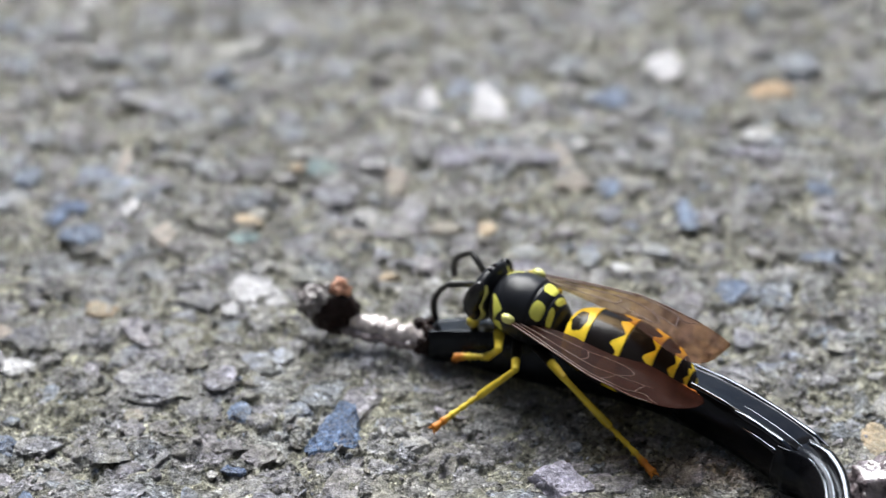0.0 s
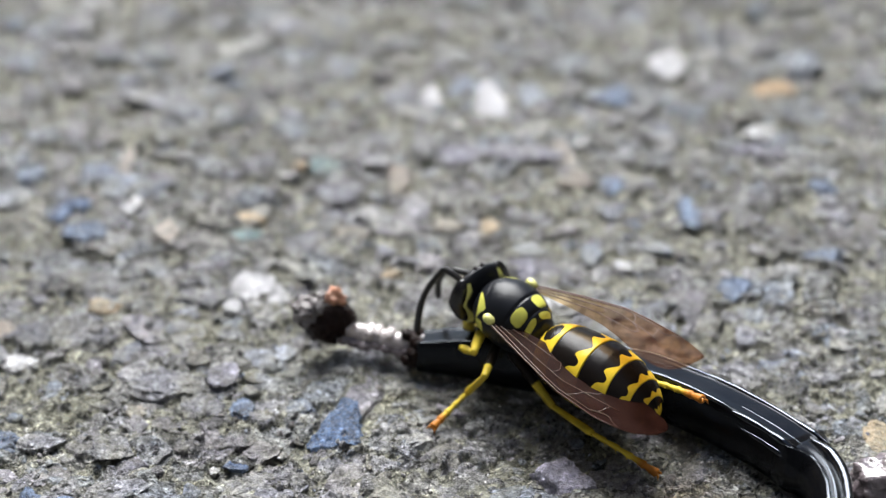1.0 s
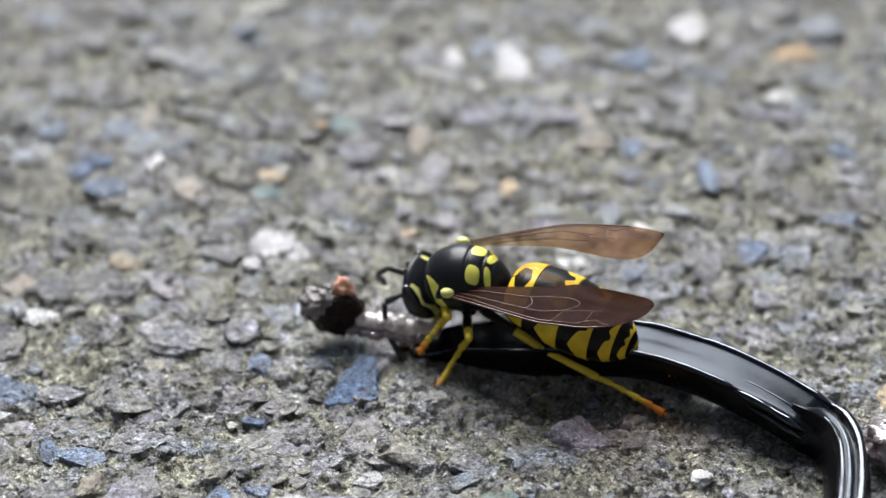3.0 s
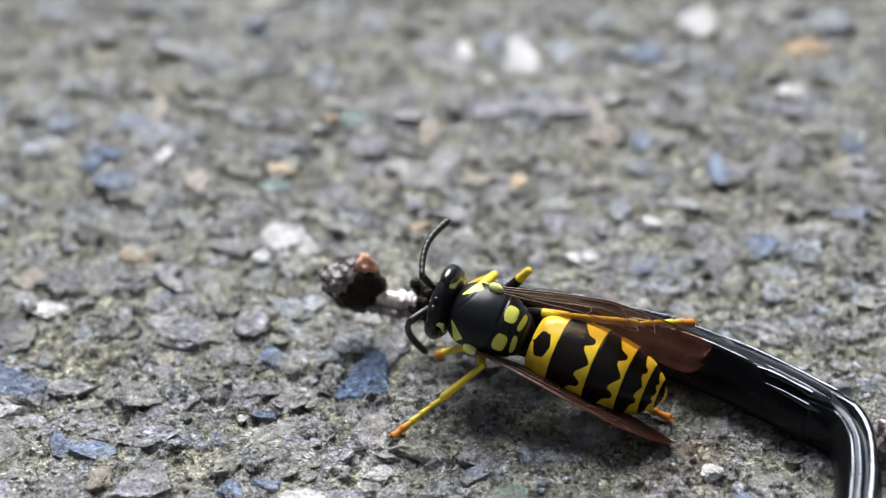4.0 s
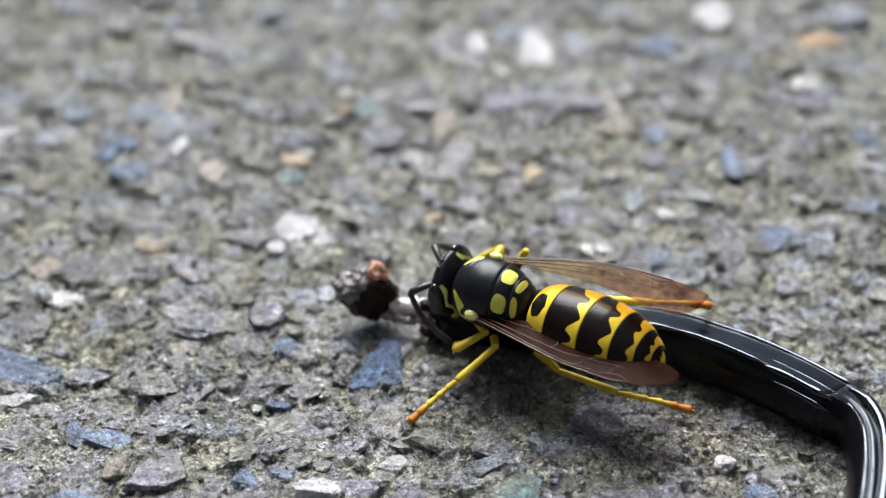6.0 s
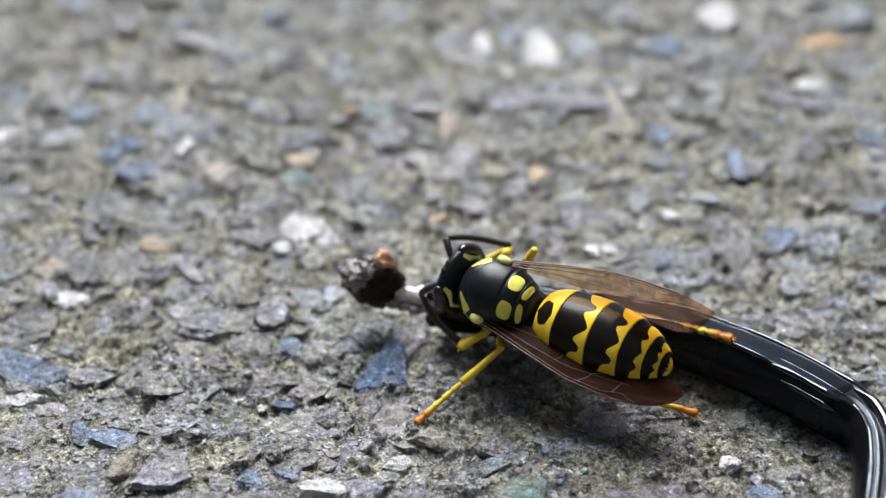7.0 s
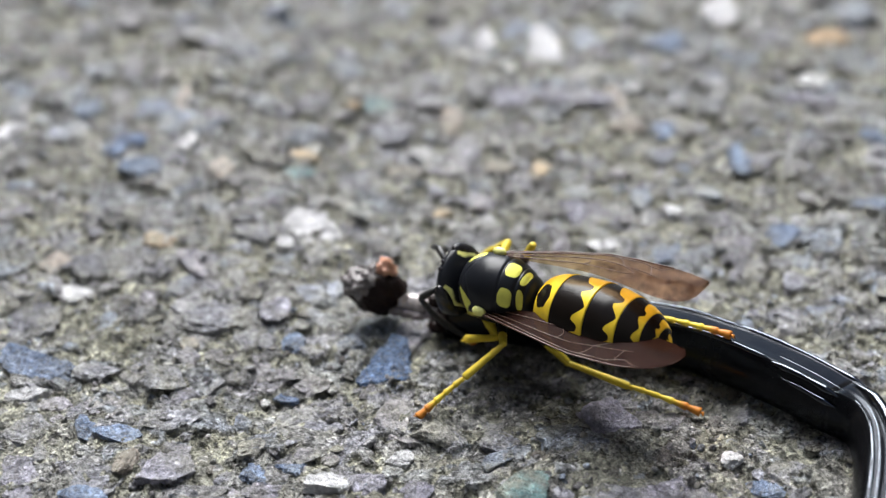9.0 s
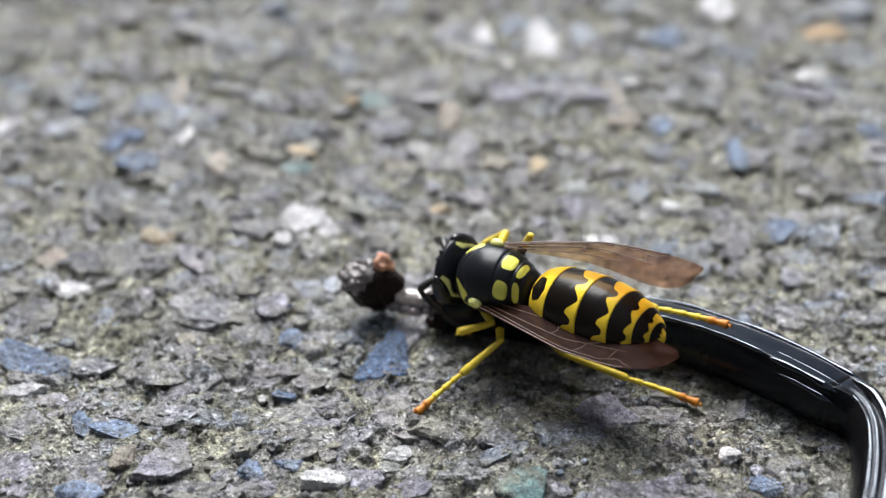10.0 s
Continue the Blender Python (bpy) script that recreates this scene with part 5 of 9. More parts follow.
    walk(wasp_parts["flagL"], [
        (0.00, mpose(2.04, 1.23, 0.23, -40.5, 74.5, -34.2)),
        (0.30, mpose(2.00, 1.24, 0.52, 91.9, 55.8, 105.0)),
        (0.50, mpose(1.85, 1.41, 0.41, 93.6, 36.9, 107.5)),
        (0.60, mpose(1.82, 1.30, 0.83, 44.7, 69.0, 58.8)),
        (0.90, mpose(2.14, 0.84, 0.80, 9.4, 71.7, 7.1)),
        (1.00, mpose(2.01, 0.86, 1.03, 77.1, 51.2, 94.4)),
        (1.10, mpose(2.05, 1.08, 0.73, 59.0, 71.5, 68.8)),
        (1.20, mpose(2.00, 1.27, 0.40, -24.9, 75.8, -22.4)),
        (1.50, mpose(2.01, 1.26, 0.22, -89.3, 78.3, -90.7)),
        (1.80, mpose(2.16, 0.94, 0.64, -24.2, 63.0, -28.4)),
        (1.90, mpose(2.06, 1.19, 0.44, -14.9, 64.9, -13.2)),
        (2.00, mpose(1.89, 1.38, 0.24, -4.4, 65.5, 3.3)),
        (2.10, mpose(2.16, 0.96, 0.62, 39.7, 70.6, 32.0)),
        (2.25, mpose(2.13, 0.77, 0.87, 53.0, 58.2, 48.0)),
        (2.40, mpose(2.03, 0.57, 1.10, 58.0, 45.0, 55.8)),
        (2.50, mpose(2.02, 0.72, 1.07, 44.0, 41.8, 42.0)),
        (2.70, mpose(2.08, 1.07, 0.67, 64.7, 57.0, 76.9)),
        (3.80, mpose(1.87, 1.28, 0.77, 69.4, 78.4, 70.8)),
        (3.90, mpose(1.66, 1.28, 1.03, 88.3, 70.6, 90.9)),
        (4.00, mpose(1.42, 1.21, 1.25, 95.7, 61.9, 99.5)),
        (4.20, mpose(1.45, 1.41, 1.02, 103.9, 52.9, 123.4)),
        (4.40, mpose(1.56, 1.08, 1.28, 97.4, 10.9, 150.2)),
        (4.50, mpose(1.45, 1.41, 1.02, 103.9, 52.9, 123.4)),
        (4.65, mpose(1.45, 1.41, 1.02, 103.9, 52.9, 123.4)),
        (4.80, mpose(1.56, 1.08, 1.28, 97.4, 10.9, 150.2)),
        (4.90, mpose(1.62, 1.43, 0.86, 113.7, 56.1, 138.8)),
        (5.00, mpose(1.54, 1.61, 0.35, -69.2, 76.9, -65.5)),
        (5.15, mpose(1.54, 1.61, 0.35, -69.2, 76.9, -65.5)),
        (5.20, mpose(1.59, 1.47, 0.81, -155.3, 87.7, -149.7)),
        (5.25, mpose(1.54, 1.20, 1.20, 128.4, 76.5, 136.0)),
        (5.30, mpose(1.39, 0.84, 1.47, 122.6, 63.5, 132.2)),
        (5.37, mpose(1.59, 1.12, 1.23, 135.5, 72.4, 141.2)),
        (5.43, mpose(1.72, 1.34, 0.89, 166.0, 79.6, 168.0)),
        (5.50, mpose(1.77, 1.46, 0.49, -134.4, 80.0, -136.1)),
        (5.70, mpose(1.94, 1.31, 0.53, 158.5, 60.8, 161.6)),
        (6.80, mpose(1.73, 1.46, 0.62, 125.0, 64.1, 144.0)),
        (7.00, mpose(1.83, 1.43, 0.34, 130.1, 56.0, 150.1)),
        (7.10, mpose(1.68, 1.46, 0.72, 114.3, 63.9, 135.9)),
        (7.50, mpose(1.84, 1.37, 0.64, 173.8, 74.6, 172.9)),
        (8.50, mpose(1.83, 1.40, 0.58, 156.7, 75.5, 158.4)),
        (9.50, mpose(1.80, 1.37, 0.71, 118.2, 83.2, 120.2)),
        (10.00, mpose(1.73, 1.48, 0.57, 145.4, 73.9, 150.6)),
    ])
    walk(wasp_parts["scapeR"], [
        (0.00, mpose(1.02, -0.42, 0.30, 0.0, -24.0, -18.3)),
        (0.30, mpose(1.02, -0.42, 0.30, 0.0, -16.9, -15.1)),
        (0.50, mpose(1.02, -0.42, 0.30, -0.0, -27.3, -23.6)),
        (0.60, mpose(1.02, -0.42, 0.30, -0.0, -52.3, -6.0)),
        (0.90, mpose(1.02, -0.42, 0.30, 0.0, -45.5, -25.6)),
        (1.00, mpose(1.02, -0.42, 0.30, -0.0, -16.4, 38.2)),
        (1.20, mpose(1.02, -0.42, 0.30, 0.0, 8.4, 40.7)),
        (1.35, mpose(1.02, -0.42, 0.30, -2.5, -2.7, 15.6)),
        (1.50, mpose(1.02, -0.42, 0.30, 0.0, -13.7, -9.7)),
        (1.80, mpose(1.02, -0.42, 0.30, 0.0, -32.6, -7.8)),
        (1.90, mpose(1.02, -0.42, 0.30, -0.4, -30.2, 6.7)),
        (2.00, mpose(1.02, -0.42, 0.30, -0.0, -27.8, 20.9)),
        (2.10, mpose(1.02, -0.42, 0.30, 0.0, -41.4, -12.9)),
        (2.40, mpose(1.02, -0.42, 0.30, 0.0, -57.5, -21.2)),
        (2.50, mpose(1.02, -0.42, 0.30, -0.0, -58.3, -2.4)),
        (2.70, mpose(1.02, -0.42, 0.30, 0.0, -56.1, -0.7)),
        (3.80, mpose(1.02, -0.42, 0.30, 0.0, -40.5, -3.0)),
        (3.90, mpose(1.02, -0.42, 0.30, -2.7, -49.0, -24.0)),
        (4.00, mpose(1.02, -0.42, 0.30, 0.0, -57.6, -49.1)),
        (4.10, mpose(1.02, -0.42, 0.30, -2.5, -37.2, -36.4)),
        (4.20, mpose(1.02, -0.42, 0.30, 0.0, -16.9, -26.7)),
        (4.40, mpose(1.02, -0.42, 0.30, -0.0, -22.9, -38.2)),
        (4.50, mpose(1.02, -0.42, 0.30, 0.0, -16.9, -26.7)),
        (4.65, mpose(1.02, -0.42, 0.30, 0.0, -16.9, -26.7)),
        (4.80, mpose(1.02, -0.42, 0.30, -0.0, -22.9, -38.2)),
        (5.00, mpose(1.02, -0.42, 0.30, 0.0, -16.3, -32.8)),
        (5.15, mpose(1.02, -0.42, 0.30, 0.0, -16.3, -32.8)),
        (5.30, mpose(1.02, -0.42, 0.30, 0.0, -22.8, -45.3)),
        (5.40, mpose(1.02, -0.42, 0.30, 1.4, -31.4, -30.6)),
        (5.50, mpose(1.02, -0.42, 0.30, 0.0, -40.0, -14.6)),
        (5.60, mpose(1.02, -0.42, 0.30, 2.5, -23.2, -30.9)),
        (5.70, mpose(1.02, -0.42, 0.30, -0.0, -6.4, -45.2)),
        (6.80, mpose(1.02, -0.42, 0.30, 0.0, -28.4, -44.2)),
        (7.00, mpose(1.02, -0.42, 0.30, 0.0, -27.0, -51.0)),
        (7.10, mpose(1.02, -0.42, 0.30, -0.0, -28.7, -45.9)),
        (7.50, mpose(1.02, -0.42, 0.30, 0.0, -14.3, -39.8)),
        (8.50, mpose(1.02, -0.42, 0.30, 0.0, -18.6, -35.6)),
        (9.50, mpose(1.02, -0.42, 0.30, 0.0, -19.6, -53.7)),
        (10.00, mpose(1.02, -0.42, 0.30, -0.0, -0.5, -44.4)),
    ])
    walk(wasp_parts["flagR"], [
        (0.00, mpose(2.15, -0.79, 0.83, -42.7, 60.7, -33.8)),
        (0.30, mpose(2.22, -0.74, 0.68, -37.0, 58.7, -25.6)),
        (0.50, mpose(2.08, -0.88, 0.90, -32.6, 58.3, -21.6)),
        (0.60, mpose(1.81, -0.50, 1.33, -7.2, 48.1, 2.2)),
        (0.90, mpose(1.84, -0.81, 1.23, 19.7, 59.9, 17.9)),
        (1.00, mpose(2.00, 0.35, 0.67, -18.1, 55.4, -10.6)),
        (1.20, mpose(2.00, 0.42, 0.11, -43.3, 48.6, -38.7)),
        (1.35, mpose(2.27, -0.07, 0.36, -45.8, 55.6, -43.3)),
        (1.50, mpose(2.26, -0.63, 0.61, -50.1, 62.3, -49.6)),
        (1.80, mpose(2.10, -0.57, 1.00, -14.7, 58.7, -18.5)),
        (1.90, mpose(2.14, -0.29, 0.95, -5.7, 55.4, -3.7)),
        (2.00, mpose(2.09, -0.01, 0.91, 0.9, 51.0, 8.9)),
        (2.10, mpose(1.97, -0.64, 1.16, 1.8, 47.6, -8.8)),
        (2.40, mpose(1.67, -0.67, 1.40, -36.0, 33.8, -39.9)),
        (2.50, mpose(1.70, -0.45, 1.41, -21.2, 40.5, -27.8)),
        (2.70, mpose(1.75, -0.43, 1.38, -30.6, 32.8, -31.4)),
        (3.80, mpose(2.01, -0.47, 1.14, -11.4, 54.7, -14.0)),
        (3.90, mpose(1.80, -0.77, 1.28, -47.1, 52.8, -54.5)),
        (4.00, mpose(1.48, -0.95, 1.40, -70.4, 39.3, -83.0)),
        (4.10, mpose(1.85, -1.03, 1.09, -55.5, 54.7, -61.3)),
        (4.20, mpose(2.13, -0.98, 0.68, -23.2, 63.1, -22.8)),
        (4.40, mpose(1.96, -1.16, 0.81, -108.0, 60.0, -119.9)),
        (4.50, mpose(2.13, -0.98, 0.68, -23.2, 63.1, -22.8)),
        (4.65, mpose(2.13, -0.98, 0.68, -23.2, 63.1, -22.8)),
        (4.80, mpose(1.96, -1.16, 0.81, -108.0, 60.0, -119.9)),
        (5.00, mpose(2.07, -1.10, 0.67, -28.8, 70.5, -23.4)),
        (5.15, mpose(2.07, -1.10, 0.67, -28.8, 70.5, -23.4)),
        (5.30, mpose(1.86, -1.27, 0.80, -99.1, 61.4, -110.8)),
        (5.40, mpose(1.97, -0.99, 0.98, -60.5, 65.7, -66.6)),
        (5.50, mpose(1.98, -0.67, 1.14, -27.9, 57.2, -28.4)),
        (5.60, mpose(2.05, -1.03, 0.81, -37.3, 59.2, -39.2)),
        (5.70, mpose(1.93, -1.34, 0.44, -47.6, 60.2, -50.9)),
        (6.80, mpose(1.84, -1.22, 0.92, -117.4, 53.1, -131.8)),
        (7.00, mpose(1.75, -1.32, 0.89, -120.6, 50.8, -136.5)),
        (7.10, mpose(1.81, -1.24, 0.92, -30.8, 52.6, -29.8)),
        (7.50, mpose(1.99, -1.23, 0.62, -28.2, 48.9, -32.5)),
        (8.50, mpose(2.02, -1.14, 0.71, -30.7, 50.6, -34.3)),
        (9.50, mpose(1.74, -1.41, 0.74, -22.0, 44.3, -24.1)),
        (10.00, mpose(1.95, -1.33, 0.31, -20.7, 48.7, -21.3)),
    ])
    walk(wasp_parts["wingL"], [
        (0.00, mpose(0.35, 1.42, 0.80, 16.0, 4.7, -2.6)),
        (0.30, mpose(0.35, 1.42, 0.80, 7.6, 1.7, 0.4)),
        (0.50, mpose(0.35, 1.42, 0.80, 2.0, -0.2, 2.7)),
        (0.60, mpose(0.35, 1.42, 0.80, 2.2, 0.6, 3.3)),
        (0.90, mpose(0.35, 1.42, 0.80, 3.0, 3.1, 0.2)),
        (1.00, mpose(0.35, 1.42, 0.80, 3.3, 5.0, 0.7)),
        (1.20, mpose(0.35, 1.42, 0.80, 3.8, 5.3, 0.4)),
        (1.50, mpose(0.35, 1.42, 0.80, 4.5, 7.3, -0.6)),
        (1.80, mpose(0.35, 1.42, 0.80, 5.3, 2.8, 0.1)),
        (2.00, mpose(0.35, 1.42, 0.80, 5.8, 4.0, -0.1)),
        (2.10, mpose(0.35, 1.42, 0.80, 6.0, 8.3, -7.1)),
        (2.40, mpose(0.35, 1.42, 0.80, 4.0, 8.0, -12.5)),
        (2.50, mpose(0.35, 1.42, 0.80, 4.0, 4.3, -11.1)),
        (2.70, mpose(0.35, 1.42, 0.80, 4.0, 5.4, -8.2)),
        (3.80, mpose(0.35, 1.42, 0.80, 34.0, 4.3, -1.7)),
        (4.00, mpose(0.35, 1.42, 0.80, 71.9, 3.8, -2.3)),
        (4.20, mpose(0.35, 1.42, 0.80, 53.9, 4.7, -2.4)),
        (4.40, mpose(0.35, 1.42, 0.80, 72.3, -7.8, -1.1)),
        (4.50, mpose(0.35, 1.42, 0.80, 53.9, 4.7, -2.4)),
        (4.65, mpose(0.35, 1.42, 0.80, 53.9, 4.7, -2.4)),
        (4.80, mpose(0.35, 1.42, 0.80, 72.3, -7.8, -1.1)),
        (5.00, mpose(0.35, 1.42, 0.80, 65.9, 5.4, -1.9)),
        (5.15, mpose(0.35, 1.42, 0.80, 65.9, 5.4, -1.9)),
        (5.30, mpose(0.35, 1.42, 0.80, 72.1, -2.6, -2.8)),
        (5.50, mpose(0.35, 1.42, 0.80, 34.0, 4.7, -1.4)),
        (5.70, mpose(0.35, 1.42, 0.80, 34.1, 4.2, -0.6)),
        (6.80, mpose(0.35, 1.42, 0.80, 27.0, 2.4, -0.7)),
        (7.00, mpose(0.35, 1.42, 0.80, 27.0, 0.4, -0.0)),
        (7.10, mpose(0.35, 1.42, 0.80, 27.0, 3.5, -0.0)),
        (7.50, mpose(0.35, 1.42, 0.80, 27.0, 1.6, -0.4)),
        (8.50, mpose(0.35, 1.42, 0.80, 27.0, 4.1, -1.0)),
        (9.50, mpose(0.35, 1.42, 0.80, 27.0, 5.1, -1.0)),
        (10.00, mpose(0.35, 1.42, 0.80, 27.0, 3.5, -1.9)),
    ])
    walk(wasp_parts["wingR"], [
        (0.00, mpose(0.35, -1.42, 0.80, 10.1, 10.9, -4.0)),
        (0.30, mpose(0.35, -1.42, 0.80, 10.1, 8.3, 3.4)),
        (0.50, mpose(0.35, -1.42, 0.80, 9.9, 3.3, 7.4)),
        (0.60, mpose(0.35, -1.42, 0.80, 10.1, 6.6, 0.6)),
        (0.90, mpose(0.35, -1.42, 0.80, 9.7, -13.7, 17.9)),
        (1.00, mpose(0.35, -1.42, 0.80, 10.7, 20.6, -1.0)),
        (1.20, mpose(0.35, -1.42, 0.80, 10.3, 14.0, -0.1)),
        (1.50, mpose(0.35, -1.42, 0.80, 9.5, -20.5, 24.6)),
        (1.80, mpose(0.35, -1.42, 0.80, 10.2, 11.1, -1.1)),
        (2.00, mpose(0.35, -1.42, 0.80, 9.9, -4.6, 8.9)),
        (2.10, mpose(0.35, -1.42, 0.80, 10.1, 7.9, 3.0)),
        (2.40, mpose(0.35, -1.42, 0.80, 10.4, -14.1, 30.9)),
        (2.50, mpose(0.35, -1.42, 0.80, 10.4, -15.7, 30.8)),
        (2.70, mpose(0.35, -1.42, 0.80, 12.1, 11.0, -4.5)),
        (3.80, mpose(0.35, -1.42, 0.80, 40.3, 7.2, 6.7)),
        (4.00, mpose(0.35, -1.42, 0.80, 40.1, 3.4, 6.0)),
        (4.20, mpose(0.35, -1.42, 0.80, 40.2, 5.1, 5.8)),
        (4.40, mpose(0.35, -1.42, 0.80, 40.3, -4.0, 7.3)),
        (4.50, mpose(0.35, -1.42, 0.80, 40.2, 5.1, 5.8)),
        (4.65, mpose(0.35, -1.42, 0.80, 40.2, 5.1, 5.8)),
        (4.80, mpose(0.35, -1.42, 0.80, 40.3, -4.0, 7.3)),
        (5.00, mpose(0.35, -1.42, 0.80, 40.0, -4.0, 9.7)),
        (5.15, mpose(0.35, -1.42, 0.80, 40.0, -4.0, 9.7)),
        (5.30, mpose(0.35, -1.42, 0.80, 40.4, -4.0, 4.9)),
        (5.50, mpose(0.35, -1.42, 0.80, 40.2, 5.9, 5.7)),
        (5.70, mpose(0.35, -1.42, 0.80, 40.1, 4.4, 4.8)),
        (6.80, mpose(0.35, -1.42, 0.80, 40.7, 10.4, 8.2)),
        (7.00, mpose(0.35, -1.42, 0.80, 40.2, 6.0, 6.0)),
        (7.10, mpose(0.35, -1.42, 0.80, 40.3, 6.8, 6.0)),
        (7.50, mpose(0.35, -1.42, 0.80, 40.1, 3.3, 4.0)),
        (8.50, mpose(0.35, -1.42, 0.80, 40.1, 4.4, 3.4)),
        (9.50, mpose(0.35, -1.42, 0.80, 40.2, 6.6, 2.9)),
        (10.00, mpose(0.35, -1.42, 0.80, 40.3, 7.8, 5.1)),
    ])
    walk(wasp_parts["femurL2"], [
        (0.00, mpose(0.10, 0.90, -1.50, 0.0, -23.5, 116.5)),
        (0.30, mpose(0.10, 0.90, -1.50, -4.3, -26.6, 127.4)),
        (0.50, mpose(0.10, 0.90, -1.50, -1.9, -30.5, 121.9)),
        (0.60, mpose(0.10, 0.90, -1.50, -0.1, -25.4, 118.3)),
        (0.90, mpose(0.10, 0.90, -1.50, -0.2, -20.4, 118.6)),
        (1.00, mpose(0.10, 0.90, -1.50, 0.3, -16.7, 117.4)),
        (1.20, mpose(0.10, 0.90, -1.50, -0.8, -18.7, 121.1)),
        (1.50, mpose(0.10, 0.90, -1.50, 1.4, -25.0, 114.1)),
        (1.80, mpose(0.10, 0.90, -1.50, 7.6, -36.2, 99.8)),
        (2.00, mpose(0.10, 0.90, -1.50, -0.8, -20.5, 113.7)),
        (2.10, mpose(0.10, 0.90, -1.50, -0.5, -15.3, 113.0)),
        (2.40, mpose(0.10, 0.90, -1.50, -1.8, -6.2, 117.7)),
        (2.50, mpose(0.10, 0.90, -1.50, -1.6, -6.9, 115.5)),
        (2.70, mpose(0.10, 0.90, -1.50, -0.9, -16.1, 110.3)),
        (3.80, mpose(0.10, 0.90, -1.50, -5.8, -35.4, 126.8)),
        (4.00, mpose(0.10, 0.90, -1.50, -0.8, -60.3, 118.1)),
        (4.20, mpose(0.10, 0.90, -1.50, -7.1, -41.9, 125.0)),
        (4.40, mpose(0.10, 0.90, -1.50, -10.3, -54.8, 129.1)),
        (4.50, mpose(0.10, 0.90, -1.50, -7.1, -41.9, 125.0)),
        (4.65, mpose(0.10, 0.90, -1.50, -7.1, -41.9, 125.0)),
        (4.80, mpose(0.10, 0.90, -1.50, -10.3, -54.8, 129.1)),
        (5.00, mpose(0.10, 0.90, -1.50, -7.7, -48.3, 125.7)),
        (5.15, mpose(0.10, 0.90, -1.50, -7.7, -48.3, 125.7)),
        (5.30, mpose(0.10, 0.90, -1.50, -8.3, -59.3, 126.3)),
        (5.50, mpose(0.10, 0.90, -1.50, -7.2, -48.1, 124.9)),
        (5.70, mpose(0.10, 0.90, -1.50, -10.2, -42.5, 128.9)),
        (6.80, mpose(0.10, 0.90, -1.50, -12.0, -43.3, 131.6)),
        (7.00, mpose(0.10, 0.90, -1.50, -13.0, -44.4, 132.9)),
        (7.10, mpose(0.10, 0.90, -1.50, -10.4, -40.2, 129.2)),
        (7.50, mpose(0.10, 0.90, -1.50, -9.7, -36.4, 128.2)),
        (8.50, mpose(0.10, 0.90, -1.50, -8.1, -39.6, 125.4)),
        (9.50, mpose(0.10, 0.90, -1.50, -7.7, -37.0, 124.8)),
        (10.00, mpose(0.10, 0.90, -1.50, -7.3, -32.7, 124.0)),
    ])
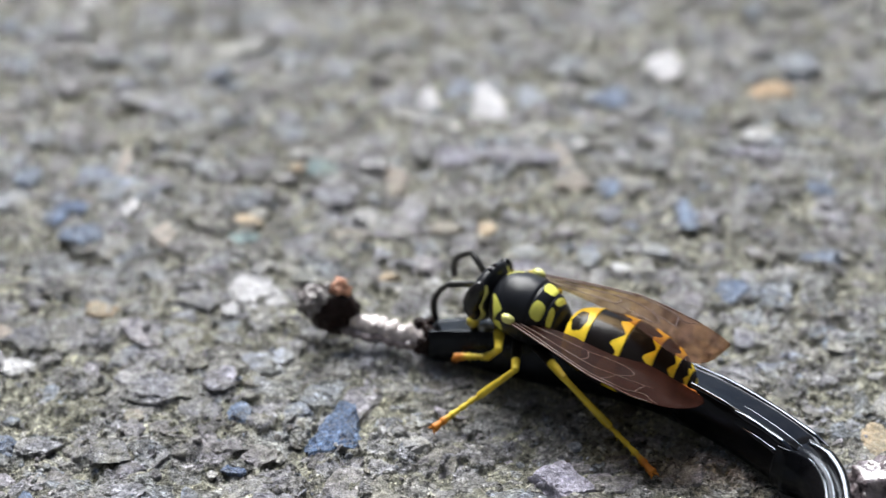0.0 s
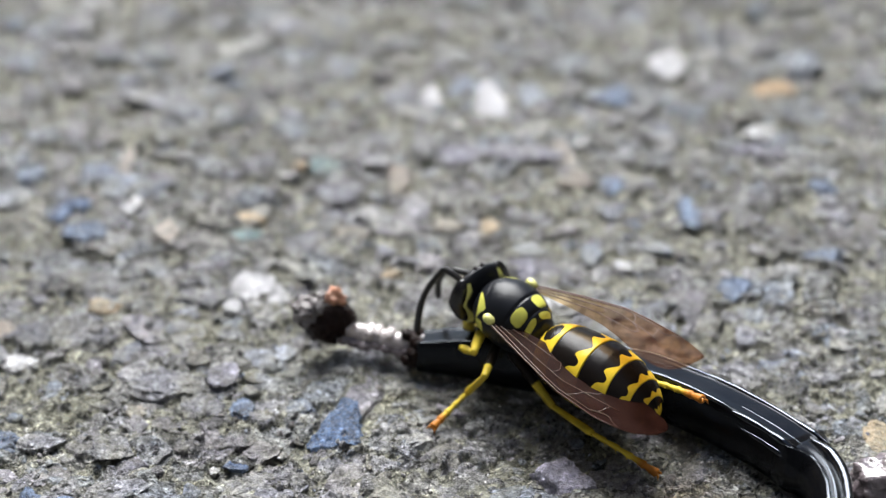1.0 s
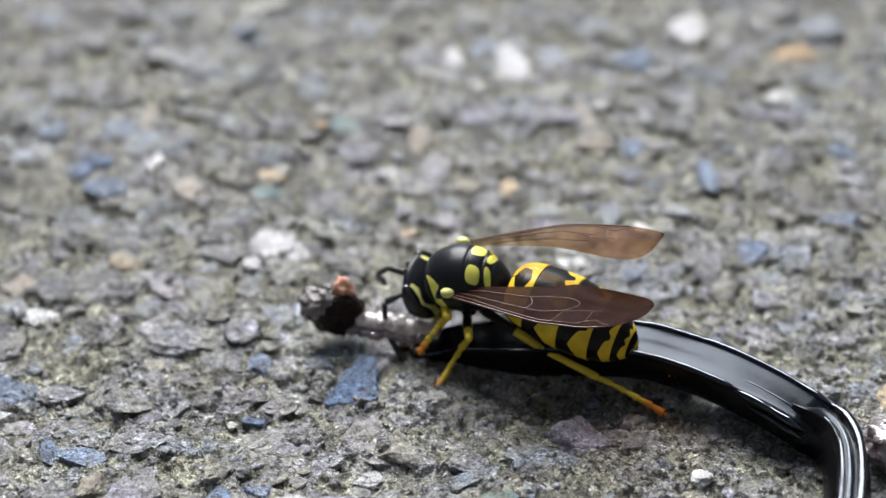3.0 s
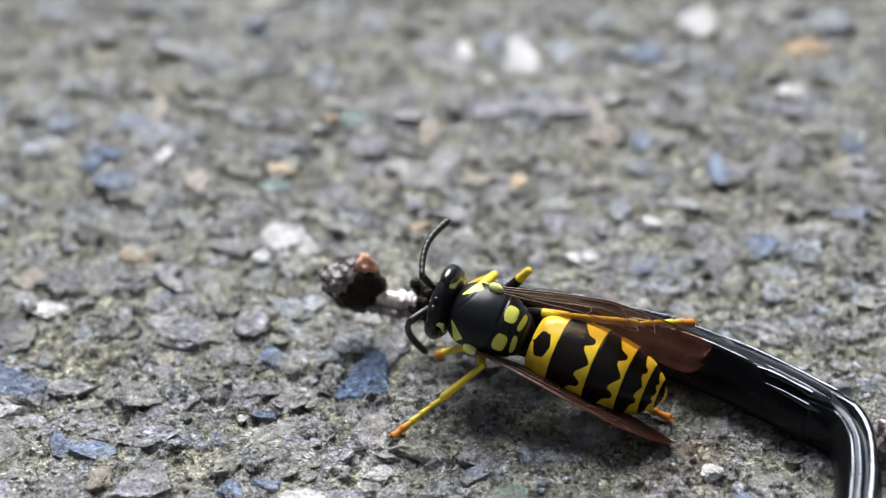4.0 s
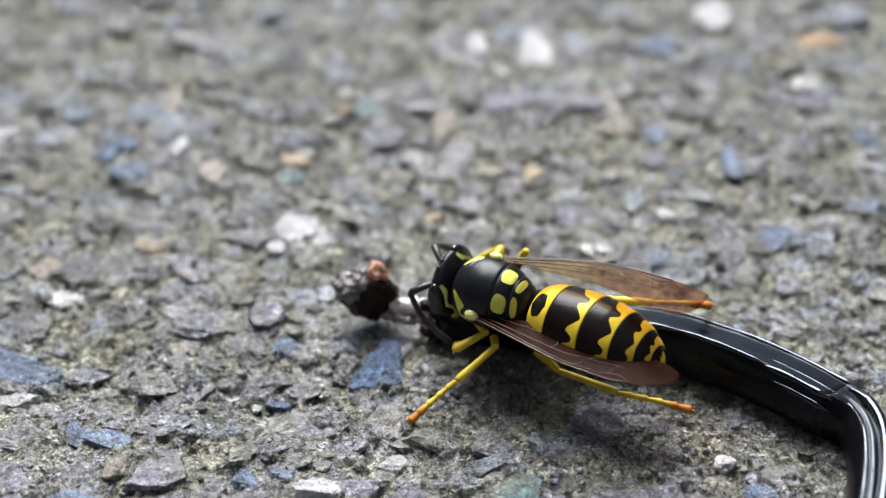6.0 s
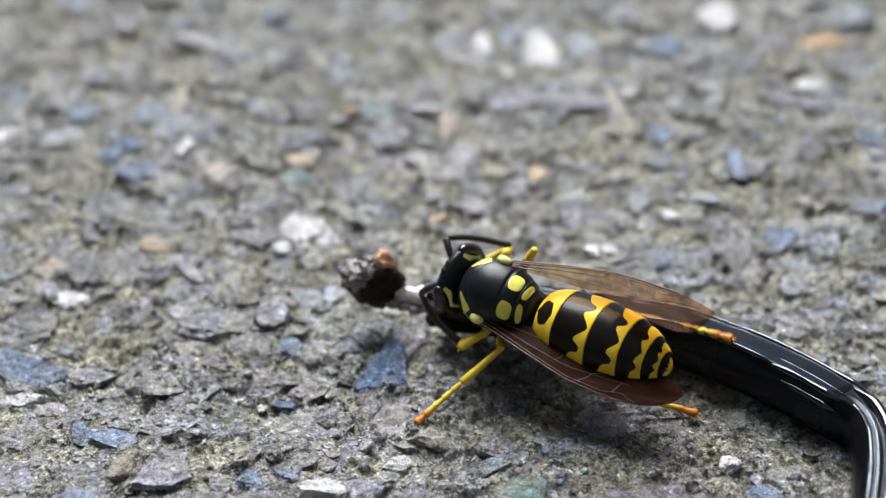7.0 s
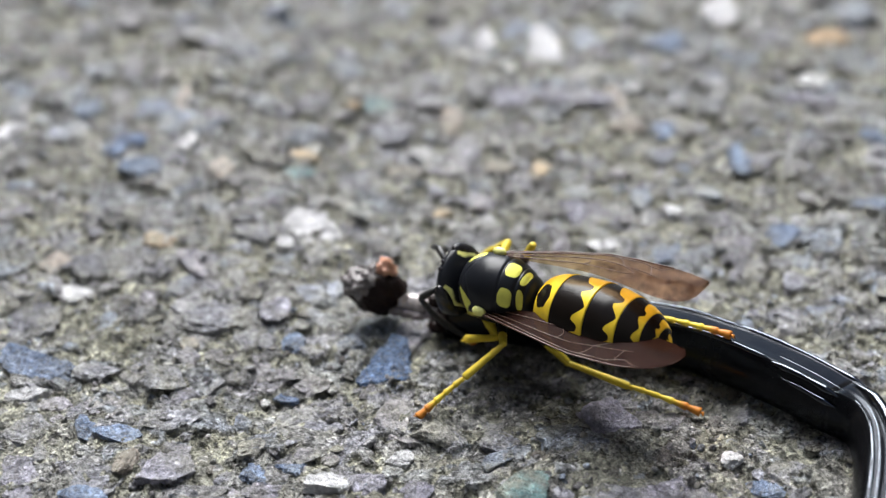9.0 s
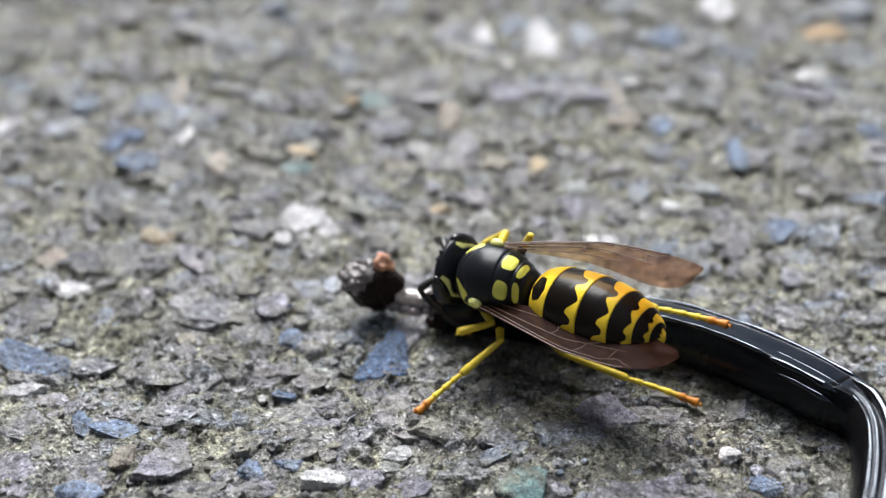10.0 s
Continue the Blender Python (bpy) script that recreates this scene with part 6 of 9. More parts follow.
    walk(wasp_parts["tibiaL2"], [
        (0.00, mpose(2.50, 0.00, 0.00, 0.0, 44.9, -92.7)),
        (0.30, mpose(2.50, -0.00, 0.00, -14.2, 56.2, -112.5)),
        (0.50, mpose(2.50, -0.00, 0.00, -32.4, 48.6, -135.1)),
        (0.60, mpose(2.50, -0.00, -0.00, -36.7, 45.1, -141.0)),
        (0.90, mpose(2.50, 0.00, 0.00, -34.0, 53.0, -137.0)),
        (1.00, mpose(2.50, -0.00, 0.00, -37.7, 57.6, -141.5)),
        (1.20, mpose(2.50, 0.00, -0.00, -47.5, 50.4, -153.5)),
        (1.50, mpose(2.50, 0.00, -0.00, -56.7, 39.0, -166.5)),
        (1.80, mpose(2.50, 0.00, 0.00, -68.9, 35.0, 171.0)),
        (2.00, mpose(2.50, -0.00, -0.00, -64.2, 36.5, 178.8)),
        (2.10, mpose(2.50, 0.00, 0.00, -63.2, 33.1, -179.5)),
        (2.40, mpose(2.50, -0.00, -0.00, -65.2, 33.7, 176.9)),
        (2.50, mpose(2.50, -0.00, 0.00, -63.3, 34.0, -179.8)),
        (2.70, mpose(2.50, -0.00, -0.00, -66.4, 16.7, 173.9)),
        (2.98, mpose(2.50, -0.00, -0.00, -48.2, 34.3, -164.9)),
        (3.25, mpose(2.50, -0.00, -0.00, -19.4, 42.8, -133.5)),
        (3.52, mpose(2.50, -0.00, -0.00, 11.4, 37.6, -100.1)),
        (3.80, mpose(2.50, -0.00, 0.00, 32.2, 21.8, -76.3)),
        (4.00, mpose(2.50, -0.00, 0.00, 31.9, 34.4, -78.6)),
        (4.20, mpose(2.50, 0.00, -0.00, 39.8, 15.0, -61.4)),
        (4.40, mpose(2.50, 0.00, 0.00, 34.7, 28.5, -73.4)),
        (4.50, mpose(2.50, 0.00, -0.00, 39.8, 15.0, -61.4)),
        (4.65, mpose(2.50, 0.00, -0.00, 39.8, 15.0, -61.4)),
        (4.80, mpose(2.50, 0.00, 0.00, 34.7, 28.5, -73.4)),
        (5.00, mpose(2.50, -0.00, -0.00, 40.6, 10.1, -58.2)),
        (5.15, mpose(2.50, -0.00, -0.00, 40.6, 10.1, -58.2)),
        (5.30, mpose(2.50, -0.00, 0.00, 41.4, 6.3, -51.8)),
        (5.50, mpose(2.50, 0.00, 0.00, 41.4, 9.1, -52.5)),
        (5.70, mpose(2.50, 0.00, 0.00, 39.1, 21.7, -62.5)),
        (6.80, mpose(2.50, -0.00, -0.00, 37.1, 21.7, -67.9)),
        (7.00, mpose(2.50, 0.00, -0.00, 37.0, 25.6, -68.0)),
        (7.10, mpose(2.50, -0.00, -0.00, 39.3, 18.8, -62.4)),
        (7.50, mpose(2.50, -0.00, 0.00, 39.6, 17.2, -61.7)),
        (8.50, mpose(2.50, -0.00, 0.00, 38.9, 17.4, -64.0)),
        (9.50, mpose(2.50, -0.00, -0.00, 38.6, 16.9, -64.9)),
        (10.00, mpose(2.50, -0.00, 0.00, 40.0, 11.8, -59.3)),
    ])
    walk(wasp_parts["tarsusL2"], [
        (0.00, mpose(2.42, -1.70, -1.69, -12.6, 14.0, -46.8)),
        (0.30, mpose(1.99, -1.23, -1.99, -8.3, 12.8, -30.4)),
        (0.50, mpose(1.38, -1.12, -1.80, -7.1, 17.2, -25.5)),
        (0.60, mpose(1.18, -1.07, -1.70, -9.4, 7.4, -32.8)),
        (0.90, mpose(1.44, -0.98, -1.92, -9.4, 4.4, -33.2)),
        (1.00, mpose(1.49, -0.80, -2.03, -8.3, 9.9, -20.8)),
        (1.20, mpose(1.13, -0.68, -1.85, -9.7, 20.4, -28.8)),
        (1.50, mpose(0.68, -0.43, -1.51, -17.8, 20.1, -55.0)),
        (1.80, mpose(0.56, 0.31, -1.38, -26.4, 12.1, -92.5)),
        (2.00, mpose(0.57, 0.04, -1.43, -5.8, 17.4, -37.2)),
        (2.10, mpose(0.49, -0.02, -1.31, -2.0, 17.3, -24.9)),
        (2.40, mpose(0.51, 0.11, -1.33, -3.4, 28.0, -29.5)),
        (2.50, mpose(0.51, -0.01, -1.34, -1.0, 31.5, -24.5)),
        (2.70, mpose(0.21, 0.24, -0.69, -12.5, 37.7, -46.7)),
        (2.98, mpose(0.58, -0.52, -1.35, -14.3, 29.6, -48.3)),
        (3.25, mpose(1.29, -1.28, -1.63, -15.7, 21.5, -49.6)),
        (3.52, mpose(2.17, -1.87, -1.47, -16.8, 13.3, -50.5)),
        (3.80, mpose(3.03, -2.16, -0.89, -17.8, 5.1, -51.3)),
        (4.00, mpose(2.89, -1.94, -1.36, -20.2, 25.4, -64.9)),
        (4.20, mpose(3.61, -2.04, -0.62, -22.1, 23.9, -71.1)),
        (4.40, mpose(3.10, -2.02, -1.15, -18.8, 20.8, -61.5)),
        (4.50, mpose(3.61, -2.04, -0.62, -22.1, 23.9, -71.1)),
        (4.65, mpose(3.61, -2.04, -0.62, -22.1, 23.9, -71.1)),
        (4.80, mpose(3.10, -2.02, -1.15, -18.8, 20.8, -61.5)),
        (5.00, mpose(3.75, -2.01, -0.42, -30.7, 31.7, -93.5)),
        (5.15, mpose(3.75, -2.01, -0.42, -30.7, 31.7, -93.5)),
        (5.30, mpose(3.97, -1.88, -0.26, -29.0, 35.7, -90.3)),
        (5.50, mpose(3.94, -1.88, -0.38, -28.6, 32.3, -89.5)),
        (5.70, mpose(3.53, -1.98, -0.89, -18.4, 29.2, -71.7)),
        (6.80, mpose(3.34, -2.07, -0.89, -14.1, 17.8, -62.5)),
        (7.00, mpose(3.31, -2.01, -1.04, -13.5, 20.8, -60.3)),
        (7.10, mpose(3.55, -2.01, -0.77, -13.3, 17.0, -59.6)),
        (7.50, mpose(3.59, -2.02, -0.71, -14.0, 18.4, -62.2)),
        (8.50, mpose(3.51, -2.06, -0.72, -15.4, 18.9, -66.7)),
        (9.50, mpose(3.47, -2.08, -0.70, -12.3, 12.0, -57.1)),
        (10.00, mpose(3.70, -2.02, -0.49, -11.3, 6.8, -52.4)),
    ])
    walk(wasp_parts["femurL3"], [
        (0.00, mpose(-0.90, 0.85, -1.40, 0.0, -23.5, 146.4)),
        (0.30, mpose(-0.90, 0.85, -1.40, -6.9, 4.5, 161.9)),
        (0.50, mpose(-0.90, 0.85, -1.40, -7.3, 22.0, 161.2)),
        (0.60, mpose(-0.90, 0.85, -1.40, -4.6, 26.5, 168.3)),
        (0.90, mpose(-0.90, 0.85, -1.40, -5.0, 10.2, 167.7)),
        (1.00, mpose(-0.90, 0.85, -1.40, -3.9, 16.3, 174.2)),
        (1.20, mpose(-0.90, 0.85, -1.40, -4.9, 19.2, 170.5)),
        (1.50, mpose(-0.90, 0.85, -1.40, -9.7, -4.3, 157.5)),
        (1.80, mpose(-0.90, 0.85, -1.40, -9.0, -4.0, 149.2)),
        (2.00, mpose(-0.90, 0.85, -1.40, -10.1, 14.5, 164.4)),
        (2.10, mpose(-0.90, 0.85, -1.40, -8.8, 24.7, 170.0)),
        (2.40, mpose(-0.90, 0.85, -1.40, -11.6, 20.6, 163.1)),
        (2.50, mpose(-0.90, 0.85, -1.40, -11.3, 22.6, 164.1)),
        (2.70, mpose(-0.90, 0.85, -1.40, -13.4, 20.5, 158.5)),
        (3.80, mpose(-0.90, 0.85, -1.40, -13.1, 22.2, 159.5)),
        (4.00, mpose(-0.90, 0.85, -1.40, -1.0, 39.8, -171.3)),
        (4.20, mpose(-0.90, 0.85, -1.40, -16.3, 16.8, 157.6)),
        (4.40, mpose(-0.90, 0.85, -1.40, -7.8, 25.8, 178.4)),
        (4.50, mpose(-0.90, 0.85, -1.40, -16.3, 16.8, 157.6)),
        (4.65, mpose(-0.90, 0.85, -1.40, -16.3, 16.8, 157.6)),
        (4.80, mpose(-0.90, 0.85, -1.40, -7.8, 25.8, 178.4)),
        (5.00, mpose(-0.90, 0.85, -1.40, -19.7, 1.9, 145.8)),
        (5.15, mpose(-0.90, 0.85, -1.40, -19.7, 1.9, 145.8)),
        (5.30, mpose(-0.90, 0.85, -1.40, -20.0, -10.7, 150.7)),
        (5.50, mpose(-0.90, 0.85, -1.40, -21.1, -5.5, 157.4)),
        (5.70, mpose(-0.90, 0.85, -1.40, -22.3, 12.8, 159.6)),
        (6.80, mpose(-0.90, 0.85, -1.40, -23.5, 9.6, 153.7)),
        (7.00, mpose(-0.90, 0.85, -1.40, -22.8, 9.9, 157.5)),
        (7.10, mpose(-0.90, 0.85, -1.40, -22.7, 15.3, 158.4)),
        (7.50, mpose(-0.90, 0.85, -1.40, -22.9, 17.2, 157.6)),
        (8.50, mpose(-0.90, 0.85, -1.40, -23.3, 20.8, 156.5)),
        (9.50, mpose(-0.90, 0.85, -1.40, -24.0, 23.8, 154.6)),
        (10.00, mpose(-0.90, 0.85, -1.40, -23.4, 21.7, 156.0)),
    ])
    walk(wasp_parts["tibiaL3"], [
        (0.00, mpose(3.00, 0.00, -0.00, 0.0, 51.4, 38.1)),
        (0.10, mpose(3.00, 0.00, -0.00, -19.1, 34.3, 20.3)),
        (0.20, mpose(3.00, -0.00, -0.00, -29.8, 14.6, 11.2)),
        (0.30, mpose(3.00, -0.00, -0.00, -37.0, -6.2, 6.1)),
        (0.50, mpose(3.00, 0.00, 0.00, -39.5, -25.2, 10.2)),
        (0.60, mpose(3.00, 0.00, 0.00, -31.7, -31.7, -5.2)),
        (0.90, mpose(3.00, -0.00, -0.00, -32.1, -17.3, -6.2)),
        (1.00, mpose(3.00, -0.00, 0.00, -32.2, -42.2, -11.7)),
        (1.20, mpose(3.00, 0.00, 0.00, -35.8, -43.4, -6.2)),
        (1.50, mpose(3.00, 0.00, 0.00, -41.7, -25.0, 1.5)),
        (1.80, mpose(3.00, -0.00, 0.00, -50.7, -34.6, 21.0)),
        (1.90, mpose(3.00, -0.00, 0.00, -36.8, -38.1, 1.3)),
        (2.00, mpose(3.00, -0.00, 0.00, -21.9, -37.6, -19.4)),
        (2.10, mpose(3.00, -0.00, 0.00, -27.3, -25.7, -10.8)),
        (2.40, mpose(3.00, -0.00, -0.00, -32.4, -0.8, -2.2)),
        (2.50, mpose(3.00, 0.00, -0.00, -32.3, 0.4, -3.1)),
        (2.70, mpose(3.00, -0.00, 0.00, -32.3, -0.5, -0.9)),
        (3.25, mpose(3.00, -0.00, -0.00, -35.3, -19.3, 3.4)),
        (3.80, mpose(3.00, 0.00, -0.00, -40.7, -37.7, 9.6)),
        (3.90, mpose(3.00, 0.00, -0.00, -31.1, -51.1, -5.8)),
        (4.00, mpose(3.00, 0.00, 0.00, -11.0, -61.4, -31.3)),
        (4.10, mpose(3.00, 0.00, 0.00, -33.6, -50.0, -3.4)),
        (4.20, mpose(3.00, 0.00, 0.00, -43.9, -34.9, 12.6)),
        (4.40, mpose(3.00, 0.00, 0.00, -31.6, -40.9, -8.6)),
        (4.50, mpose(3.00, 0.00, 0.00, -43.9, -34.9, 12.6)),
        (4.65, mpose(3.00, 0.00, 0.00, -43.9, -34.9, 12.6)),
        (4.80, mpose(3.00, 0.00, 0.00, -31.6, -40.9, -8.6)),
        (4.90, mpose(3.00, 0.00, 0.00, -46.4, -28.2, 17.0)),
        (5.00, mpose(3.00, 0.00, 0.00, -53.2, -12.0, 36.6)),
        (5.15, mpose(3.00, 0.00, 0.00, -53.2, -12.0, 36.6)),
        (5.30, mpose(3.00, 0.00, 0.00, -53.6, -6.5, 38.3)),
        (5.50, mpose(3.00, -0.00, -0.00, -50.9, -2.8, 20.2)),
        (5.70, mpose(3.00, -0.00, 0.00, -49.0, -26.5, 7.5)),
        (6.80, mpose(3.00, -0.00, -0.00, -54.7, -21.7, 23.9)),
        (7.00, mpose(3.00, 0.00, -0.00, -53.5, -23.3, 21.0)),
        (7.10, mpose(3.00, -0.00, 0.00, -51.8, -22.9, 16.8)),
        (7.50, mpose(3.00, 0.00, 0.00, -51.8, -17.8, 16.5)),
        (8.50, mpose(3.00, 0.00, 0.00, -50.8, -21.2, 13.5)),
        (9.50, mpose(3.00, 0.00, -0.00, -49.1, -32.8, 8.7)),
        (10.00, mpose(3.00, 0.00, -0.00, -51.9, -22.0, 14.0)),
    ])
    walk(wasp_parts["tarsusL3"], [
        (0.00, mpose(4.57, 1.23, -2.50, -16.8, 10.4, 5.8)),
        (0.10, mpose(5.48, 0.92, -1.80, -17.2, 3.6, 5.7)),
        (0.20, mpose(6.04, 0.60, -0.81, -17.5, -3.3, 5.6)),
        (0.30, mpose(6.16, 0.34, 0.34, -17.9, -10.1, 5.6)),
        (0.50, mpose(5.85, 0.52, 1.36, -19.4, -21.5, 11.9)),
        (0.60, mpose(5.71, -0.25, 1.68, -12.5, -30.7, -5.1)),
        (0.90, mpose(6.04, -0.33, 0.95, -10.8, -21.2, -8.8)),
        (1.00, mpose(5.32, -0.48, 2.15, -19.1, -9.3, 17.7)),
        (1.20, mpose(5.31, -0.25, 2.20, -20.2, -6.5, 25.8)),
        (1.50, mpose(5.90, 0.08, 1.35, -23.0, 30.7, 53.6)),
        (1.80, mpose(5.46, 0.95, 1.82, 3.6, 55.2, 99.0)),
        (1.90, mpose(5.52, 0.06, 1.98, -43.5, 35.1, 40.2)),
        (2.00, mpose(5.39, -0.84, 1.95, -55.1, -1.1, 12.7)),
        (2.10, mpose(5.83, -0.54, 1.39, -51.0, -21.3, -5.2)),
        (2.40, mpose(6.20, -0.12, 0.05, -53.1, -0.9, -3.6)),
        (2.50, mpose(6.20, -0.17, -0.02, -53.1, 0.0, -4.5)),
        (2.70, mpose(6.20, -0.05, 0.03, -53.1, -1.2, -1.9)),
        (3.25, mpose(6.02, 0.18, 1.06, -51.1, 1.6, 12.7)),
        (3.80, mpose(5.50, 0.42, 1.96, -48.4, 3.7, 27.4)),
        (3.90, mpose(5.00, -0.20, 2.49, -50.5, -28.2, 10.7)),
        (4.00, mpose(4.31, -0.79, 2.81, -37.1, -58.7, -16.1)),
        (4.10, mpose(5.05, -0.12, 2.45, -53.0, -35.1, 7.8)),
        (4.20, mpose(5.56, 0.57, 1.83, -56.1, -9.4, 21.1)),
        (4.40, mpose(5.39, -0.36, 2.09, -43.0, -40.4, -10.4)),
        (4.50, mpose(5.56, 0.57, 1.83, -56.1, -9.4, 21.1)),
        (4.65, mpose(5.56, 0.57, 1.83, -56.1, -9.4, 21.1)),
        (4.80, mpose(5.39, -0.36, 2.09, -43.0, -40.4, -10.4)),
        (4.90, mpose(5.70, 0.83, 1.51, -54.2, -26.9, 14.9)),
        (5.00, mpose(5.51, 1.87, 0.66, -57.9, -10.8, 35.1)),
        (5.15, mpose(5.51, 1.87, 0.66, -57.9, -10.8, 35.1)),
        (5.30, mpose(5.49, 1.97, 0.36, -58.3, -10.2, 37.4)),
        (5.50, mpose(6.00, 1.11, 0.16, -63.1, 21.4, 33.3)),
        (5.70, mpose(5.84, 0.37, 1.43, -65.1, -0.6, 26.1)),
        (6.80, mpose(5.72, 1.21, 1.18, -66.3, -9.7, 33.5)),
        (7.00, mpose(5.74, 1.05, 1.27, -66.1, -8.1, 32.5)),
        (7.10, mpose(5.82, 0.85, 1.25, -63.8, -12.3, 22.1)),
        (7.50, mpose(5.92, 0.86, 0.98, -62.5, -19.4, 17.8)),
        (8.50, mpose(5.90, 0.70, 1.16, -59.8, -24.4, 11.1)),
        (9.50, mpose(5.66, 0.41, 1.73, -62.5, -12.7, 20.4)),
        (10.00, mpose(5.88, 0.72, 1.20, -61.5, -20.5, 16.6)),
    ])
    walk(wasp_parts["femurL1"], [
        (0.00, mpose(1.20, 0.75, -1.30, 0.0, -24.1, 118.9)),
        (0.30, mpose(1.20, 0.75, -1.30, -7.1, -25.9, 136.4)),
        (0.50, mpose(1.20, 0.75, -1.30, -4.1, -32.4, 129.6)),
        (0.60, mpose(1.20, 0.75, -1.30, -4.7, -33.7, 130.8)),
        (0.90, mpose(1.20, 0.75, -1.30, -7.1, -25.5, 134.9)),
        (1.00, mpose(1.20, 0.75, -1.30, -0.2, -18.8, 119.4)),
        (1.20, mpose(1.20, 0.75, -1.30, 0.3, -11.9, 117.7)),
        (1.50, mpose(1.20, 0.75, -1.30, -1.8, -30.7, 127.3)),
        (1.80, mpose(1.20, 0.75, -1.30, 1.2, -30.0, 121.6)),
        (2.00, mpose(1.20, 0.75, -1.30, -8.3, -24.8, 140.6)),
        (2.10, mpose(1.20, 0.75, -1.30, -7.5, -26.6, 138.7)),
        (2.40, mpose(1.20, 0.75, -1.30, -0.8, -38.0, 124.1)),
        (2.50, mpose(1.20, 0.75, -1.30, 0.5, -37.8, 122.0)),
        (2.70, mpose(1.20, 0.75, -1.30, 1.6, -36.8, 120.2)),
        (3.80, mpose(1.20, 0.75, -1.30, -0.5, -44.8, 123.6)),
        (4.00, mpose(1.20, 0.75, -1.30, -5.5, -60.2, 130.4)),
        (4.20, mpose(1.20, 0.75, -1.30, -14.0, -41.5, 139.1)),
        (4.40, mpose(1.20, 0.75, -1.30, -72.4, -79.9, -158.2)),
        (4.50, mpose(1.20, 0.75, -1.30, -14.0, -41.5, 139.1)),
        (4.65, mpose(1.20, 0.75, -1.30, -14.0, -41.5, 139.1)),
        (4.80, mpose(1.20, 0.75, -1.30, -72.4, -79.9, -158.2)),
        (5.00, mpose(1.20, 0.75, -1.30, -16.0, -38.9, 142.0)),
        (5.15, mpose(1.20, 0.75, -1.30, -16.0, -38.9, 142.0)),
        (5.30, mpose(1.20, 0.75, -1.30, -45.2, -71.3, 176.5)),
        (5.50, mpose(1.20, 0.75, -1.30, -20.0, -31.9, 144.7)),
        (5.70, mpose(1.20, 0.75, -1.30, -19.8, -30.7, 144.4)),
        (6.80, mpose(1.20, 0.75, -1.30, -20.7, -36.1, 145.8)),
        (7.00, mpose(1.20, 0.75, -1.30, -21.2, -38.5, 146.6)),
        (7.10, mpose(1.20, 0.75, -1.30, -19.0, -28.7, 142.7)),
        (7.50, mpose(1.20, 0.75, -1.30, -16.6, -11.9, 136.1)),
        (8.50, mpose(1.20, 0.75, -1.30, -16.8, -12.3, 137.3)),
        (9.50, mpose(1.20, 0.75, -1.30, -17.3, -18.6, 139.0)),
        (10.00, mpose(1.20, 0.75, -1.30, -17.9, -25.3, 140.6)),
    ])
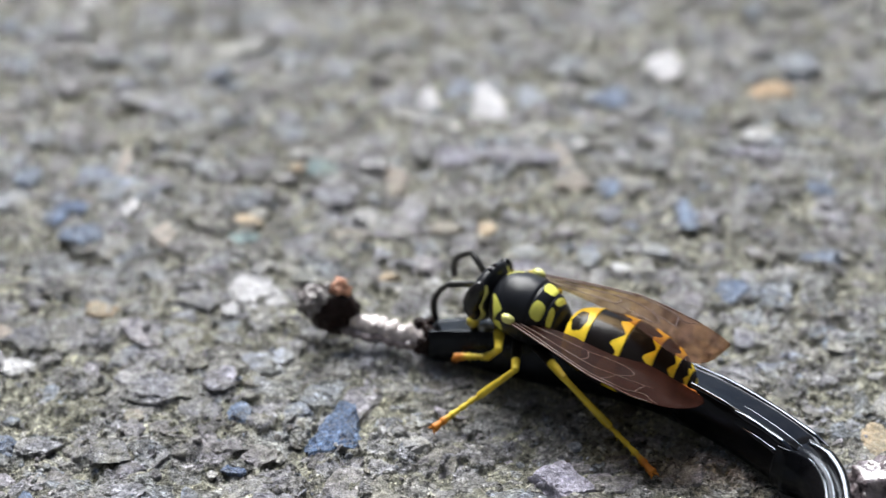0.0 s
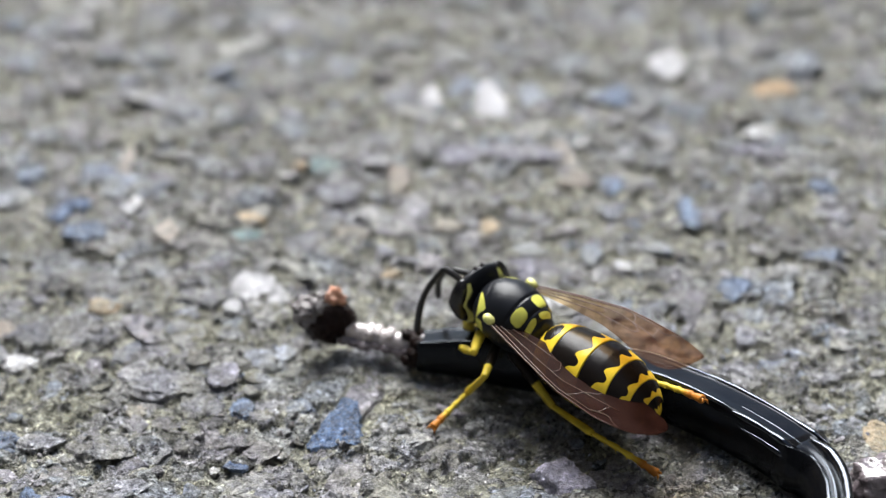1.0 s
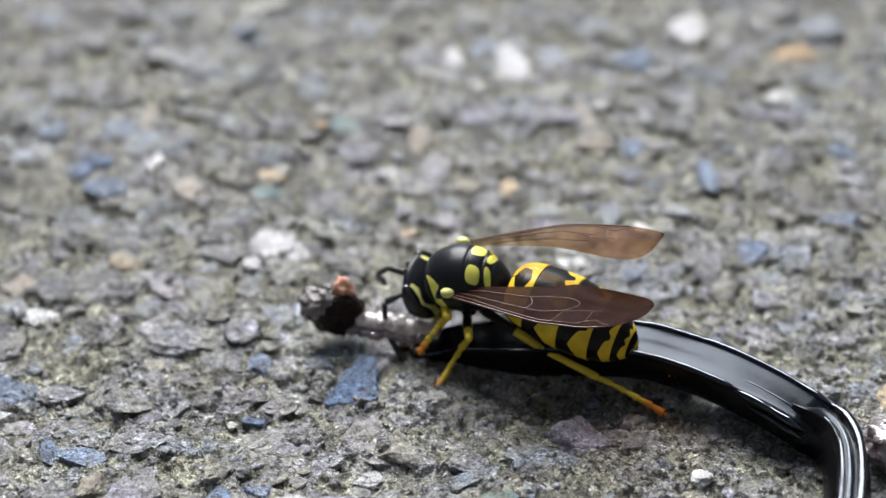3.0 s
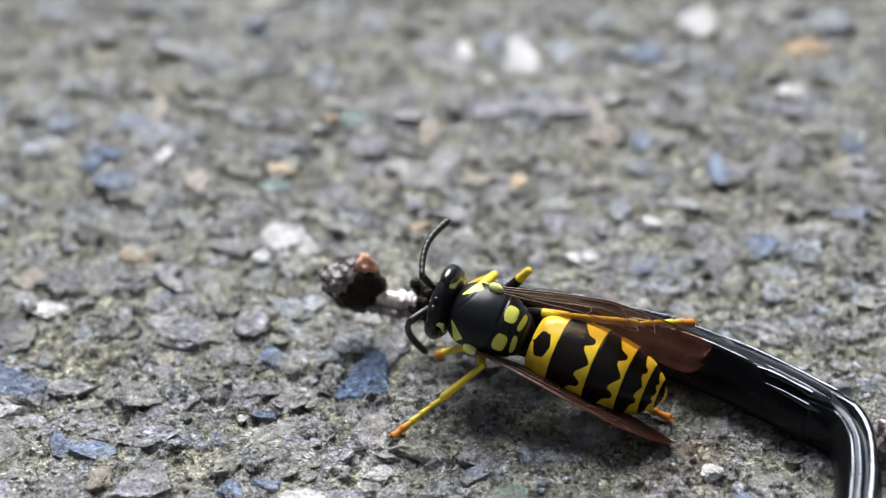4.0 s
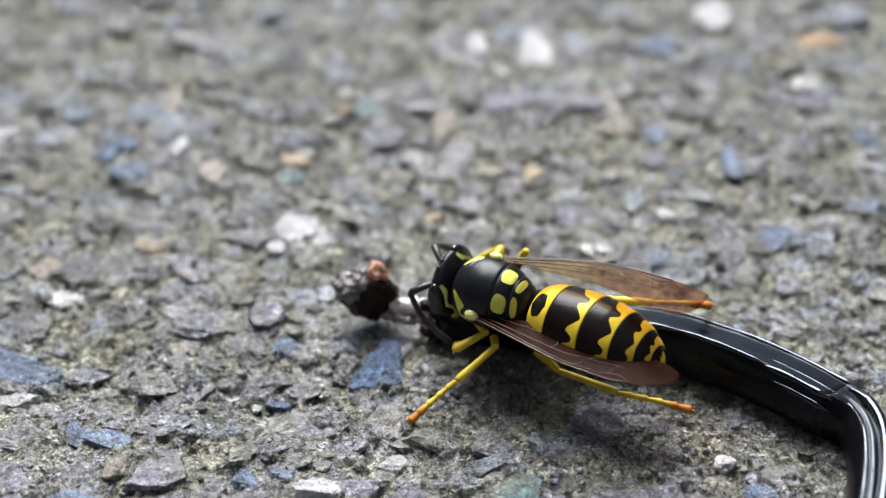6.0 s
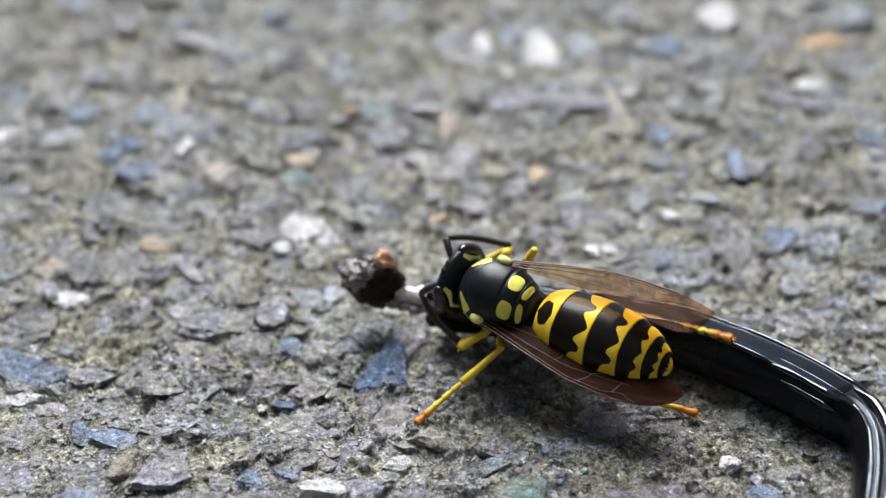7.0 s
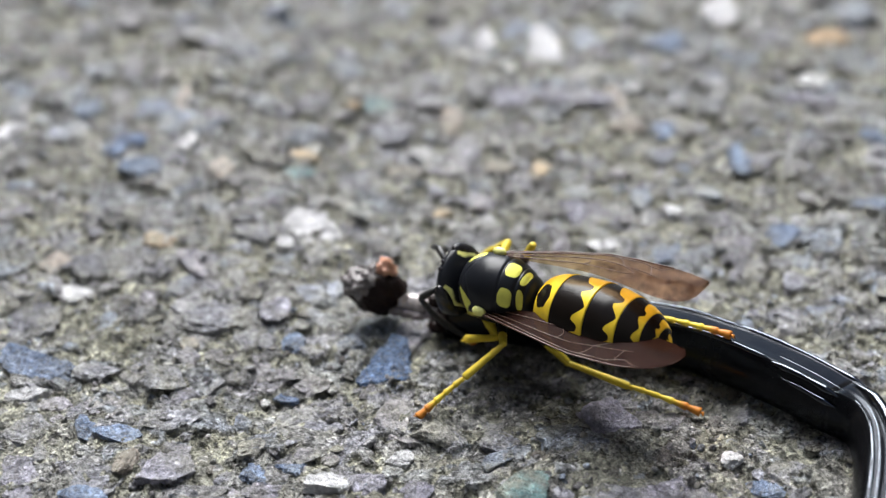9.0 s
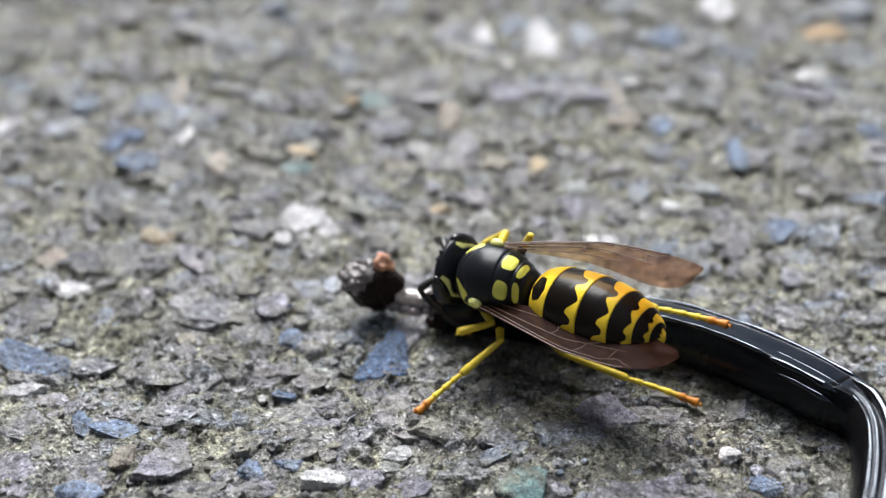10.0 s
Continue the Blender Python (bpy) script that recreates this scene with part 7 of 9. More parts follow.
    walk(wasp_parts["tibiaL1"], [
        (0.00, mpose(2.10, -0.00, 0.00, 0.0, 43.4, -150.1)),
        (0.15, mpose(2.10, -0.00, -0.00, 12.8, 41.8, -131.4)),
        (0.30, mpose(2.10, -0.00, -0.00, 23.7, 37.3, -114.3)),
        (0.40, mpose(2.10, -0.00, -0.00, 10.0, 33.6, -134.2)),
        (0.50, mpose(2.10, -0.00, 0.00, -0.9, 26.4, -151.5)),
        (0.60, mpose(2.10, 0.00, -0.00, 4.2, 30.4, -140.1)),
        (0.90, mpose(2.10, 0.00, -0.00, 13.0, 35.7, -122.5)),
        (1.00, mpose(2.10, -0.00, -0.00, -6.2, 31.4, -154.0)),
        (1.20, mpose(2.10, 0.00, -0.00, -7.4, 28.3, -156.4)),
        (1.50, mpose(2.10, 0.00, -0.00, -5.7, 36.7, -152.6)),
        (1.80, mpose(2.10, -0.00, -0.00, -8.0, 24.1, -156.2)),
        (1.90, mpose(2.10, -0.00, -0.00, -0.8, 29.0, -137.9)),
        (2.00, mpose(2.10, -0.00, 0.00, 8.1, 31.6, -118.3)),
        (2.10, mpose(2.10, -0.00, 0.00, -1.4, 44.2, -136.1)),
        (2.25, mpose(2.10, -0.00, 0.00, -11.4, 30.8, -148.4)),
        (2.40, mpose(2.10, -0.00, 0.00, -17.3, 16.2, -156.9)),
        (2.50, mpose(2.10, 0.00, 0.00, -16.4, 14.5, -153.6)),
        (2.60, mpose(2.10, 0.00, -0.00, -16.7, 17.6, -154.7)),
        (2.70, mpose(2.10, -0.00, -0.00, -17.0, 20.7, -155.8)),
        (3.25, mpose(2.10, -0.00, -0.00, -21.6, 18.4, -171.4)),
        (3.80, mpose(2.10, 0.00, 0.00, -25.3, 15.1, 173.4)),
        (4.00, mpose(2.10, 0.00, -0.00, -16.9, 27.7, -162.1)),
        (4.10, mpose(2.10, 0.00, -0.00, -0.9, 29.8, -130.5)),
        (4.20, mpose(2.10, 0.00, -0.00, 13.7, 24.3, -99.9)),
        (4.30, mpose(2.10, 0.00, 0.00, -0.9, 29.0, -130.1)),
        (4.40, mpose(2.10, 0.00, 0.00, -16.4, 26.4, -161.0)),
        (4.50, mpose(2.10, 0.00, -0.00, 13.7, 24.3, -99.9)),
        (4.65, mpose(2.10, 0.00, -0.00, 13.7, 24.3, -99.9)),
        (4.72, mpose(2.10, 0.00, 0.00, -0.9, 29.0, -130.1)),
        (4.80, mpose(2.10, 0.00, 0.00, -16.4, 26.4, -161.0)),
        (4.87, mpose(2.10, -0.00, 0.00, -4.7, 27.2, -138.5)),
        (4.93, mpose(2.10, -0.00, 0.00, 6.5, 24.1, -116.5)),
        (5.00, mpose(2.10, -0.00, 0.00, 15.2, 17.5, -96.3)),
        (5.15, mpose(2.10, -0.00, 0.00, 15.2, 17.5, -96.3)),
        (5.22, mpose(2.10, -0.00, 0.00, 11.5, 28.9, -111.5)),
        (5.30, mpose(2.10, 0.00, -0.00, 3.6, 38.8, -129.7)),
        (5.40, mpose(2.10, -0.00, 0.00, 17.6, 25.0, -110.3)),
        (5.50, mpose(2.10, -0.00, 0.00, 25.3, 8.4, -96.2)),
        (5.70, mpose(2.10, -0.00, 0.00, 26.1, 13.5, -91.7)),
        (6.80, mpose(2.10, -0.00, 0.00, 25.1, 16.4, -95.8)),
        (7.00, mpose(2.10, 0.00, -0.00, 24.4, 23.8, -98.5)),
        (7.10, mpose(2.10, -0.00, -0.00, 29.1, 3.9, -87.9)),
        (7.30, mpose(2.10, -0.00, -0.00, 31.2, -11.8, -84.3)),
        (7.50, mpose(2.10, -0.00, -0.00, 32.4, -27.6, -80.9)),
        (8.50, mpose(2.10, 0.00, -0.00, 38.3, -24.2, -95.5)),
        (9.50, mpose(2.10, 0.00, 0.00, 39.0, -14.6, -96.5)),
        (10.00, mpose(2.10, -0.00, -0.00, 39.1, -3.6, -94.3)),
    ])
    walk(wasp_parts["tarsusL1"], [
        (0.00, mpose(1.09, -0.58, -1.10, 8.0, 16.6, -114.4)),
        (0.15, mpose(1.31, -0.90, -1.07, -1.6, 21.1, -148.3)),
        (0.30, mpose(1.58, -1.16, -0.97, -12.3, 19.6, 177.3)),
        (0.40, mpose(1.17, -0.96, -0.88, -8.6, 17.2, -173.2)),
        (0.50, mpose(0.84, -0.68, -0.71, -5.5, 14.3, -163.9)),
        (0.60, mpose(1.04, -0.89, -0.81, -5.6, 13.2, -164.2)),
        (0.90, mpose(1.40, -1.10, -0.93, -11.5, 24.1, 167.8)),
        (1.00, mpose(0.87, -0.60, -0.83, 5.5, 32.5, -153.4)),
        (1.20, mpose(0.81, -0.56, -0.76, 5.6, 31.1, -153.2)),
        (1.50, mpose(0.96, -0.59, -0.96, 1.2, 20.5, -161.8)),
        (1.80, mpose(0.76, -0.59, -0.65, 2.9, 19.4, -156.8)),
        (1.90, mpose(1.06, -0.94, -0.78, -4.5, 23.7, 178.2)),
        (2.00, mpose(1.45, -1.20, -0.84, -13.2, 24.6, 152.3)),
        (2.10, mpose(1.27, -0.80, -1.11, -11.4, 9.0, 157.6)),
        (2.25, mpose(0.93, -0.72, -0.82, -7.0, 11.9, -179.9)),
        (2.40, mpose(0.69, -0.60, -0.45, -1.7, 12.9, -157.1)),
        (2.50, mpose(0.71, -0.69, -0.40, -0.7, 14.6, -152.3)),
        (2.60, mpose(0.72, -0.65, -0.48, 3.7, 25.4, -120.2)),
        (2.70, mpose(0.73, -0.61, -0.56, 14.6, 32.2, -84.4)),
        (3.25, mpose(0.60, -0.23, -0.51, 15.8, 31.1, -82.1)),
        (3.80, mpose(0.57, 0.18, -0.42, 17.0, 30.0, -79.9)),
        (4.00, mpose(0.75, -0.44, -0.74, -19.3, 31.3, -147.5)),
        (4.10, mpose(1.20, -1.06, -0.80, -28.6, 29.5, -172.9)),
        (4.20, mpose(1.85, -1.44, -0.66, -35.9, 24.5, 163.0)),
        (4.30, mpose(1.20, -1.07, -0.78, -29.7, 26.0, -176.1)),
        (4.40, mpose(0.75, -0.47, -0.71, -23.1, 25.5, -155.0)),
        (4.50, mpose(1.85, -1.44, -0.66, -35.9, 24.5, 163.0)),
        (4.65, mpose(1.85, -1.44, -0.66, -35.9, 24.5, 163.0)),
        (4.72, mpose(1.20, -1.07, -0.78, -29.7, 26.0, -176.1)),
        (4.80, mpose(0.75, -0.47, -0.71, -23.1, 25.5, -155.0)),
        (4.87, mpose(1.03, -0.94, -0.73, -27.4, 28.5, -169.9)),
        (4.93, mpose(1.45, -1.31, -0.65, -32.4, 30.5, 174.5)),
        (5.00, mpose(1.93, -1.52, -0.48, -38.0, 31.2, 158.7)),
        (5.15, mpose(1.93, -1.52, -0.48, -38.0, 31.2, 158.7)),
        (5.22, mpose(1.59, -1.30, -0.77, -29.8, 27.7, 172.5)),
        (5.30, mpose(1.30, -0.96, -1.00, -23.0, 22.6, -174.9)),
        (5.40, mpose(1.60, -1.36, -0.68, -27.6, 29.8, 170.8)),
        (5.50, mpose(1.93, -1.57, -0.23, -34.4, 35.6, 154.8)),
        (5.70, mpose(2.05, -1.56, -0.37, -33.1, 33.2, 157.2)),
        (6.80, mpose(1.95, -1.53, -0.45, -30.9, 30.6, 161.2)),
        (7.00, mpose(1.88, -1.45, -0.65, -31.9, 27.0, 159.4)),
        (7.10, mpose(2.16, -1.60, -0.11, -31.8, 38.0, 160.5)),
        (7.30, mpose(2.26, -1.56, 0.33, -31.7, 48.6, 161.9)),
        (7.50, mpose(2.32, -1.40, 0.74, -31.2, 59.1, 163.8)),
        (8.50, mpose(1.96, -1.45, 0.66, -45.2, 58.1, 147.1)),
        (9.50, mpose(1.93, -1.54, 0.40, -45.8, 49.1, 146.7)),
        (10.00, mpose(1.98, -1.59, 0.10, -44.3, 41.0, 149.2)),
    ])
    walk(wasp_parts["femurR1"], [
        (0.00, mpose(1.20, -0.75, -1.30, -0.0, 0.3, -89.7)),
        (0.30, mpose(1.20, -0.75, -1.30, 0.0, 3.4, -87.0)),
        (0.50, mpose(1.20, -0.75, -1.30, 0.0, 4.7, -87.2)),
        (0.60, mpose(1.20, -0.75, -1.30, -0.1, 2.7, -88.1)),
        (0.90, mpose(1.20, -0.75, -1.30, -0.1, -0.9, -88.8)),
        (1.00, mpose(1.20, -0.75, -1.30, -0.1, 2.5, -86.6)),
        (1.20, mpose(1.20, -0.75, -1.30, -0.3, 1.6, -90.2)),
        (1.50, mpose(1.20, -0.75, -1.30, -0.3, -1.0, -90.2)),
        (1.80, mpose(1.20, -0.75, -1.30, -0.4, 3.1, -85.5)),
        (2.00, mpose(1.20, -0.75, -1.30, -0.9, -5.0, -94.9)),
        (2.10, mpose(1.20, -0.75, -1.30, -0.4, -6.4, -100.3)),
        (2.40, mpose(1.20, -0.75, -1.30, 1.6, -4.7, -118.4)),
        (2.50, mpose(1.20, -0.75, -1.30, 1.7, -3.3, -119.9)),
        (2.70, mpose(1.20, -0.75, -1.30, 1.6, -5.8, -118.3)),
        (3.80, mpose(1.20, -0.75, -1.30, -1.6, 18.8, -89.2)),
        (4.00, mpose(1.20, -0.75, -1.30, -9.6, 47.0, -110.8)),
        (4.20, mpose(1.20, -0.75, -1.30, 0.6, 26.1, -97.0)),
        (4.40, mpose(1.20, -0.75, -1.30, -4.1, 47.1, -103.4)),
        (4.50, mpose(1.20, -0.75, -1.30, 0.6, 26.1, -97.0)),
        (4.65, mpose(1.20, -0.75, -1.30, 0.6, 26.1, -97.0)),
        (4.80, mpose(1.20, -0.75, -1.30, -4.1, 47.1, -103.4)),
        (5.00, mpose(1.20, -0.75, -1.30, -2.3, 30.7, -103.6)),
        (5.15, mpose(1.20, -0.75, -1.30, -2.3, 30.7, -103.6)),
        (5.30, mpose(1.20, -0.75, -1.30, -11.1, 56.0, -118.8)),
        (5.50, mpose(1.20, -0.75, -1.30, 7.4, 28.2, -97.7)),
        (5.70, mpose(1.20, -0.75, -1.30, 10.8, 16.2, -90.7)),
        (6.80, mpose(1.20, -0.75, -1.30, 11.9, 29.6, -88.0)),
        (7.00, mpose(1.20, -0.75, -1.30, 12.7, 29.4, -86.4)),
        (7.10, mpose(1.20, -0.75, -1.30, 12.8, 24.8, -86.3)),
        (7.50, mpose(1.20, -0.75, -1.30, 12.2, 17.0, -88.1)),
        (8.50, mpose(1.20, -0.75, -1.30, 11.0, 17.1, -92.0)),
        (9.50, mpose(1.20, -0.75, -1.30, 11.7, 15.7, -89.5)),
        (10.00, mpose(1.20, -0.75, -1.30, 12.1, 18.6, -88.3)),
    ])
    walk(wasp_parts["tibiaR1"], [
        (0.00, mpose(2.10, 0.00, 0.00, 0.0, 42.2, 109.7)),
        (0.30, mpose(2.10, 0.00, 0.00, -2.3, 40.1, 106.2)),
        (0.50, mpose(2.10, 0.00, -0.00, -3.3, 33.8, 104.7)),
        (0.60, mpose(2.10, 0.00, 0.00, -2.2, 36.1, 106.7)),
        (0.90, mpose(2.10, 0.00, 0.00, 0.2, 43.9, 110.8)),
        (1.00, mpose(2.10, -0.00, -0.00, -3.8, 41.1, 105.0)),
        (1.20, mpose(2.10, -0.00, 0.00, -3.8, 35.0, 105.0)),
        (1.50, mpose(2.10, 0.00, 0.00, -1.2, 41.6, 109.5)),
        (1.80, mpose(2.10, -0.00, -0.00, -0.7, 45.0, 110.3)),
        (2.00, mpose(2.10, 0.00, 0.00, 2.8, 40.8, 115.2)),
        (2.10, mpose(2.10, 0.00, 0.00, 1.9, 33.3, 113.8)),
        (2.40, mpose(2.10, -0.00, 0.00, 3.7, 14.9, 116.8)),
        (2.50, mpose(2.10, -0.00, -0.00, 3.5, 9.0, 116.1)),
        (2.70, mpose(2.10, 0.00, -0.00, 3.7, 15.8, 117.1)),
        (3.80, mpose(2.10, 0.00, -0.00, 1.3, 38.0, 108.0)),
        (4.00, mpose(2.10, 0.00, 0.00, 0.6, 63.3, 106.9)),
        (4.20, mpose(2.10, -0.00, -0.00, 3.0, 49.8, 109.6)),
        (4.40, mpose(2.10, -0.00, 0.00, -2.9, 60.7, 102.9)),
        (4.50, mpose(2.10, -0.00, -0.00, 3.0, 49.8, 109.6)),
        (4.65, mpose(2.10, -0.00, -0.00, 3.0, 49.8, 109.6)),
        (4.80, mpose(2.10, -0.00, 0.00, -2.9, 60.7, 102.9)),
        (5.00, mpose(2.10, -0.00, -0.00, 4.1, 50.7, 111.1)),
        (5.15, mpose(2.10, -0.00, -0.00, 4.1, 50.7, 111.1)),
        (5.30, mpose(2.10, 0.00, 0.00, -0.9, 68.5, 104.7)),
        (5.50, mpose(2.10, -0.00, -0.00, 7.4, 54.3, 113.3)),
        (5.70, mpose(2.10, -0.00, 0.00, 6.8, 53.6, 112.6)),
        (6.80, mpose(2.10, 0.00, 0.00, 4.0, 56.5, 109.2)),
        (7.00, mpose(2.10, 0.00, 0.00, 4.1, 58.7, 109.3)),
        (7.10, mpose(2.10, -0.00, -0.00, 4.4, 55.3, 109.6)),
        (7.50, mpose(2.10, 0.00, -0.00, 6.1, 53.0, 111.7)),
        (8.50, mpose(2.10, 0.00, 0.00, 7.0, 51.1, 112.8)),
        (9.50, mpose(2.10, -0.00, 0.00, 6.1, 49.1, 111.6)),
        (10.00, mpose(2.10, -0.00, -0.00, 5.7, 50.1, 111.0)),
    ])
    walk(wasp_parts["tarsusR1"], [
        (0.00, mpose(1.70, 1.12, -1.08, 6.2, 42.2, 109.7)),
        (0.30, mpose(1.76, 1.18, -1.03, 4.0, 39.4, 106.4)),
        (0.50, mpose(1.76, 1.29, -0.89, 2.8, 32.1, 104.4)),
        (0.60, mpose(1.73, 1.24, -0.94, 4.0, 36.6, 106.7)),
        (0.90, mpose(1.69, 1.08, -1.11, 6.9, 46.2, 111.4)),
        (1.00, mpose(1.79, 1.16, -1.05, 1.9, 40.4, 104.4)),
        (1.20, mpose(1.76, 1.27, -0.92, 1.6, 33.4, 104.1)),
        (1.50, mpose(1.70, 1.13, -1.06, 5.3, 43.3, 110.6)),
        (1.80, mpose(1.71, 1.06, -1.13, 6.3, 45.6, 112.1)),
        (2.00, mpose(1.58, 1.09, -1.05, 6.7, 40.7, 112.5)),
        (2.10, mpose(1.56, 1.22, -0.88, 6.6, 31.4, 112.3)),
        (2.40, mpose(1.40, 1.38, -0.41, 8.2, 8.4, 114.2)),
        (2.50, mpose(1.40, 1.42, -0.25, 8.4, 7.2, 115.8)),
        (2.70, mpose(1.40, 1.37, -0.44, 8.8, 17.4, 117.5)),
        (3.80, mpose(1.71, 1.20, -0.99, 5.7, 40.4, 106.2)),
        (4.00, mpose(1.89, 0.69, -1.43, 7.6, 66.2, 108.0)),
        (4.20, mpose(1.75, 0.97, -1.22, 10.4, 46.4, 111.2)),
        (4.40, mpose(1.93, 0.76, -1.40, 5.1, 59.3, 105.2)),
        (4.50, mpose(1.75, 0.97, -1.22, 10.4, 46.4, 111.2)),
        (4.65, mpose(1.75, 0.97, -1.22, 10.4, 46.4, 111.2)),
        (4.80, mpose(1.93, 0.76, -1.40, 5.1, 59.3, 105.2)),
        (5.00, mpose(1.74, 0.95, -1.24, 13.2, 49.8, 114.9)),
        (5.15, mpose(1.74, 0.95, -1.24, 13.2, 49.8, 114.9)),
        (5.30, mpose(1.95, 0.57, -1.49, 8.0, 70.3, 107.6)),
        (5.50, mpose(1.73, 0.86, -1.30, 12.5, 50.1, 111.6)),
        (5.70, mpose(1.73, 0.88, -1.29, 14.0, 51.3, 113.7)),
        (6.80, mpose(1.81, 0.83, -1.33, 9.2, 57.4, 107.4)),
        (7.00, mpose(1.83, 0.79, -1.37, 8.1, 58.8, 106.1)),
        (7.10, mpose(1.79, 0.86, -1.31, 8.8, 54.4, 107.0)),
        (7.50, mpose(1.74, 0.90, -1.28, 12.3, 51.8, 111.2)),
        (8.50, mpose(1.71, 0.93, -1.25, 14.6, 50.2, 114.1)),
        (9.50, mpose(1.71, 0.97, -1.21, 12.4, 48.0, 111.3)),
        (10.00, mpose(1.73, 0.96, -1.23, 11.5, 50.0, 110.1)),
    ])
    walk(wasp_parts["femurR2"], [
        (0.00, mpose(0.10, -0.90, -1.50, 0.0, -64.7, -165.9)),
        (0.30, mpose(0.10, -0.90, -1.50, -3.7, -62.3, -161.8)),
        (0.50, mpose(0.10, -0.90, -1.50, -5.5, -59.0, -159.8)),
        (0.60, mpose(0.10, -0.90, -1.50, -7.4, -59.2, -157.6)),
        (0.90, mpose(0.10, -0.90, -1.50, 0.5, -63.5, -166.7)),
        (1.00, mpose(0.10, -0.90, -1.50, 9.3, -59.5, -176.5)),
        (1.20, mpose(0.10, -0.90, -1.50, 18.2, -54.9, 173.1)),
        (1.50, mpose(0.10, -0.90, -1.50, 11.0, -58.7, -178.2)),
        (1.80, mpose(0.10, -0.90, -1.50, -14.0, -57.2, -149.0)),
        (2.00, mpose(0.10, -0.90, -1.50, 10.0, -64.3, -177.2)),
        (2.10, mpose(0.10, -0.90, -1.50, 21.1, -63.4, 170.4)),
        (2.40, mpose(0.10, -0.90, -1.50, 49.3, -50.2, 137.2)),
        (2.50, mpose(0.10, -0.90, -1.50, 50.4, -46.2, 135.9)),
        (2.70, mpose(0.10, -0.90, -1.50, 37.1, -54.5, 152.7)),
        (3.80, mpose(0.10, -0.90, -1.50, -37.1, -46.2, -121.8)),
        (4.00, mpose(0.10, -0.90, -1.50, -43.7, -33.3, -112.5)),
        (4.20, mpose(0.10, -0.90, -1.50, -39.5, -43.6, -120.1)),
        (4.40, mpose(0.10, -0.90, -1.50, -43.5, -32.6, -113.0)),
        (4.50, mpose(0.10, -0.90, -1.50, -39.5, -43.6, -120.1)),
        (4.65, mpose(0.10, -0.90, -1.50, -39.5, -43.6, -120.1)),
        (4.80, mpose(0.10, -0.90, -1.50, -43.5, -32.6, -113.0)),
        (5.00, mpose(0.10, -0.90, -1.50, -37.9, -41.2, -122.6)),
        (5.15, mpose(0.10, -0.90, -1.50, -37.9, -41.2, -122.6)),
        (5.30, mpose(0.10, -0.90, -1.50, -42.0, -25.0, -117.2)),
        (5.50, mpose(0.10, -0.90, -1.50, -40.3, -41.4, -122.5)),
        (5.70, mpose(0.10, -0.90, -1.50, -42.1, -48.8, -120.2)),
        (6.80, mpose(0.10, -0.90, -1.50, -46.7, -42.5, -113.9)),
        (7.00, mpose(0.10, -0.90, -1.50, -48.5, -43.6, -111.2)),
        (7.10, mpose(0.10, -0.90, -1.50, -45.8, -43.9, -115.2)),
        (7.50, mpose(0.10, -0.90, -1.50, -42.9, -47.3, -119.1)),
        (8.50, mpose(0.10, -0.90, -1.50, -40.2, -46.3, -122.8)),
        (9.50, mpose(0.10, -0.90, -1.50, -39.8, -45.1, -123.5)),
        (10.00, mpose(0.10, -0.90, -1.50, -41.3, -44.2, -121.2)),
    ])
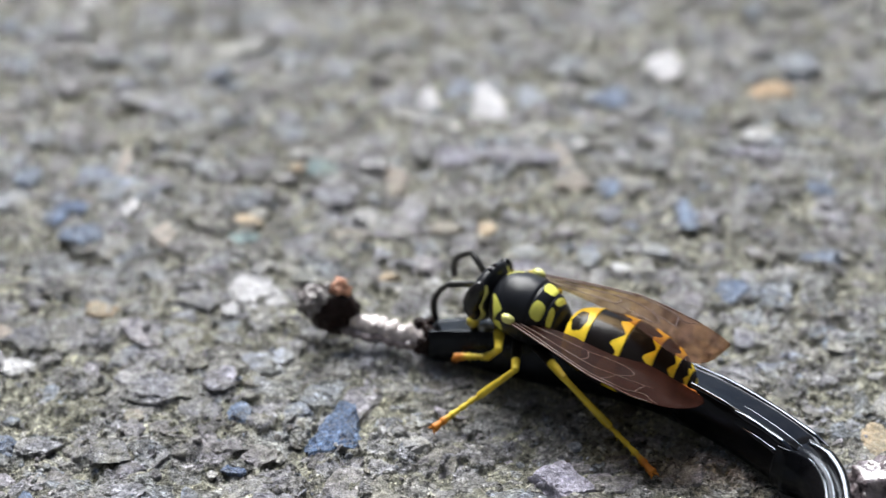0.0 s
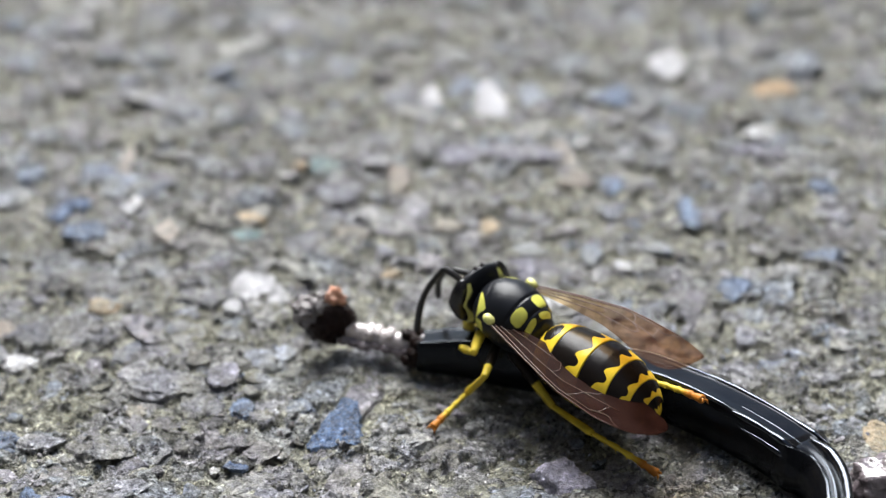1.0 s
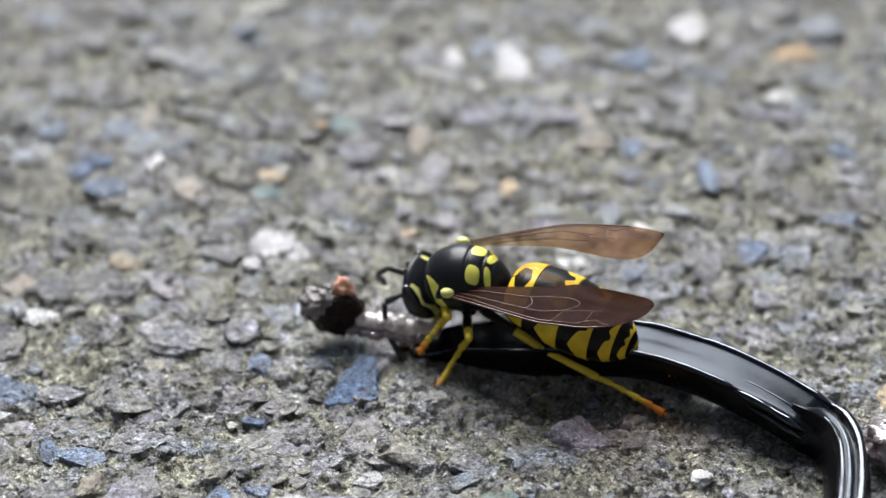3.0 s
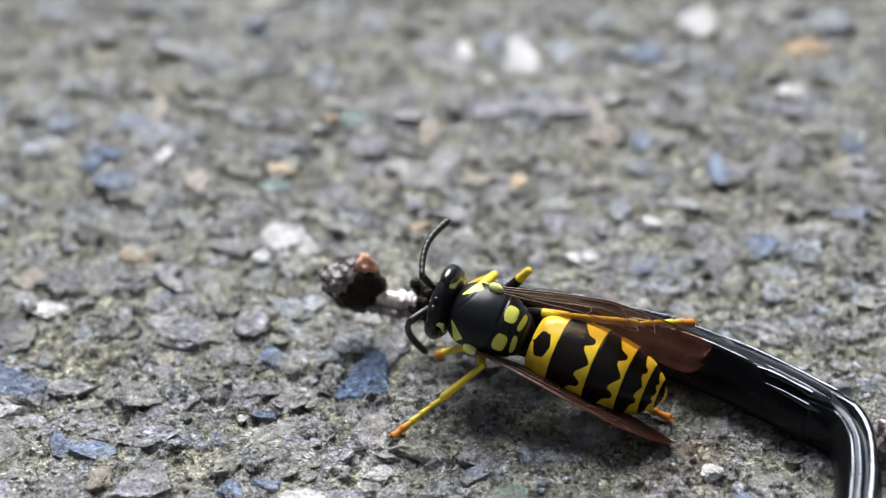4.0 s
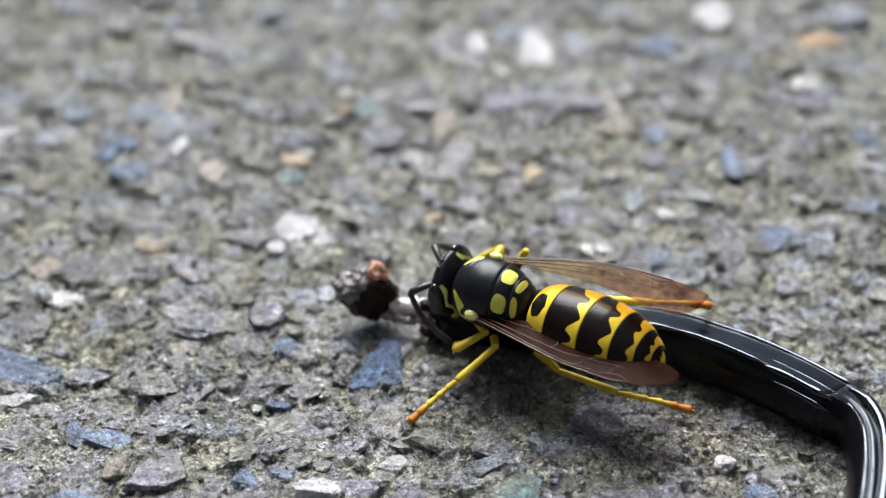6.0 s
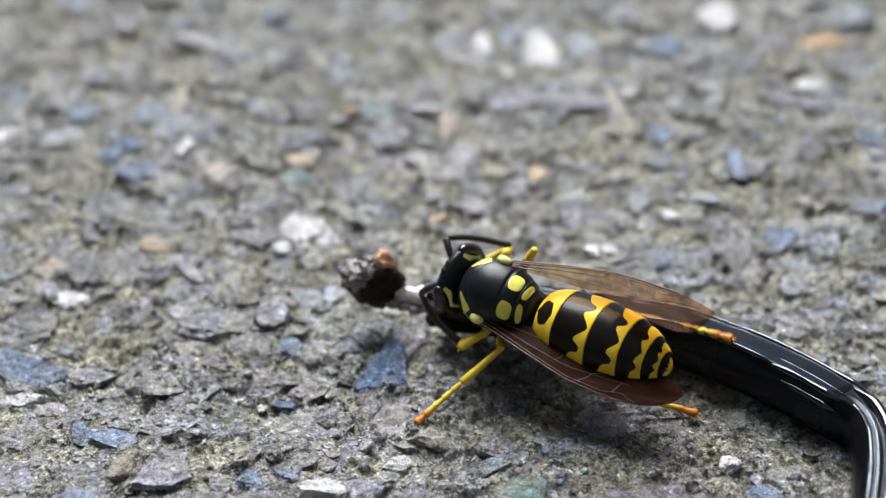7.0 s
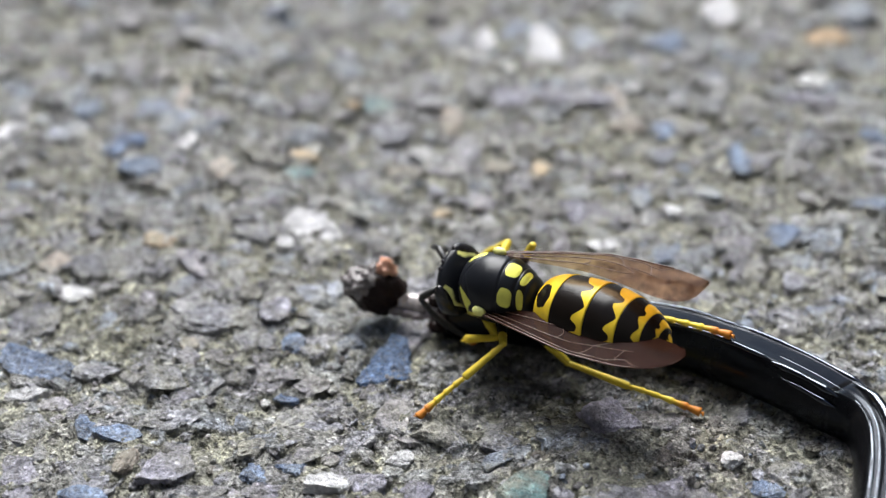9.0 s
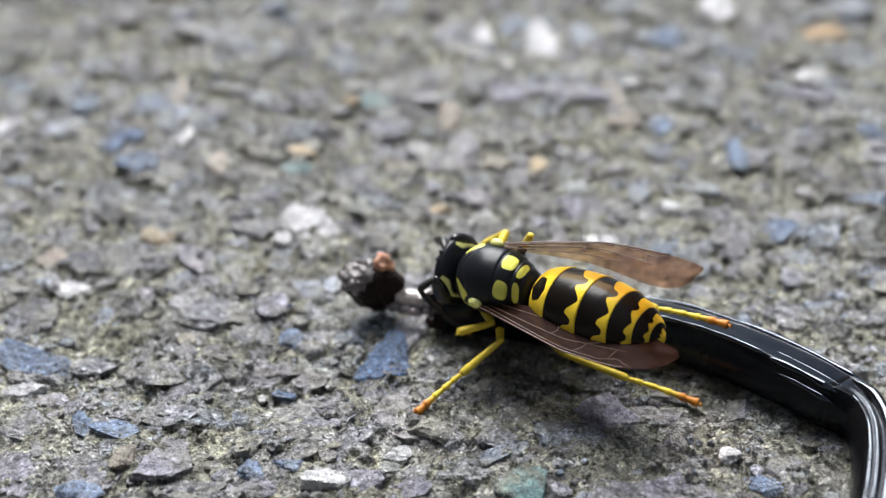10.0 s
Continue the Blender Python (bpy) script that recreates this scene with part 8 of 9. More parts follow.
    walk(wasp_parts["tibiaR2"], [
        (0.00, mpose(2.50, 0.00, -0.00, 0.0, 5.3, 155.9)),
        (0.30, mpose(2.50, 0.00, -0.00, 0.0, 3.8, 156.2)),
        (0.50, mpose(2.50, -0.00, -0.00, 0.0, 2.4, 156.2)),
        (0.60, mpose(2.50, -0.00, -0.00, 0.0, 4.2, 155.6)),
        (0.90, mpose(2.50, 0.00, 0.00, 0.0, 6.3, 155.9)),
        (1.00, mpose(2.50, -0.00, -0.00, 0.2, 3.0, 157.9)),
        (1.20, mpose(2.50, -0.00, -0.00, 0.3, 1.9, 159.4)),
        (1.50, mpose(2.50, 0.00, 0.00, 0.3, 6.4, 158.2)),
        (1.80, mpose(2.50, 0.00, 0.00, 0.0, 10.5, 156.0)),
        (2.00, mpose(2.50, -0.00, 0.00, 0.1, 8.5, 156.3)),
        (2.10, mpose(2.50, -0.00, -0.00, 0.1, 6.2, 156.5)),
        (2.40, mpose(2.50, -0.00, -0.00, 0.3, 4.2, 158.2)),
        (2.50, mpose(2.50, 0.00, -0.00, 0.3, 3.4, 158.6)),
        (2.70, mpose(2.50, -0.00, 0.00, 0.3, 6.7, 157.8)),
        (3.80, mpose(2.50, 0.00, -0.00, -0.4, 11.0, 152.0)),
        (4.00, mpose(2.50, 0.00, 0.00, 0.7, 23.2, 157.5)),
        (4.20, mpose(2.50, 0.00, -0.00, -1.4, 15.9, 151.7)),
        (4.40, mpose(2.50, -0.00, 0.00, 0.2, 20.8, 156.3)),
        (4.50, mpose(2.50, 0.00, -0.00, -1.4, 15.9, 151.7)),
        (4.65, mpose(2.50, 0.00, -0.00, -1.4, 15.9, 151.7)),
        (4.80, mpose(2.50, -0.00, 0.00, 0.2, 20.8, 156.3)),
        (5.00, mpose(2.50, -0.00, 0.00, -0.9, 19.2, 153.6)),
        (5.15, mpose(2.50, -0.00, 0.00, -0.9, 19.2, 153.6)),
        (5.30, mpose(2.50, -0.00, 0.00, 1.1, 26.1, 159.8)),
        (5.50, mpose(2.50, 0.00, 0.00, -2.2, 14.9, 152.2)),
        (5.70, mpose(2.50, 0.00, -0.00, -3.2, 10.1, 148.7)),
        (6.80, mpose(2.50, 0.00, -0.00, -2.6, 10.5, 151.8)),
        (7.00, mpose(2.50, -0.00, 0.00, -2.7, 9.8, 151.5)),
        (7.10, mpose(2.50, 0.00, 0.00, -2.7, 9.0, 151.0)),
        (7.50, mpose(2.50, 0.00, 0.00, -3.0, 8.7, 149.2)),
        (8.50, mpose(2.50, 0.00, -0.00, -3.0, 10.4, 149.5)),
        (9.50, mpose(2.50, 0.00, -0.00, -2.9, 8.7, 149.9)),
        (10.00, mpose(2.50, 0.00, -0.00, -2.8, 8.8, 150.4)),
    ])
    walk(wasp_parts["tarsusR2"], [
        (0.00, mpose(0.32, 0.98, -0.22, 15.2, 5.3, 155.9)),
        (0.30, mpose(0.31, 0.97, -0.16, 15.3, 3.1, 156.5)),
        (0.50, mpose(0.31, 0.97, -0.10, 15.3, 1.8, 156.4)),
        (0.60, mpose(0.32, 0.99, -0.18, 15.3, 5.2, 155.3)),
        (0.90, mpose(0.32, 0.97, -0.26, 15.3, 7.6, 155.8)),
        (1.00, mpose(0.28, 0.90, -0.13, 15.8, 1.0, 159.2)),
        (1.20, mpose(0.26, 0.84, -0.08, 15.8, 1.0, 160.1)),
        (1.50, mpose(0.29, 0.88, -0.27, 15.9, 8.2, 157.7)),
        (1.80, mpose(0.34, 0.96, -0.44, 15.5, 11.7, 155.1)),
        (2.00, mpose(0.33, 0.96, -0.36, 15.5, 7.6, 155.0)),
        (2.10, mpose(0.31, 0.95, -0.26, 15.7, 4.9, 156.3)),
        (2.40, mpose(0.28, 0.89, -0.17, 15.7, 2.2, 156.8)),
        (2.50, mpose(0.27, 0.87, -0.14, 15.8, 2.9, 158.6)),
        (2.70, mpose(0.29, 0.90, -0.28, 15.8, 7.9, 157.5)),
        (3.80, mpose(0.42, 1.11, -0.46, 14.8, 11.4, 151.1)),
        (4.00, mpose(0.46, 0.85, -0.95, 16.0, 27.0, 154.1)),
        (4.20, mpose(0.47, 1.09, -0.66, 14.5, 15.8, 150.2)),
        (4.40, mpose(0.44, 0.90, -0.85, 15.2, 23.5, 152.3)),
        (4.50, mpose(0.47, 1.09, -0.66, 14.5, 15.8, 150.2)),
        (4.65, mpose(0.47, 1.09, -0.66, 14.5, 15.8, 150.2)),
        (4.80, mpose(0.44, 0.90, -0.85, 15.2, 23.5, 152.3)),
        (5.00, mpose(0.47, 1.01, -0.79, 15.1, 20.3, 152.1)),
        (5.15, mpose(0.47, 1.01, -0.79, 15.1, 20.3, 152.1)),
        (5.30, mpose(0.48, 0.74, -1.05, 16.8, 30.3, 156.3)),
        (5.50, mpose(0.45, 1.08, -0.62, 14.0, 14.8, 149.8)),
        (5.70, mpose(0.48, 1.23, -0.42, 14.1, 9.0, 150.0)),
        (6.80, mpose(0.42, 1.11, -0.44, 14.2, 11.0, 150.2)),
        (7.00, mpose(0.42, 1.13, -0.41, 14.1, 10.2, 149.8)),
        (7.10, mpose(0.43, 1.15, -0.38, 14.1, 9.2, 149.7)),
        (7.50, mpose(0.46, 1.21, -0.36, 14.1, 8.3, 149.9)),
        (8.50, mpose(0.47, 1.20, -0.43, 14.2, 10.2, 150.2)),
        (9.50, mpose(0.45, 1.19, -0.36, 14.2, 8.4, 150.2)),
        (10.00, mpose(0.44, 1.17, -0.37, 14.2, 8.8, 150.1)),
    ])
    walk(wasp_parts["femurR3"], [
        (0.00, mpose(-0.90, -0.85, -1.40, 0.0, 24.5, -166.6)),
        (0.30, mpose(-0.90, -0.85, -1.40, -3.4, 2.5, -174.2)),
        (0.50, mpose(-0.90, -0.85, -1.40, -3.0, 21.8, -162.4)),
        (0.60, mpose(-0.90, -0.85, -1.40, -3.4, 24.1, -163.4)),
        (0.90, mpose(-0.90, -0.85, -1.40, -9.3, -1.4, -176.3)),
        (1.00, mpose(-0.90, -0.85, -1.40, -9.2, 11.1, -152.2)),
        (1.20, mpose(-0.90, -0.85, -1.40, -9.2, 9.0, -152.4)),
        (1.50, mpose(-0.90, -0.85, -1.40, -10.6, 9.9, -161.7)),
        (1.80, mpose(-0.90, -0.85, -1.40, -10.2, 33.7, -155.6)),
        (2.00, mpose(-0.90, -0.85, -1.40, -28.6, -6.6, 175.6)),
        (2.10, mpose(-0.90, -0.85, -1.40, -28.4, -2.8, 173.5)),
        (2.40, mpose(-0.90, -0.85, -1.40, -28.5, 7.2, 166.4)),
        (2.50, mpose(-0.90, -0.85, -1.40, -28.4, 10.1, 167.4)),
        (2.70, mpose(-0.90, -0.85, -1.40, -29.1, 10.1, 163.0)),
        (3.80, mpose(-0.90, -0.85, -1.40, -31.4, -20.6, 177.2)),
        (4.00, mpose(-0.90, -0.85, -1.40, -41.1, -37.3, -160.2)),
        (4.20, mpose(-0.90, -0.85, -1.40, -35.4, -9.8, -175.5)),
        (4.40, mpose(-0.90, -0.85, -1.40, -36.4, -34.6, -168.0)),
        (4.50, mpose(-0.90, -0.85, -1.40, -35.4, -9.8, -175.5)),
        (4.65, mpose(-0.90, -0.85, -1.40, -35.4, -9.8, -175.5)),
        (4.80, mpose(-0.90, -0.85, -1.40, -36.4, -34.6, -168.0)),
        (5.00, mpose(-0.90, -0.85, -1.40, -35.8, -13.4, -173.6)),
        (5.15, mpose(-0.90, -0.85, -1.40, -35.8, -13.4, -173.6)),
        (5.30, mpose(-0.90, -0.85, -1.40, -43.8, -35.6, -155.5)),
        (5.50, mpose(-0.90, -0.85, -1.40, -34.6, -16.0, -175.4)),
        (5.70, mpose(-0.90, -0.85, -1.40, -35.1, -10.6, -173.8)),
        (6.80, mpose(-0.90, -0.85, -1.40, -38.3, -18.7, -155.9)),
        (7.00, mpose(-0.90, -0.85, -1.40, -40.6, 11.6, -166.7)),
        (7.10, mpose(-0.90, -0.85, -1.40, -41.3, 15.6, -169.6)),
        (7.50, mpose(-0.90, -0.85, -1.40, -41.9, 13.8, -171.8)),
        (8.50, mpose(-0.90, -0.85, -1.40, -42.4, 15.8, -173.8)),
        (9.50, mpose(-0.90, -0.85, -1.40, -42.4, 21.1, -173.4)),
        (10.00, mpose(-0.90, -0.85, -1.40, -41.8, 22.7, -171.9)),
    ])
    walk(wasp_parts["tibiaR3"], [
        (0.00, mpose(3.00, 0.00, -0.00, -0.0, -48.2, -48.8)),
        (0.15, mpose(3.00, -0.00, -0.00, -19.0, -34.2, -26.1)),
        (0.30, mpose(3.00, -0.00, -0.00, -29.1, -16.5, -11.7)),
        (0.50, mpose(3.00, 0.00, 0.00, -24.0, -33.1, -27.2)),
        (0.60, mpose(3.00, -0.00, 0.00, -22.7, -35.3, -29.6)),
        (0.90, mpose(3.00, -0.00, -0.00, -32.3, -14.1, -12.9)),
        (1.00, mpose(3.00, 0.00, 0.00, -23.5, -30.1, -37.7)),
        (1.20, mpose(3.00, 0.00, -0.00, -26.4, -24.1, -31.8)),
        (1.50, mpose(3.00, -0.00, 0.00, -28.1, -25.2, -27.7)),
        (1.80, mpose(3.00, 0.00, 0.00, -18.8, -42.1, -47.2)),
        (1.90, mpose(3.00, 0.00, 0.00, -35.5, -24.5, -22.9)),
        (2.00, mpose(3.00, 0.00, -0.00, -42.7, -3.1, -6.1)),
        (2.10, mpose(3.00, 0.00, -0.00, -42.8, -1.3, -3.7)),
        (2.40, mpose(3.00, 0.00, 0.00, -42.7, -0.3, -4.6)),
        (2.50, mpose(3.00, 0.00, -0.00, -42.7, 0.1, -5.0)),
        (2.70, mpose(3.00, -0.00, 0.00, -42.7, -1.6, -5.2)),
        (3.25, mpose(3.00, 0.00, 0.00, -42.8, -0.5, -4.3)),
        (3.80, mpose(3.00, 0.00, 0.00, -42.8, 0.7, -3.4)),
        (3.90, mpose(3.00, 0.00, -0.00, -41.4, 16.4, 10.9)),
        (4.00, mpose(3.00, 0.00, -0.00, -35.5, 31.2, 27.3)),
        (4.10, mpose(3.00, 0.00, -0.00, -42.7, 14.4, 10.4)),
        (4.20, mpose(3.00, 0.00, 0.00, -44.6, -3.5, -3.9)),
        (4.40, mpose(3.00, -0.00, 0.00, -42.3, 15.4, 12.0)),
        (4.50, mpose(3.00, 0.00, 0.00, -44.6, -3.5, -3.9)),
        (4.65, mpose(3.00, 0.00, 0.00, -44.6, -3.5, -3.9)),
        (4.80, mpose(3.00, -0.00, 0.00, -42.3, 15.4, 12.0)),
        (5.00, mpose(3.00, 0.00, 0.00, -44.6, 3.2, 2.0)),
        (5.15, mpose(3.00, 0.00, 0.00, -44.6, 3.2, 2.0)),
        (5.22, mpose(3.00, 0.00, 0.00, -42.5, 25.0, 19.2)),
        (5.30, mpose(3.00, -0.00, 0.00, -30.9, 44.9, 42.7)),
        (5.40, mpose(3.00, 0.00, -0.00, -44.2, 28.3, 23.2)),
        (5.50, mpose(3.00, 0.00, -0.00, -50.0, 9.4, 9.7)),
        (5.70, mpose(3.00, -0.00, -0.00, -50.6, -0.9, -2.5)),
        (6.07, mpose(3.00, -0.00, -0.00, -46.7, 13.1, 14.2)),
        (6.43, mpose(3.00, -0.00, -0.00, -38.3, 25.3, 33.3)),
        (6.80, mpose(3.00, -0.00, 0.00, -24.7, 33.8, 56.3)),
        (6.87, mpose(3.00, 0.00, -0.00, -34.9, 23.6, 33.7)),
        (6.93, mpose(3.00, 0.00, -0.00, -40.0, 10.8, 14.7)),
        (7.00, mpose(3.00, 0.00, -0.00, -40.5, -2.8, -3.0)),
        (7.10, mpose(3.00, -0.00, -0.00, -39.9, -6.7, -9.5)),
        (7.50, mpose(3.00, 0.00, -0.00, -39.9, -5.5, -9.4)),
        (8.50, mpose(3.00, 0.00, 0.00, -39.7, -6.7, -11.5)),
        (9.50, mpose(3.00, -0.00, 0.00, -39.3, -8.4, -14.2)),
        (10.00, mpose(3.00, 0.00, -0.00, -39.2, -9.3, -15.0)),
    ])
    walk(wasp_parts["tarsusR3"], [
        (0.00, mpose(4.40, -1.61, 2.38, -13.6, -48.0, -47.6)),
        (0.15, mpose(5.38, -1.17, 1.80, -29.6, -35.2, -26.9)),
        (0.30, mpose(6.00, -0.62, 0.91, -38.2, -19.6, -12.9)),
        (0.50, mpose(5.38, -1.23, 1.75, -33.3, -31.9, -25.3)),
        (0.60, mpose(5.27, -1.29, 1.85, -29.5, -37.5, -32.3)),
        (0.90, mpose(6.03, -0.69, 0.78, -38.5, -18.4, -16.5)),
        (1.00, mpose(5.19, -1.69, 1.60, -31.0, -30.9, -34.7)),
        (1.20, mpose(5.48, -1.54, 1.31, -31.7, -25.3, -33.5)),
        (1.50, mpose(5.56, -1.35, 1.36, -32.2, -27.7, -32.4)),
        (1.80, mpose(4.61, -1.74, 2.15, -21.3, -44.4, -53.0)),
        (1.90, mpose(5.68, -1.13, 1.33, -39.1, -26.4, -27.0)),
        (2.00, mpose(6.18, -0.34, 0.17, -46.3, -4.4, -9.6)),
        (2.10, mpose(6.19, -0.20, 0.07, -46.4, -2.6, -5.4)),
        (2.40, mpose(6.19, -0.26, 0.02, -46.4, -0.8, -7.4)),
        (2.50, mpose(6.19, -0.28, -0.00, -46.4, -1.0, -8.3)),
        (2.70, mpose(6.19, -0.29, 0.09, -46.4, -3.3, -8.0)),
        (3.25, mpose(6.19, -0.24, 0.03, -35.5, 28.6, 30.2)),
        (3.80, mpose(6.19, -0.19, -0.04, 2.5, 42.3, 88.6)),
        (3.90, mpose(6.01, 0.58, -0.90, -2.7, 43.6, 80.8)),
        (4.00, mpose(5.43, 1.26, -1.66, -8.2, 44.4, 72.7)),
        (4.10, mpose(6.05, 0.56, -0.80, -27.0, 38.2, 49.5)),
        (4.20, mpose(6.19, -0.22, 0.19, -40.2, 27.5, 31.7)),
        (4.40, mpose(6.02, 0.64, -0.85, 1.5, 53.2, 86.4)),
        (4.50, mpose(6.19, -0.22, 0.19, -40.2, 27.5, 31.7)),
        (4.65, mpose(6.19, -0.22, 0.19, -40.2, 27.5, 31.7)),
        (4.80, mpose(6.02, 0.64, -0.85, 1.5, 53.2, 86.4)),
        (5.00, mpose(6.19, 0.11, -0.18, -36.6, 31.4, 38.9)),
        (5.15, mpose(6.19, 0.11, -0.18, -36.6, 31.4, 38.9)),
        (5.22, mpose(5.74, 0.96, -1.35, -29.1, 41.7, 52.6)),
        (5.30, mpose(4.67, 1.54, -2.26, -16.6, 50.1, 70.8)),
        (5.40, mpose(5.59, 1.11, -1.52, -25.8, 44.8, 58.9)),
        (5.50, mpose(6.11, 0.53, -0.53, -32.5, 38.4, 49.2)),
        (5.70, mpose(6.20, -0.14, 0.05, -32.8, 30.3, 49.2)),
        (6.07, mpose(6.02, 0.77, -0.72, -29.9, 31.4, 54.6)),
        (6.43, mpose(5.42, 1.59, -1.37, -26.8, 32.3, 60.1)),
        (6.80, mpose(4.48, 2.21, -1.78, -23.6, 32.9, 65.7)),
        (6.87, mpose(5.44, 1.63, -1.28, -34.9, 20.4, 35.0)),
        (6.93, mpose(6.04, 0.80, -0.60, -37.8, 4.7, 8.6)),
        (7.00, mpose(6.19, -0.16, 0.16, -33.5, -10.7, -17.3)),
        (7.10, mpose(6.13, -0.53, 0.37, -34.1, -9.5, -14.3)),
        (7.50, mpose(6.14, -0.52, 0.31, -34.2, -8.0, -13.6)),
        (8.50, mpose(6.11, -0.63, 0.38, -33.9, -9.0, -15.5)),
        (9.50, mpose(6.07, -0.77, 0.47, -33.7, -9.9, -16.4)),
        (10.00, mpose(6.05, -0.82, 0.52, -33.1, -12.9, -19.6)),
    ])
    walk(snake_body, [
        (0.00, mpose(0.00, 0.00, 0.00, 0.0, -0.0, -10.3)),
        (0.30, mpose(0.00, 0.00, 0.00, 0.0, -0.0, -10.7)),
        (0.50, mpose(0.00, 0.00, 0.00, 0.0, -0.0, -13.3)),
        (0.60, mpose(0.00, 0.00, 0.00, 0.0, -0.0, -9.5)),
        (0.90, mpose(0.00, 0.00, 0.00, 0.0, -0.0, -7.0)),
        (1.00, mpose(0.00, 0.00, 0.00, 0.0, -0.0, -6.6)),
        (1.20, mpose(0.00, 0.00, 0.00, 0.0, -0.0, -5.8)),
        (1.50, mpose(0.04, 0.05, -0.02, 2.5, -1.6, -2.8)),
        (1.80, mpose(0.12, 0.19, -0.04, 8.4, -5.4, 0.4)),
        (2.00, mpose(0.23, 0.33, -0.04, 15.3, -9.6, -3.9)),
        (2.10, mpose(0.27, 0.41, -0.03, 18.8, -11.7, -2.8)),
        (2.40, mpose(0.34, 0.53, -0.01, 24.1, -14.7, -3.3)),
        (2.50, mpose(0.35, 0.52, -0.01, 24.1, -14.7, -4.1)),
        (2.70, mpose(0.34, 0.52, -0.01, 24.1, -14.7, -3.5)),
        (3.80, mpose(0.05, 0.07, -0.02, 3.4, -2.2, -0.1)),
        (4.00, mpose(-0.13, -0.21, 0.10, -9.1, 8.8, -0.5)),
        (4.20, mpose(0.00, 0.00, 0.00, 0.6, 1.5, 0.0)),
        (4.40, mpose(-0.13, -0.22, 0.10, -8.6, 10.3, -0.3)),
        (4.50, mpose(0.00, 0.00, 0.00, 0.6, 1.5, 0.0)),
        (4.65, mpose(0.00, 0.00, 0.00, 0.6, 1.5, 0.0)),
        (4.80, mpose(-0.13, -0.22, 0.10, -8.6, 10.3, -0.3)),
        (5.00, mpose(0.00, 0.00, 0.00, 0.6, 1.4, 0.0)),
        (5.15, mpose(0.00, 0.00, 0.00, 0.6, 1.4, 0.0)),
        (5.30, mpose(-0.13, -0.22, 0.10, -8.7, 10.0, -0.4)),
        (5.50, mpose(0.00, 0.00, 0.00, 0.1, 0.1, 0.0)),
        (5.70, mpose(0.00, 0.00, 0.00, 0.0, -0.0, 0.0)),
        (6.80, mpose(0.00, 0.00, 0.00, 0.3, 0.7, 0.0)),
        (7.00, mpose(0.00, 0.00, 0.00, 0.7, 1.7, 0.0)),
        (7.10, mpose(0.00, 0.00, 0.00, 0.3, 0.6, 0.0)),
        (7.50, mpose(0.00, 0.00, 0.00, 0.0, -0.0, 0.0)),
        (8.50, mpose(0.00, 0.00, 0.00, 0.0, -0.0, 0.0)),
        (9.50, mpose(0.00, 0.00, 0.00, 0.0, -0.0, 0.0)),
        (10.00, mpose(0.00, 0.00, 0.00, 0.0, -0.0, 0.0)),
    ])
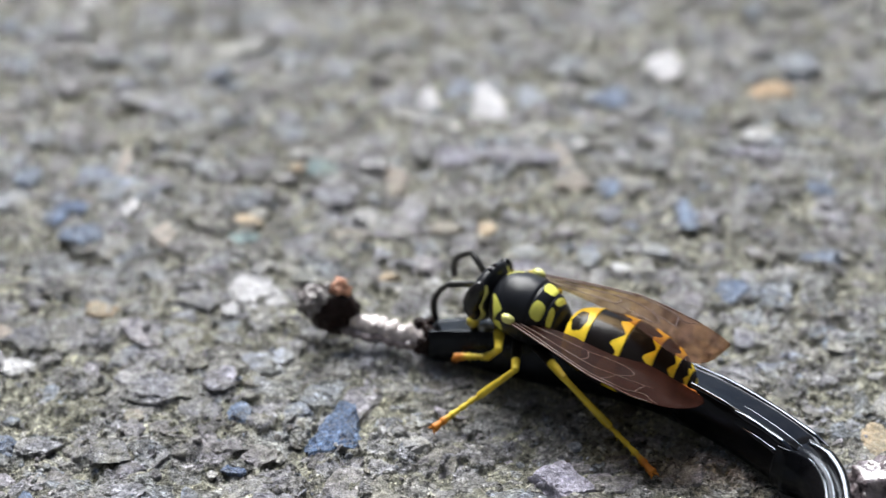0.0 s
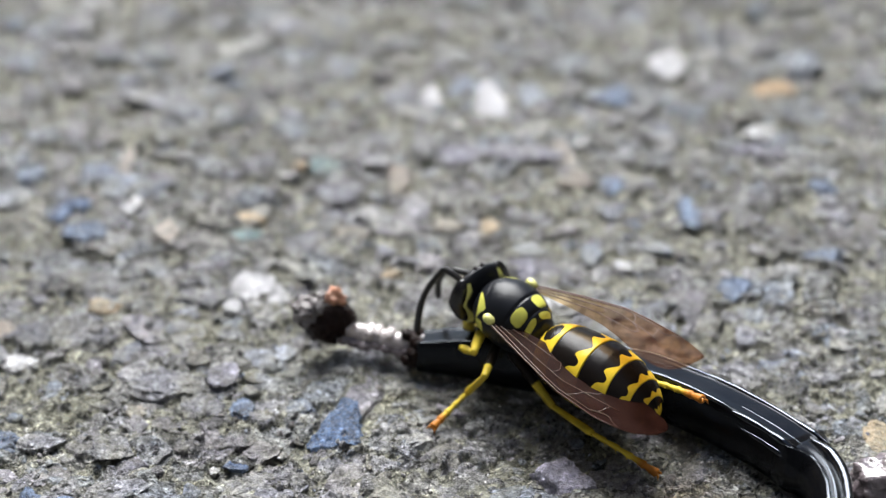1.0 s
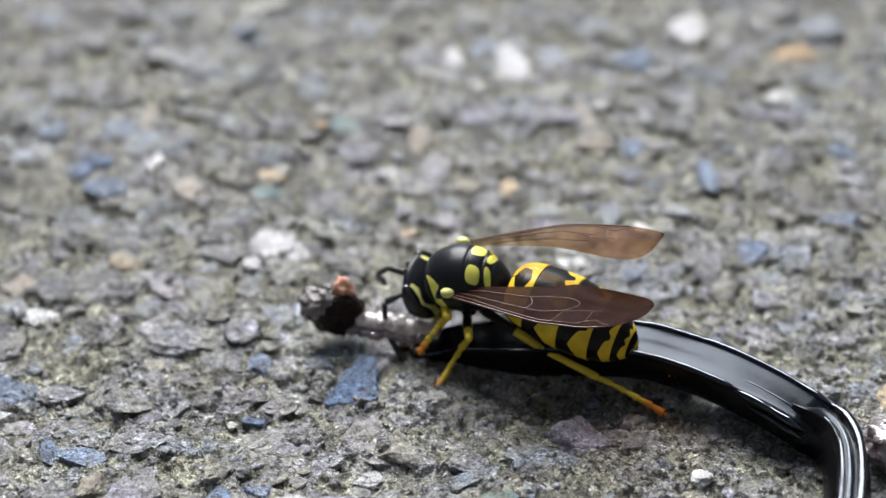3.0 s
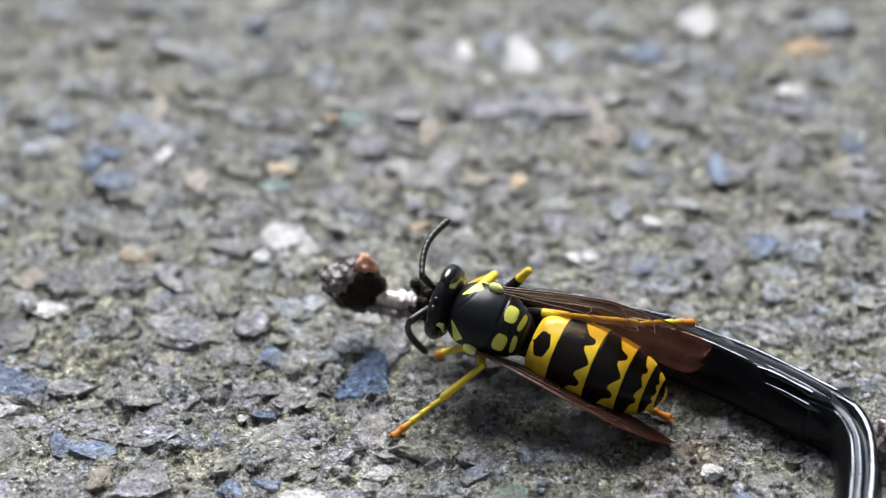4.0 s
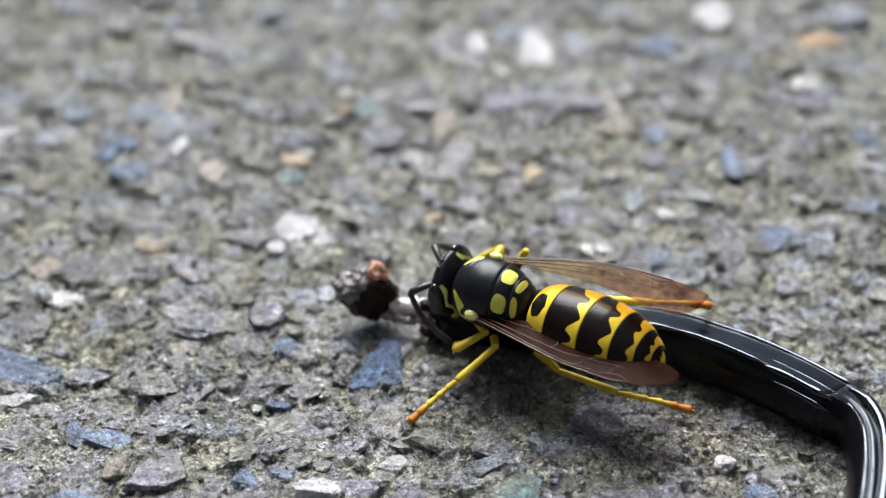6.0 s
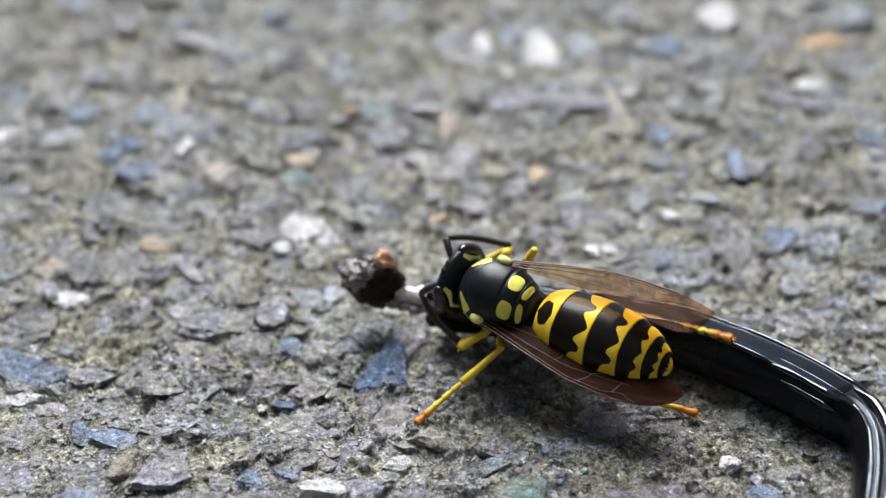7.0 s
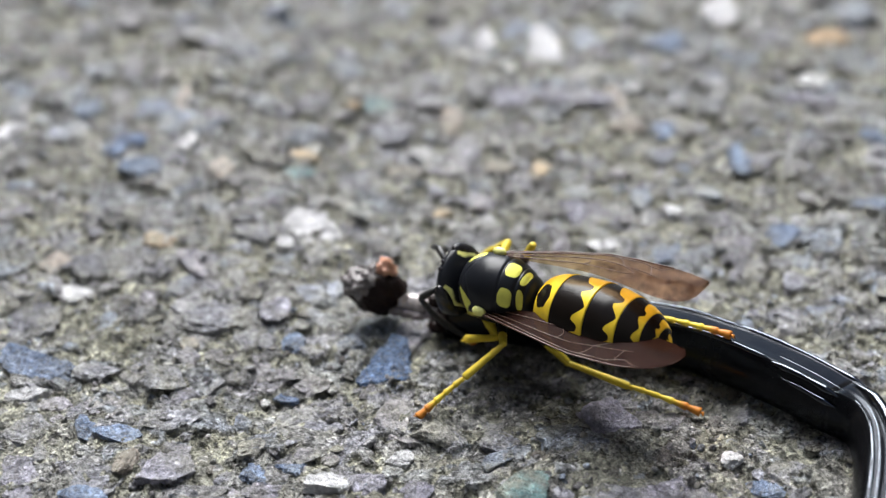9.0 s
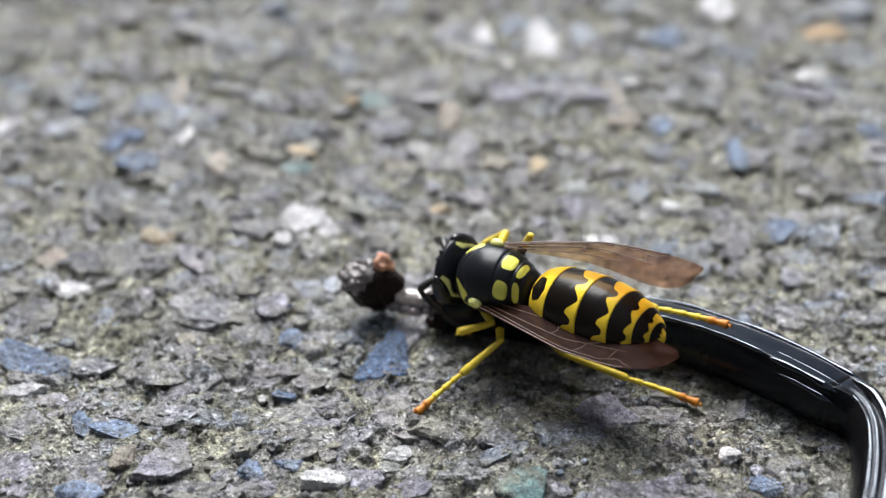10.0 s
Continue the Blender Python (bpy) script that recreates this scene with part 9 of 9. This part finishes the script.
    walk(snake_head, [
        (0.00, mpose(-22.05, 13.29, 1.35, 0.0, -0.0, -10.3)),
        (0.30, mpose(-22.20, 13.52, 1.35, 0.0, -0.0, -10.7)),
        (0.50, mpose(-21.82, 14.52, 1.35, 0.0, -0.0, -13.3)),
        (0.60, mpose(-22.54, 12.96, 1.35, 0.0, -0.0, -9.5)),
        (0.90, mpose(-22.34, 12.25, 1.35, 0.0, -0.0, -7.0)),
        (1.00, mpose(-22.41, 12.25, 1.35, 0.0, -0.0, -6.6)),
        (1.20, mpose(-22.53, 11.93, 1.35, 0.0, -0.0, -5.8)),
        (1.50, mpose(-22.83, 10.69, 1.35, 0.0, -0.0, -2.8)),
        (1.80, mpose(-23.30, 9.22, 1.35, 0.0, -0.0, 0.8)),
        (2.00, mpose(-22.70, 10.58, 1.35, 0.0, -0.0, -2.6)),
        (2.10, mpose(-23.00, 9.90, 1.35, 0.0, -0.0, -0.9)),
        (2.40, mpose(-23.11, 9.58, 1.35, 0.0, -0.0, -0.1)),
        (2.50, mpose(-22.97, 9.90, 1.35, 0.0, -0.0, -0.9)),
        (2.70, mpose(-22.92, 9.64, 1.35, 0.0, -0.0, -0.3)),
        (3.80, mpose(-22.37, 9.46, 1.35, 0.0, -0.0, 0.0)),
        (4.00, mpose(-22.29, 9.43, 2.41, 1.0, 2.3, 0.0)),
        (4.20, mpose(-22.32, 9.45, 2.03, 0.6, 1.5, 0.0)),
        (4.40, mpose(-22.23, 9.38, 3.09, 1.6, 3.8, 0.1)),
        (4.50, mpose(-22.32, 9.45, 2.03, 0.6, 1.5, 0.0)),
        (4.65, mpose(-22.32, 9.45, 2.03, 0.6, 1.5, 0.0)),
        (4.80, mpose(-22.23, 9.38, 3.09, 1.6, 3.8, 0.1)),
        (5.00, mpose(-22.33, 9.45, 2.00, 0.6, 1.4, 0.0)),
        (5.15, mpose(-22.33, 9.45, 2.00, 0.6, 1.4, 0.0)),
        (5.30, mpose(-22.23, 9.42, 2.96, 1.5, 3.5, 0.0)),
        (5.50, mpose(-22.37, 9.46, 1.41, 0.1, 0.1, 0.0)),
        (5.70, mpose(-22.37, 9.46, 1.35, 0.0, -0.0, 0.0)),
        (6.80, mpose(-22.35, 9.45, 1.67, 0.3, 0.7, 0.0)),
        (7.00, mpose(-22.32, 9.44, 2.13, 0.7, 1.7, 0.0)),
        (7.10, mpose(-22.35, 9.45, 1.63, 0.3, 0.6, 0.0)),
        (7.50, mpose(-22.37, 9.46, 1.35, 0.0, -0.0, 0.0)),
        (8.50, mpose(-22.37, 9.46, 1.35, 0.0, -0.0, 0.0)),
        (9.50, mpose(-22.37, 9.46, 1.35, 0.0, -0.0, 0.0)),
        (10.00, mpose(-22.37, 9.46, 1.35, 0.0, -0.0, 0.0)),
    ])


motions()
